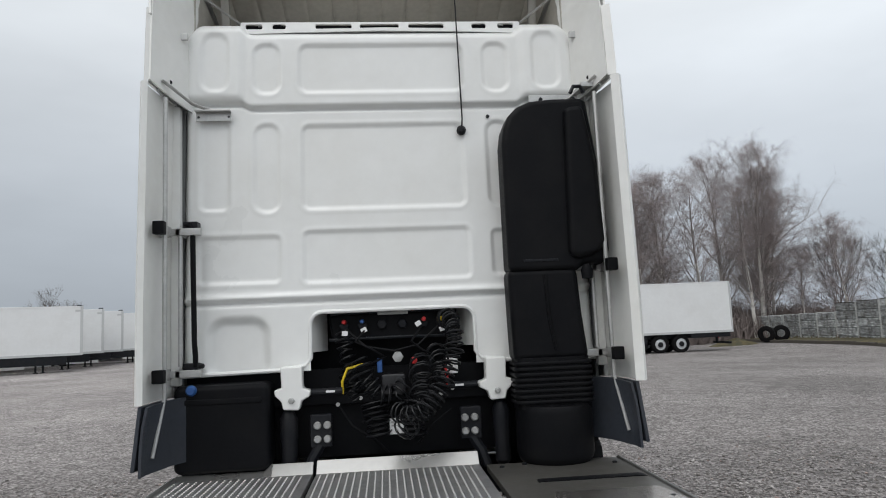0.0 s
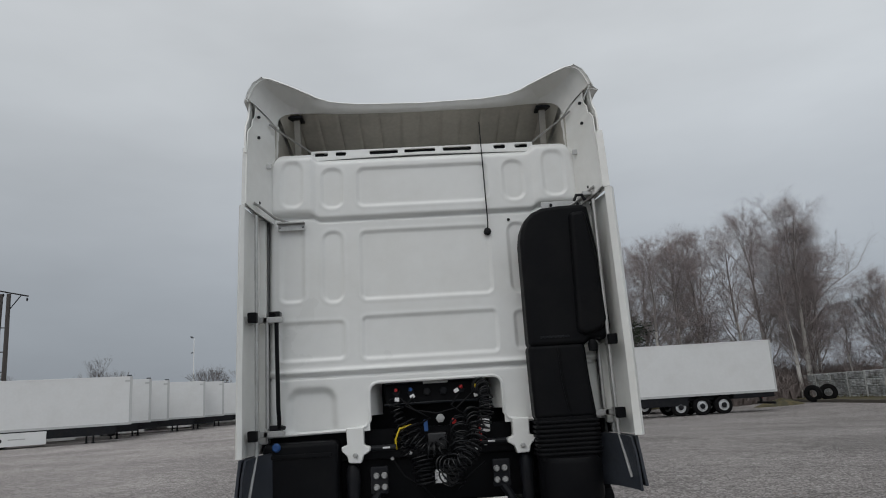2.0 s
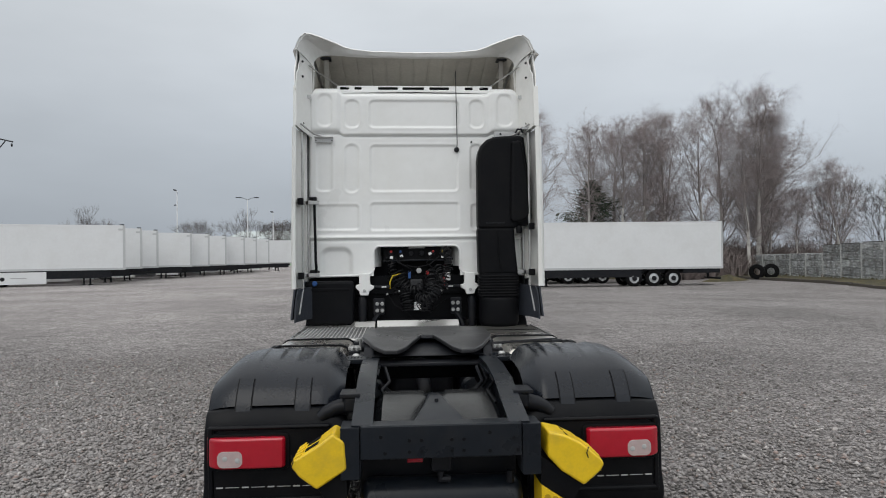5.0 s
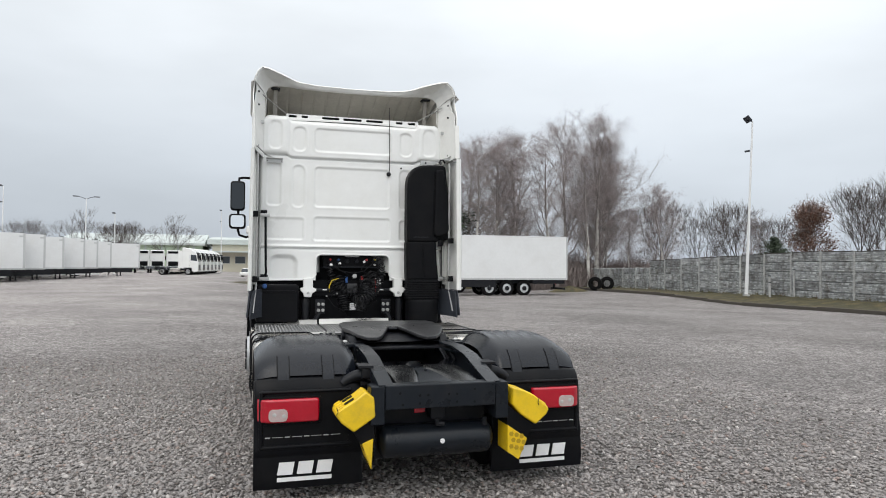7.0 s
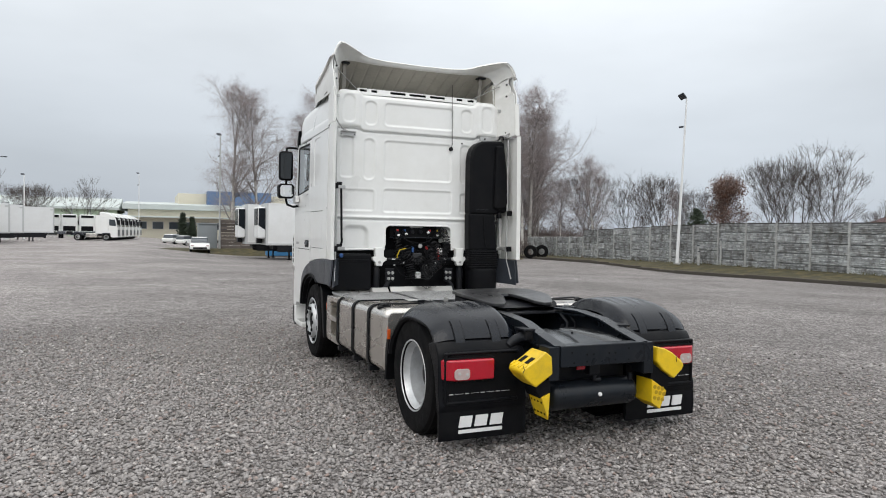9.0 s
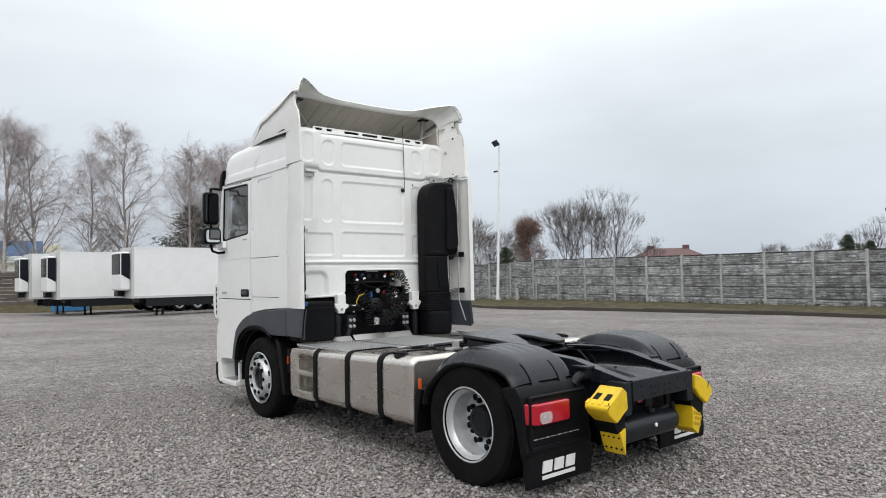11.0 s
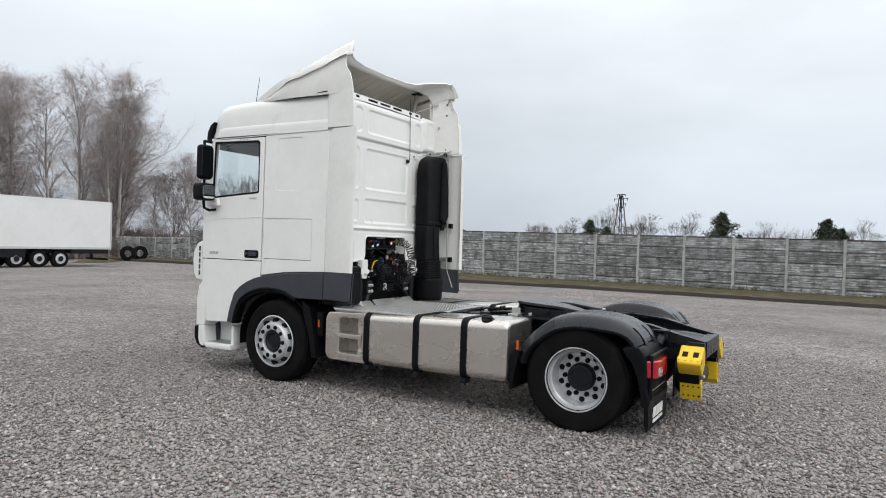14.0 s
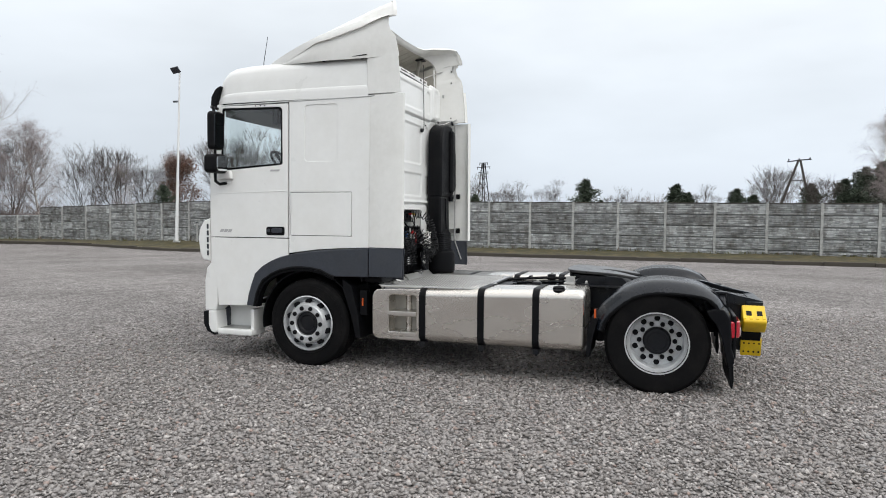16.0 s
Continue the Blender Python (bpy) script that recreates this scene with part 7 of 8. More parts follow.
def house():
    h = thing("house", "house with a hipped red-brown tiled roof and two chimneys", "house", place(165, 101, 121))
    part("wall", box(-10, 10, -7, 7, 0, 5.9, 0.05), FACADE, h)
    rf = bmesh.new()
    v = [rf.verts.new(p) for p in ((-11.5, -8.5, 5.7), (11.5, -8.5, 5.7), (11.5, 8.5, 5.7), (-11.5, 8.5, 5.7), (-4.6, 0, 9.1), (4.6, 0, 9.1))]
    for f in ((0, 1, 5, 4), (1, 2, 5), (2, 3, 4, 5), (3, 0, 4), (3, 2, 1, 0)):
        rf.faces.new([v[i] for i in f])
    r = part("roof", rf, TILE, h, smooth=0)
    for x in (-4.6, 4.8):
        part("chimney", box(x - 0.9, x + 0.9, -0.6, 0.6, 8.0, 9.9, 0.03), BRICKC, r)
    for k in range(3):
        w = part("window", box(-7 + 5.5 * k, -5 + 5.5 * k, -7.06, -6.98, 2.2, 4.2, 0.02), LABELW, h)
        part("pane", box(-6.9 + 5.5 * k, -5.1 + 5.5 * k, -7.09, -7.05, 2.3, 4.1, 0.01), WINDOWD, w)


house()


# ---- concrete fence with verge and kerb ----
def fence_x(y):
    return 30.0 + 0.062 * (y - 8.0)


BAY = 2.42
ROW = 0.585
fence = tagged(new("fence"), "weathered grey concrete panel fence with posts, five panels high", "fence", kind="structure")


def fence_meshes():
    """One panel with its blocky relief, one post; local x along the thickness, y along the fence."""
    rnd = random.Random(5)
    panels = []
    half = BAY / 2 - 0.05

    def block(vs, fs, x0, x1, y0, y1, z0, z1, slant=0.0):
        i = len(vs)
        c = 0.009
        z0, z1 = z0 * ROW / 0.5, z1 * ROW / 0.5
        vs += [(x1, y0, z0), (x1, y1, z0), (x1, y1, z1), (x1, y0, z1), (x0 + slant, y0 + c, z0 + c), (x0, y1 - c, z0 + c), (x0 - slant, y1 - c, z1 - c), (x0, y0 + c, z1 - c)]
        fs += [(i + 4, i + 7, i + 6, i + 5), (i, i + 4, i + 5, i + 1), (i + 1, i + 5, i + 6, i + 2), (i + 2, i + 6, i + 7, i + 3), (i + 3, i + 7, i + 4, i), (i, i + 1, i + 2, i + 3)]
    for v in range(5):
        vs, fs = [], []
        block(vs, fs, 0.040, 0.060, -half, half, 0.0, 0.5)
        block(vs, fs, -0.012, 0.042, -half, half, 0.022, 0.478)
        for course in range(5):
            z0 = 0.028 + 0.0895 * course
            y = -half + 0.01
            while y < half - 0.02:
                ln = min(rnd.uniform(0.10, 0.34), half - 0.01 - y)
                if half - 0.01 - y - ln < 0.07:
                    ln = half - 0.01 - y
                lift = rnd.uniform(-0.006, 0.006)
                block(vs, fs, -0.030 - rnd.uniform(0.0, 0.034), -0.010, y + 0.001, y + ln - 0.001, z0 + 0.006 + lift, z0 + 0.082 + lift - rnd.uniform(0, 0.014), rnd.uniform(-0.016, 0.016))
                y += ln
        me = bpy.data.meshes.new("concrete_panel")
        me.from_pydata(vs, [], fs)
        me.update()
        me.materials.append(CONCRETE)
        panels.append(me)
    bm = box(-0.085, 0.075, -0.065, 0.065, -0.3, 5 * ROW + 0.03, 0.012)
    me = bpy.data.meshes.new("post")
    bm.to_mesh(me)
    bm.free()
    me.materials.append(POSTC)
    bm = box(-0.05, 0.075, 0.075 - BAY / 2, BAY / 2 - 0.075, -0.012, 0.03, 0.008)
    cope = bpy.data.meshes.new("coping")
    bm.to_mesh(cope)
    bm.free()
    cope.materials.append(KERB)
    return panels, me, cope


def verge_z(y):
    return -0.10 - 0.16 * smooth(28.0, 46.0, y) - 0.011 * max(0.0, y - 46.0)


# verge: a strip of soil and winter grass between yard and fence, with a kerb
def verge():
    ys = [-62 + 2.0 * i for i in range(64)]
    rnd = random.Random(9)
    verts, faces = [], []
    n = 6
    for y in ys:
        fx = fence_x(y)
        for k in range(n):
            t = k / (n - 1)
            foot = ground_z(fx - 3.3, y) + 0.15
            verts.append((fx - 3.25 + 4.0 * t, y, foot + (verge_z(y) + 0.04 - foot) * smooth(0.0, 0.75, t) + rnd.uniform(-0.02, 0.02)))
    for j in range(len(ys) - 1):
        for k in range(n - 1):
            faces.append((j * n + k, j * n + k + 1, (j + 1) * n + k + 1, (j + 1) * n + k))
    v = raw("verge", verts, faces, SOIL, smooth=True)
    tagged(v, "mossy earth strip with dead grass along the fence", "verge", kind="structure")
    kb = bmesh.new()
    for y in range(-62, 64, 2):
        x0, x1 = fence_x(y) - 3.3, fence_x(y + 2) - 3.3
        z = ground_z(x0, y)
        box(min(x0, x1) - 0.07, max(x0, x1) + 0.07, y + 0.003, y + 1.997, z - 0.1, z + 0.16 + 0.014 * ((y * 7 // 2) % 3), 0.02, bm=kb)
    k = part("kerb", kb, KERB)
    tagged(k, "low dirty concrete kerb between yard and verge", "kerb", kind="structure")
    # grass tufts
    for name, seed, cnt, low, high, bare, mat, label in (("grass_tufts", 11, 36000, 0.05, 0.20, -1.6, GRASSM, "yellowish winter grass tufts along the fence foot"), ("dead_stalks", 12, 9000, 0.08, 0.34, 1.1, SCRUBM, "rusty brown dead stalks along the fence foot")):
        rng = np.random.default_rng(seed)
        gy = rng.uniform(-45, 60, cnt)
        gx = 30.0 + 0.062 * (gy - 8) - 0.06 + 3.4 * rng.uniform(0, 1, cnt) ** 1.15
        dense = np.sin(gy * 0.9 + seed) + np.sin(gy * 2.3 + 1) + rng.uniform(-1.5, 1.5, cnt)
        ok = dense > bare
        gx, gy = gx[ok], gy[ok]
        h = rng.uniform(low, high, len(gx)) * (0.6 + 0.5 * (rng.uniform(0, 1, len(gx)) > 0.6))
        verts, faces = [], []
        for x, y, hh in zip(gx, gy, h):
            foot = ground_z(fence_x(y) - 3.3, y) + 0.15
            z = foot + (verge_z(y) + 0.04 - foot) * smooth(0.0, 0.75, (x - fence_x(y) + 3.25) / 4.0) if x > fence_x(y) - 3.3 else ground_z(x, y) + 0.02
            for b in range(5):
                a = rng.uniform(0, 6.28)
                dx, dy = 0.06 * math.cos(a), 0.06 * math.sin(a)
                lx, ly = rng.uniform(-0.14, 0.14), rng.uniform(-0.14, 0.14)
                i = len(verts)
                verts += [(x + dx - dy * 0.4, y + dy + dx * 0.4, z - 0.05), (x + dx + dy * 0.4, y + dy - dx * 0.4, z - 0.05), (x + dx + lx, y + dy + ly, z + hh)]
                faces.append((i, i + 1, i + 2))
        tagged(raw(name, verts, faces, mat), label, "grass", kind="stuff")


verge()


# ---- light poles, power poles ----
def light_pole(x, y, h, face, label="tall white light pole with a floodlight on top", flood=1.0, twin=False, paint=None):
    p = thing("light_pole", label, "light pole", place(x, y, face), group="light poles")
    part("pole", tube([(0, 0, 0), (0, 0, h * 0.3), (0, 0, h)], 0.12, 10, taper=0.055), paint or LAMPW, p)
    part("foot", box(-0.18, 0.18, -0.18, 0.18, 0, 0.12, 0.02), POSTC, p)
    if twin:
        for sx in (-1, 1):
            arm = part("arm", tube([(0, 0, h - 0.1), (sx * 0.5, 0, h + 0.15), (sx * 1.0, 0, h + 0.25)], 0.04, 6), GREY, p)
            part("lamp_head", box(min(sx * 0.9, sx * 1.6), max(sx * 0.9, sx * 1.6), -0.15, 0.15, h + 0.2, h + 0.32, 0.03), GREY, arm)
        return p
    bm = box(-0.42 * flood, 0.42 * flood, -0.05, 0.06, -0.22 * flood, 0.22 * flood, 0.04)
    bmesh.ops.transform(bm, matrix=pose(0, -0.32, h + 0.12, 40, 0, 0), verts=bm.verts[:])
    part("floodlight", bm, GREY, p)
    part("arm", tube([(0, 0, h), (0, -0.3, h + 0.05)], 0.035, 6), GREY, p)
    bm = box(-0.07, 0.07, -0.30, 0.0, -0.06, 0.06, 0.02)
    bmesh.ops.transform(bm, matrix=pose(0, -0.12, h * 0.83, 12, 0, 0), verts=bm.verts[:])
    part("small_box", bm, GREY, p)
    return p


leaning = light_pole(29.75, 31.85, 11.35, 250)
leaning.matrix_world = pose(29.75, 31.85, verge_z(31.85), 0, 2.6, 0) @ pose(0, 0, 0, 0, 0, 250)
light_pole(2.9, 66.5, 11.8, 200, "tall grey light pole with a small floodlight", 0.6, paint=STEEL)
light_pole(-28.7, 86.5, 10.6, 250, "tall light pole with a small floodlight", 0.6)
light_pole(-21.6, 95.1, 10.2, 10, "tall light pole with two lamp arms", 1.0, True)
light_pole(-18.9, 100.0, 8.6, 220, "tall light pole with a small floodlight", 0.55)
light_pole(-5.5, 128.0, 11.5, 220, "tall light pole with a small floodlight", 0.6)
for dx, dy, hgt in ((0.9, -0.6, 1.3), (1.3, -2.2, 1.7), (0.3, -1.3, 0.9)):
    b = thing("meter_post", "short dark utility post near the fence", "post", pose(29.9 + dx, 31.6 + dy, verge_z(31.6 + dy) - 0.01), group="utility posts")
    part("post", box(-0.045, 0.045, -0.045, 0.045, 0, hgt, 0.01), POSTC, b)
    part("cap", box(-0.06, 0.06, -0.06, 0.06, hgt, hgt + 0.05, 0.01), GREY, b)


def wood_pole(x, y, h):
    p = thing("power_pole", "twin weathered power pole with angled steel cross arms", "power pole", place(x, y, 8))
    for k, dx in enumerate((-0.32, 0.32)):
        part("pole", tube([(dx * 1.5, 0, 0), (dx, 0, h)], 0.23, 8, taper=0.19), WOODP, p)
    part("cross_arm", tube([(-2.3, 0, h + 0.75), (0, 0, h + 0.2), (2.0, 0, h - 0.25)], 0.07, 6), BLACKM, p)
    part("brace", tube([(-1.6, 0, h + 0.5), (-0.4, 0, h - 1.3)], 0.05, 5), BLACKM, p)
    part("brace", tube([(1.4, 0, h - 0.1), (0.4, 0, h - 1.5)], 0.05, 5), BLACKM, p)
    for z in (h - 3.0, h - 5.2, h - 7.0):
        part("arm", tube([(-1.8, 0, z), (0.5, 0, z - 0.15)], 0.05, 5), BLACKM, p)
    for k in range(3):
        part("insulator", lathe([(0.06, -0.3), (0.1, -0.15), (0.06, 0.0)], (-2.2 + 2.05 * k, 0, h + 0.5 - 0.45 * k), "z", 8), BLACKM, p)
        part("dropper", tube([(-2.0 + 0.7 * k, 0, h - 1.0), (-1.9 + 0.6 * k, 0, h - 3.0), (-1.7 + 0.3 * k, 0, h - 5.2), (-0.8 + 0.1 * k, 0, h - 8)], 0.03, 4), BLACKM, p)


wood_pole(-38.2, 62.5, 13.2)


def pylon(x, y, h, turn):
    p = thing("power_pylon", "distant lattice power pylon with cross arms", "pylon", place(x, y, turn), group="pylons")
    for sx in (-1, 1):
        for sy in (-1, 1):
            part("leg", tube([(sx * 1.5, sy * 1.5, 0), (sx * 0.25, sy * 0.25, h)], 0.11, 4), BLACKM, p)
        for k in range(7):
            z0, z1 = h * k / 7, h * (k + 1) / 7
            w0, w1 = 1.5 - 1.25 * k / 7, 1.5 - 1.25 * (k + 1) / 7
            part("brace", tube([(-w0 * sx, sx * w0, z0), (w1 * sx, sx * w1, z1)], 0.06, 4), BLACKM, p)
            part("brace", tube([(sx * w0, -w0, z0), (sx * w1, w1, z1)], 0.06, 4), BLACKM, p)
    for z, w in ((h, 1.2), (h - 1.0, 1.9), (h - 2.2, 1.4)):
        part("cross_arm", box(-w, w, -0.10, 0.10, z - 0.07, z + 0.07, 0), BLACKM, p)
        for sx in (-1, 1):
            part("insulator", lathe([(0.05, -0.5), (0.09, -0.3), (0.05, 0.0)], (sx * (w - 0.1), 0, z - 0.05), "z", 6), BLACKM, p)


def stayed_pole(x, y, h, turn):
    """A wooden power pole with two raking legs and a slanted cross arm."""
    p = thing("power_pole", "distant raking two-legged wooden power pole behind the fence", "power pole", place(x, y, turn))
    for foot in (-4.1, 2.6):
        part("pole", tube([(foot, 0, 0), (foot * 0.04, 0, h)], 0.24, 8, taper=0.17), WOODP, p)
    part("tie_beam", tube([(-1.2, 0, h * 0.72), (0.8, 0, h * 0.72)], 0.08, 6), WOODP, p)
    part("cross_arm", tube([(-1.8, 0, h - 0.25), (0, 0, h + 0.02), (1.7, 0, h + 0.12)], 0.10, 6), BLACKM, p)
    for k, dx in enumerate((-1.6, -0.1, 1.5)):
        part("insulator", lathe([(0.05, 0.0), (0.11, 0.12), (0.07, 0.32)], (dx, 0, h - 0.1 + 0.1 * k), "z", 8), BLACKM, p)


pylon(151, 42.0, 15.0, 70)
stayed_pole(110, -19.3, 11.2, -80)


def board_fence():
    """Dark weathered boards on a low grassy bank behind the trailers."""
    bank = raw("grass_bank", [(x, y, z) for x in (-9.0, -4.0, 0.0, 4.0, 9.0, 15.0, 22.0) for y, z in ((63.2, ground_z(x, 63.2) - 0.05), (64.2, ground_z(x, 64.2) * 0.5 - 0.16), (66.0, -0.12), (72.0, -0.20), (74.0, ground_z(x, 74.0) - 0.1))],
               [(i * 5 + k, i * 5 + 5 + k, i * 5 + 6 + k, i * 5 + 1 + k) for i in range(6) for k in range(4)], SOIL)
    tagged(bank, "low bank of brown earth and winter grass", "bank", kind="structure")
    f = thing("board_fence", "dark weathered horizontal board fence behind the trailers", "fence", pose(0, 67.0, -0.16))
    for k in range(9):
        x = 3.0 + 2.0 * k
        part("post", box(x - 0.07, x + 0.07, 0.02, 0.14, 0, 2.95, 0.01), WOODP, f)
    for k in range(8):
        for j in range(9):
            part("board", box(3.0 + 2.0 * k + 0.01, 5.0 + 2.0 * k - 0.01, -0.025 - 0.006 * (j % 2), 0.018, 0.06 + 0.318 * j, 0.06 + 0.318 * j + 0.285, 0.004, 1), BOARD, f)


board_fence()


# ---- tyres on the ground ----
for k, (x, y, a, tilt) in enumerate(((30.45, 50.6, -28, 0), (29.15, 50.4, -44, 5))):
    bm = lathe([(0.29, -0.18), (0.50, -0.21), (0.61, -0.16), (0.64, 0), (0.61, 0.16), (0.50, 0.21), (0.29, 0.18), (0.34, 0)], (0, 0, 0), "y", 32, closed=True)
    t = part("old_tyre", bm, RUBBER)
    t.matrix_world = pose(x, y, ground_z(x, y) + 0.63, tilt, 0, a)
    tagged(t, "old worn lorry tyre leaning near the fence", "tyre", group="old tyres")
heap = raw("earth_mound", [(math.cos(a) * r * 2.2, math.sin(a) * r * 1.3, 0.5 * (1 - r) ** 0.8 * (1 + 0.2 * math.sin(3 * a))) for r in (0.02, 0.3, 0.6, 1.0) for a in [2 * math.pi * k / 14 for k in range(14)]],
           [(i * 14 + k, i * 14 + (k + 1) % 14, (i + 1) * 14 + (k + 1) % 14, (i + 1) * 14 + k) for i in range(3) for k in range(14)] + [tuple(range(14))[::-1]], SOIL, smooth=True)
heap.matrix_world = place(27.0, 51.0, 0, -0.02)
tagged(heap, "low mound of brown earth beside the tyres", "mound")


# ---- trees ----
def grow(seed, height, kind):
    """A bare tree: trunk, dark limbs, and a crown of many thin twigs. Returns verts and faces of the three."""
    rnd = random.Random(seed)
    trunk, limbs, twigs = ([], []), ([], []), ([], [])
    birch = kind == "birch"
    narrow = 0.62 if kind == "oval" else 1.0
    droop = 0.75 if birch else -0.10

    def noise(k, kz=1.0):
        return Vector((rnd.gauss(0, k), rnd.gauss(0, k), rnd.gauss(0, k * kz)))

    def stick(store, p, q, r0, r1, n):
        vs, fs = store
        d = (q - p).normalized()
        a = d.cross(Vector((0.3, 0.5, 0.8))).normalized()
        b = d.cross(a)
        i = len(vs)
        for c, r in ((p, r0), (q, r1)):
            for k in range(n):
                t = 2 * math.pi * k / n
                vs.append(tuple(c + r * (math.cos(t) * a + math.sin(t) * b)))
        for k in range(n):
            fs.append((i + k, i + (k + 1) % n, i + n + (k + 1) % n, i + n + k))

    def twig(p, d, length, r):
        """A thin whip in two lengths that bends under its weight, with three side shoots."""
        vs, fs = twigs
        a = noise(1.0, 0.4).normalized() * r
        m = p + d * length * 0.45
        e = m + (d * 0.8 + Vector((0, 0, -droop)) + noise(0.18)).normalized() * length * 0.55
        i = len(vs)
        vs += [tuple(p - a), tuple(p + a), tuple(m + a * 0.7), tuple(m - a * 0.7), tuple(e)]
        fs += [(i, i + 1, i + 2, i + 3), (i + 3, i + 2, i + 4)]
        for c in range(3):
            o = p.lerp(m, rnd.random()) if c == 0 else m.lerp(e, rnd.random() * 0.8)
            w = (d * 0.8 + noise(0.5) + Vector((0, 0, -droop * 0.8))).normalized() * length * rnd.uniform(0.28, 0.55)
            i = len(vs)
            vs += [tuple(o - a * 0.6), tuple(o + a * 0.6), tuple(o + w)]
            fs.append((i, i + 1, i + 2))

    def limb(p, d, length, r, level):
        """A birch limb: rises, then droops, with two side limbs a step and hanging whips."""
        steps = 5 if level == 1 else 4
        q, d = p, d.normalized()
        for s in range(steps):
            d = (d + noise(0.10) + Vector((0, 0, 0.05 if level == 1 else -0.13))).normalized()
            nq = q + d * length / steps
            stick(limbs, q, nq, r * (1 - 0.82 * s / steps), r * (1 - 0.82 * (s + 1) / steps), 5 if level == 1 else 3)
            if level == 1:
                for c in range(2):
                    side = noise(1.0, 0.5).normalized()
                    limb(q.lerp(nq, rnd.random()), d * 0.9 + side * 0.60, length * rnd.uniform(0.30, 0.52) * (1.25 - 0.5 * s / steps), r * 0.42 * (1 - 0.1 * s), 2)
            if level == 2 or s >= 2:
                for c in range(6 if level == 2 else 2):
                    side = noise(1.0, 0.6).normalized()
                    twig(q.lerp(nq, rnd.random()), (d * 0.9 + side * 0.6).normalized(), rnd.uniform(0.6, 1.5), 0.0044)
            q = nq

    trunk_r = height * (0.0125 if birch else 0.017)
    if birch:
        p, d, n, low = Vector((0, 0, -0.2)), Vector((rnd.gauss(0, 0.03), rnd.gauss(0, 0.03), 1)), 16, 0.20
        for s in range(n):
            d = (d + noise(0.045) + Vector((0, 0, 0.08))).normalized()
            q = p + d * height * 0.94 / n
            t = (s + 1) / n
            stick(trunk if t < 0.55 else limbs, p, q, trunk_r * (1 - 0.94 * s / n) + 0.008, trunk_r * (1 - 0.94 * t) + 0.008, 8)
            if t > low:
                u = (t - low) / (1 - low)
                for c in range(2):
                    a = rnd.uniform(0, 2 * math.pi)
                    reach = 0.31 * height * math.sin(math.pi * (0.26 + 0.66 * u)) ** 0.7 * rnd.uniform(0.65, 1.25)
                    limb(p.lerp(q, rnd.random()), Vector((math.cos(a), math.sin(a), (0.9 + 0.9 * u) * rnd.uniform(0.7, 1.35))), reach, trunk_r * (1.06 - t) * 0.40 + 0.010, 1)
            p = q
    else:
        # a short bole that forks again and again into a broad fan
        def fork(p, d, length, r, level):
            q = p
            for k in range(3):
                d = (d + noise(0.07, 0.6) + Vector((0, 0, 0.055))).normalized()
                nq = q + d * length / 3
                r1 = r * (1 - 0.09 * (k + 1))
                stick(trunk if level == 0 else limbs, q, nq, r * (1 - 0.09 * k), r1, 7 if level < 3 else 4)
                if level >= 3:
                    for c in range(2):
                        twig(q.lerp(nq, rnd.random()), (d * 0.8 + noise(0.55, 0.7)).normalized(), rnd.uniform(0.3, 0.9), 0.0078)
                elif level > 0 and k == 1:
                    fork(nq, (d * 0.6 + noise(0.6, 0.3)).normalized(), length * 0.62, r1 * 0.42, level + 2)
                q = nq
            if level >= 6:
                return
            count = 4 if level == 0 else 2 + (rnd.random() < 0.16)
            turn = rnd.uniform(0, 2 * math.pi)
            a = d.orthogonal().normalized()
            b = d.cross(a)
            for k in range(count):
                t = turn + 2 * math.pi * (k + rnd.uniform(-0.25, 0.25)) / count
                lean_out = narrow * rnd.uniform(0.24, 0.54) * (0.35 if k == 0 and level < 4 else 1.0)
                nd = d + (math.cos(t) * a + math.sin(t) * b) * lean_out
                fork(q, nd.normalized(), height * (0.205 if level == 0 else 0.0) + (length * rnd.uniform(0.74, 0.95) if level else 0.0), max(0.0115, r1 * (0.78 if k == 0 else 0.60)), level + 1)
        fork(Vector((0, 0, -0.2)), Vector((rnd.gauss(0, 0.04), rnd.gauss(0, 0.04), 1)).normalized(), height * 0.13, trunk_r, 0)
    return trunk, limbs, twigs


def noise_at(rnd, k):
    return Vector((rnd.gauss(0, k), rnd.gauss(0, k), rnd.gauss(0, k)))


def tree_kind(seed, height, kind, name, label, bark, twig_mat, leaves=None):
    trunk, limbs, twigs = grow(seed, height, kind)
    t = thing(name, label, "tree", group=name)
    raw("trunk", *trunk, bark, t, smooth=True)
    raw("branching", *limbs, LIMB if kind == "birch" else BARK, t, smooth=True)
    raw("crown", *twigs, twig_mat, t)
    if leaves:
        rnd = random.Random(seed)
        vs, fs = [], []
        pts = [p for p in limbs[0] + twigs[0][::3] if height * 0.16 < p[2] < height * 0.92]
        for k in range(leaves):
            c = Vector(pts[rnd.randrange(len(pts))]) + noise_at(rnd, 0.28)
            i = len(vs)
            a = Vector((rnd.gauss(0, 1), rnd.gauss(0, 1), rnd.gauss(0, 1))).normalized() * 0.075
            b = Vector((rnd.gauss(0, 1), rnd.gauss(0, 1), rnd.gauss(0, 1))).normalized() * 0.055
            vs += [tuple(c - a), tuple(c + b), tuple(c + a), tuple(c - b)]
            fs.append((i, i + 1, i + 2, i + 3))
        raw("leaves", vs, fs, DEADLEAF, t)
    return t


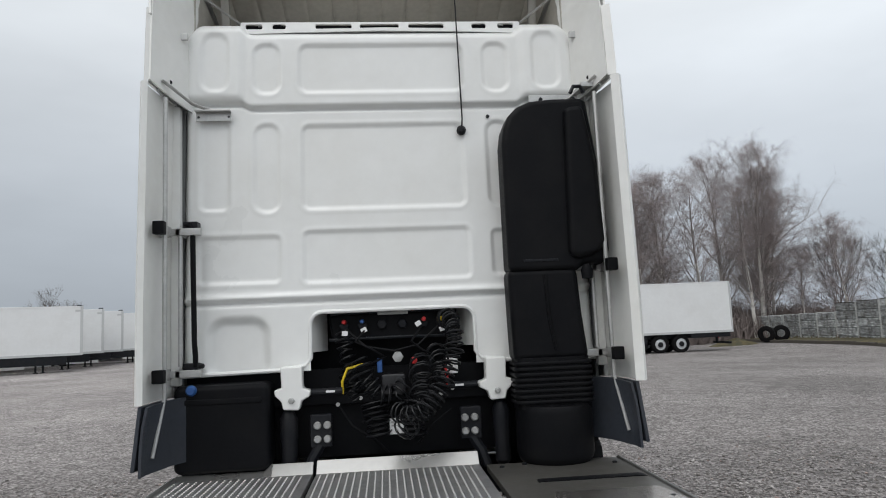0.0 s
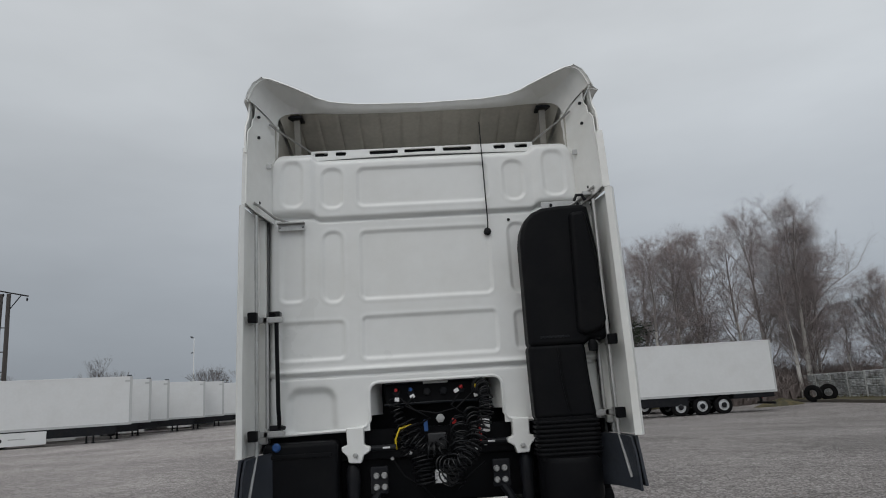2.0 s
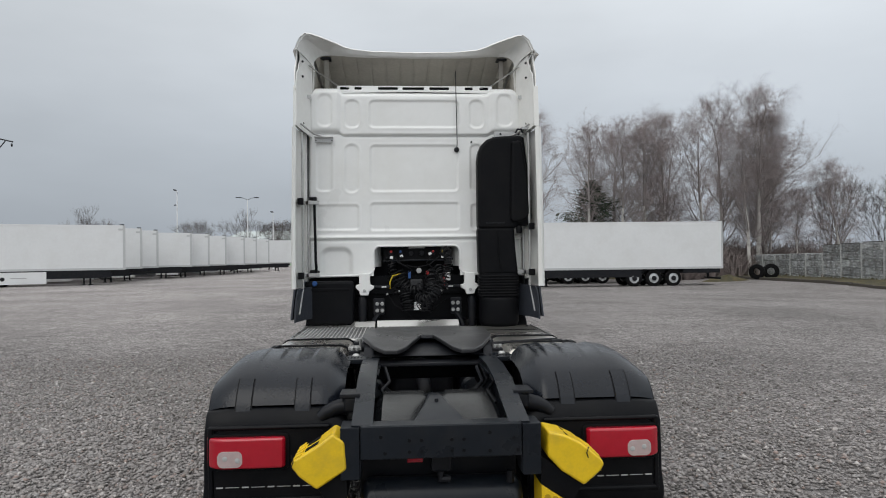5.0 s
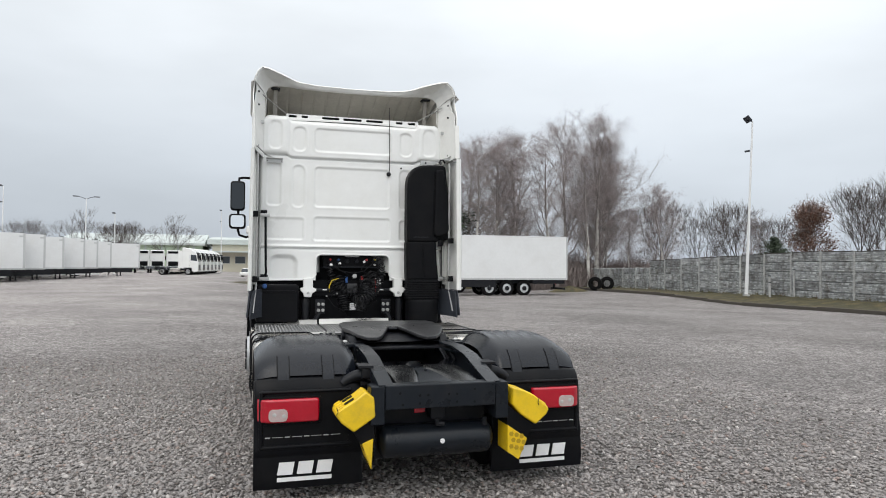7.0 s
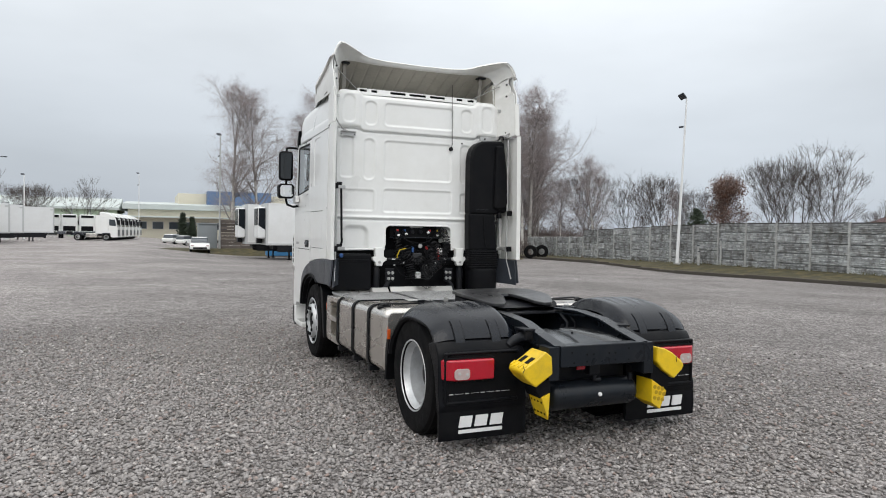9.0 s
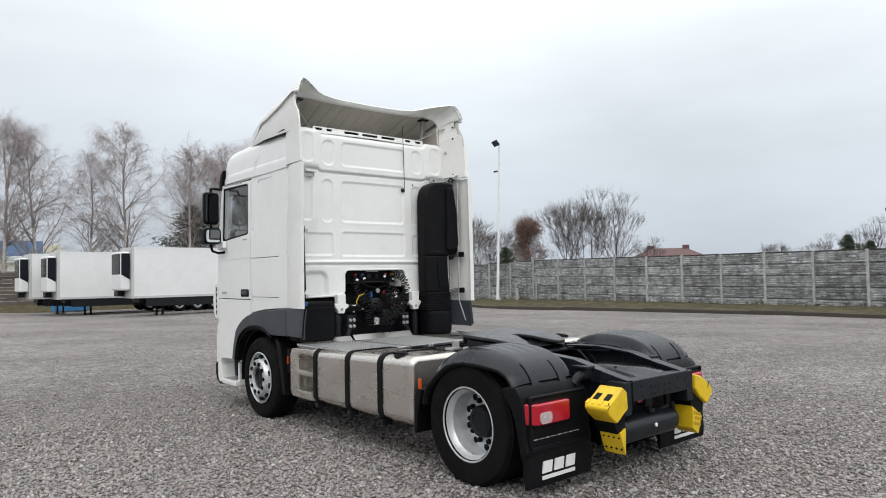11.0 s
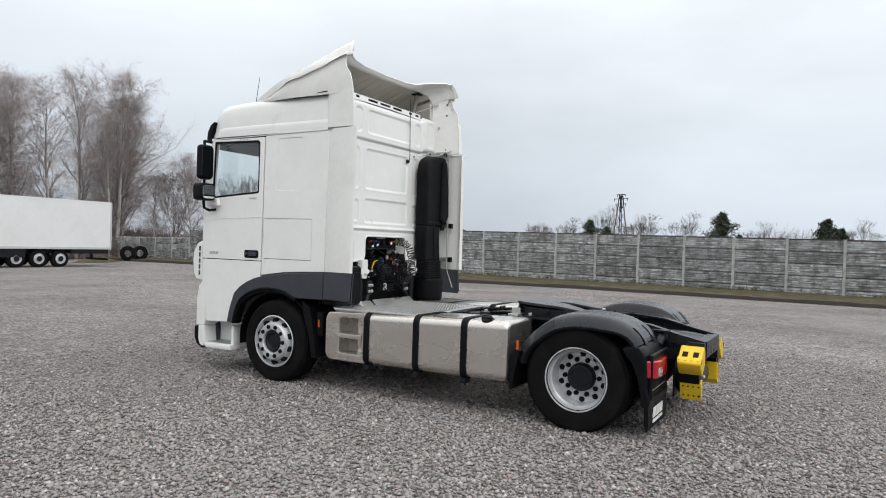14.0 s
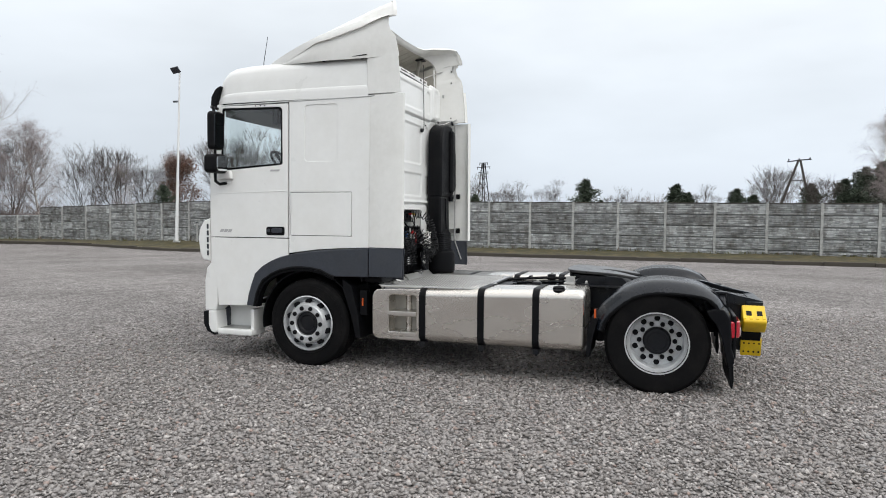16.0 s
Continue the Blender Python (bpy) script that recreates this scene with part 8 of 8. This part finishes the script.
def conifer(seed, height, label, spread=0.60):
    rnd = random.Random(seed)
    t = thing("conifer", label, "tree", group="conifers")
    raw_t = tube([(0, 0, -0.2), (0, 0, height * 0.98)], height * 0.018, 7, taper=0.02)
    part("trunk", raw_t, BARK, t)
    vs, fs = [], []
    z = height * 0.10
    while z < height:
        f = (height - z) / height
        base_reach = height * spread * f ** 0.8 * rnd.uniform(0.75, 1.15) + 0.15
        for k in range(9):
            a = rnd.uniform(0, 2 * math.pi)
            reach = base_reach * rnd.uniform(0.45, 1.2)
            for m in range(26):
                u = rnd.random() ** 0.7
                c = Vector((math.cos(a) * reach * u, math.sin(a) * reach * u, z + reach * 0.22 * u - 0.15 * u))
                c += Vector((rnd.gauss(0, 0.14), rnd.gauss(0, 0.14), rnd.gauss(0, 0.10))) * (0.5 + reach * 0.25)
                q = Vector((rnd.gauss(0, 1), rnd.gauss(0, 1), rnd.gauss(0, 0.7))).normalized()
                o = q.orthogonal().normalized() * 0.05
                i = len(vs)
                vs += [tuple(c - o), tuple(c + o), tuple(c + q * rnd.uniform(0.2, 0.42))]
                fs.append((i, i + 1, i + 2))
        z += height * 0.035
    raw("needles", vs, fs, NEEDLE, t)
    return t


def plant(proto, spots):
    used = False
    for x, y, sc, turn in spots:
        m = place(x, y, turn)
        if not used:
            proto.matrix_world = m
            proto.scale = (sc, sc, sc)
            used = True
        else:
            proto_scale = proto.scale.copy()
            proto.scale = (sc, sc, sc)
            copy_thing(proto, m)
            proto.scale = proto_scale


birch_label = "tall bare birch with pale trunk and drooping reddish twigs"
b1 = tree_kind(1, 13.7, "birch", "birch_tree", birch_label, BIRCH, TWIG)
b2 = tree_kind(2, 13.7, "birch", "birch_tree", birch_label, BIRCH, TWIG)
b3 = tree_kind(7, 13.7, "birch", "birch_tree", birch_label, BIRCH, TWIG)
plant(b1, [(33.6, 58.5, 1.30, 20), (19.0, 64.0, 1.15, 100), (27.3, 64.5, 1.24, 200), (5.0, 76.5, 1.40, 40), (24.0, 72.0, 1.2, 10), (34.6, 59.6, 1.15, 140), (38.5, 66, 0.9, 0)])
plant(b2, [(31.5, 61.5, 1.26, 0), (22.3, 64.2, 1.15, 60), (36.8, 62.0, 1.0, 120), (8.0, 76.0, 1.33, 300), (15.8, 72.3, 1.38, 250), (29.4, 70.0, 1.15, 140), (26.0, 68.0, 1.1, 70), (13.0, 78.0, 1.2, 70)])
plant(b3, [(24.7, 63.8, 1.18, 0), (35.5, 60.5, 1.1, 220), (33.7, 70.0, 1.30, 45), (21.0, 70.0, 1.05, 310), (40.5, 70.0, 1.0, 10), (32.4, 57.6, 1.05, 80)])
oak_label = "broad bare tree with dark spreading branches behind the fence"
o1 = tree_kind(21, 9.0, "oak", "bare_tree", oak_label, BARK, TWIGG)
o2 = tree_kind(22, 9.0, "oak", "bare_tree", oak_label, BARK, TWIGG)
plant(o1, [(58.9, 46.2, 1.27, 0), (60.8, 43.6, 1.22, 70), (-31.5, 67.0, 0.75, 0), (40.7, 50.8, 0.86, 200), (-22.8, 98, 0.95, 30), (-60, 95, 1.0, 0), (78, 50, 0.75, 60), (-14, 128, 1.1, 10), (110, 33, 1.05, 0), (112, 28, 0.9, 50), (108, 39, 0.8, 20), (90, 16, 0.8, 0), (84, -12, 0.8, 0), (80, -4, 0.66, 40), (79, 5.5, 0.62, 90), (84, 20, 0.75, 30)])
plant(o2, [(57.0, 48.5, 1.26, 0), (44.9, 50.1, 1.0, 90), (43.5, 63.0, 1.15, 20), (48.6, 51.6, 0.85, 0), (-20.0, 102, 0.85, 40), (-24, 74, 0.7, 0), (62, -10.5, 0.80, 50), (65, -14, 0.7, 120), (70, 30, 0.6, 0), (-22, 120, 1.0, 0), (-70, 110, 1.0, 0)])
red = tree_kind(31, 8.0, "oval", "brown_leaf_tree", "tree still holding brown withered leaves behind the fence", BARK, TWIG, leaves=9000)
plant(red, [(54.2, 51.4, 1.14, 0)])
c1 = conifer(41, 6.0, "dark green conifer standing behind the fence")
plant(c1, [(74, 9.6, 1.1, 0), (20.0, 66.0, 1.7, 30), (76, -0.6, 1.0, 50), (77.5, -1.9, 0.85, 80), (75, -7.0, 0.9, 20), (77, -9.0, 0.8, 70), (100, 33.0, 1.15, 0), (68, -13.2, 0.93, 0), (70, -16.6, 1.02, 20), (69, -18.2, 1.2, 0), (71, -20.4, 1.34, 70), (-60, 130, 1.4, 0), (43.0, 44.0, 0.8, 0), (76, 8.0, 0.7, 10), (101, 30.5, 1.0, 0)])
slim = conifer(43, 5.2, "slim dark spruce in front of the factory", 0.24)
plant(slim, [(1.4, 117, 1.0, 0), (2.9, 117.5, 0.92, 60)])
tall = tree_kind(51, 10.2, "birch", "birch_tree", birch_label, BIRCH, TWIG)
plant(tall, [(56.5, -17.8, 1.05, 0), (39.1, 54.1, 1.0, 150), (36.4, 56.5, 0.8, 30), (52.0, 56.5, 0.75, 60)])


def hedge():
    """Far scrub: thickets of thin stems along the horizon."""
    rng = np.random.default_rng(5)
    vs, fs = [], []
    belts = [(82, -60, 85, 75, 6.2, 5200), (38, 62, 60, 95, 4.5, 1500), (15, 73, 38, 66, 6.0, 2600), (14, 80, 40, 76, 7.5, 1800), (-90, 130, -15, 165, 7, 900), (30, 165, 90, 120, 7, 900), (40, 40, 38, 62, 3.0, 700), (24, 58, 45, 63, 4.2, 2200), (36, 46, 40, 60, 3.6, 1200)]
    for x0, y0, x1, y1, h, n in belts:
        for k in range(n):
            t = rng.uniform()
            x, y = x0 + (x1 - x0) * t + rng.normal(0, 1.2), y0 + (y1 - y0) * t + rng.normal(0, 1.2)
            z = ground_z(x, y)
            hh = h * (0.55 + 0.25 * math.sin(t * 31) + 0.15 * math.sin(t * 83 + 1)) * rng.uniform(0.5, 1.1)
            base = (x, y, z)
            for c in range(3):
                a, r = rng.uniform(0, 6.28), rng.uniform(0.1, 0.4) * hh
                top = (x + r * math.cos(a), y + r * math.sin(a), z + hh * rng.uniform(0.6, 1.0))
                i = len(vs)
                w = 0.035
                vs += [(x - w, y + w, z), (x + w, y - w, z), top]
                fs.append((i, i + 1, i + 2))
                for q in range(3):
                    u = rng.uniform(0.35, 0.95)
                    m = [base[j] + (top[j] - base[j]) * u for j in range(3)]
                    e2 = (m[0] + rng.normal(0, 0.4), m[1] + rng.normal(0, 0.4), m[2] + rng.uniform(0.1, 0.7))
                    i = len(vs)
                    vs += [(m[0] - 0.02, m[1] + 0.02, m[2]), (m[0] + 0.02, m[1] - 0.02, m[2]), e2]
                    fs.append((i, i + 1, i + 2))
    h = raw("far_scrub", vs, fs, THICKET)
    tagged(h, "brownish bare scrub and thicket along the horizon", "scrub", kind="stuff")


hedge()

# ---- fence pieces ----
panel_meshes, post_mesh, coping_mesh = fence_meshes()
slope = math.degrees(math.atan(0.062))
k = 0
yy = -38.0
while yy < 66:
    fx = fence_x(yy)
    rows_high = 5 if yy < 46.5 else 4
    top = 2.48 + 0.006 * (min(yy, 28.0) + 7.0) - 0.027 * max(0.0, yy - 28.0) if rows_high == 5 else ground_z(fx, yy) + 2.05
    gz = top - rows_high * ROW
    p = new("post", post_mesh)
    p.parent = fence
    p.matrix_world = pose(fx, yy, top - 5 * ROW, 0, 0, -slope)
    for j in range(rows_high):
        q = new("concrete_panel", panel_meshes[(k * 7 + j * 3) % 5])
        q.parent = fence
        q.matrix_world = pose(fence_x(yy + BAY / 2), yy + BAY / 2, gz + ROW * j, 0, 0, -slope)
    if rows_high == 5:
        q = new("coping", coping_mesh)
        q.parent = fence
        q.matrix_world = pose(fence_x(yy + BAY / 2), yy + BAY / 2, top, 0, 0, -slope)
    yy += BAY
    k += 1
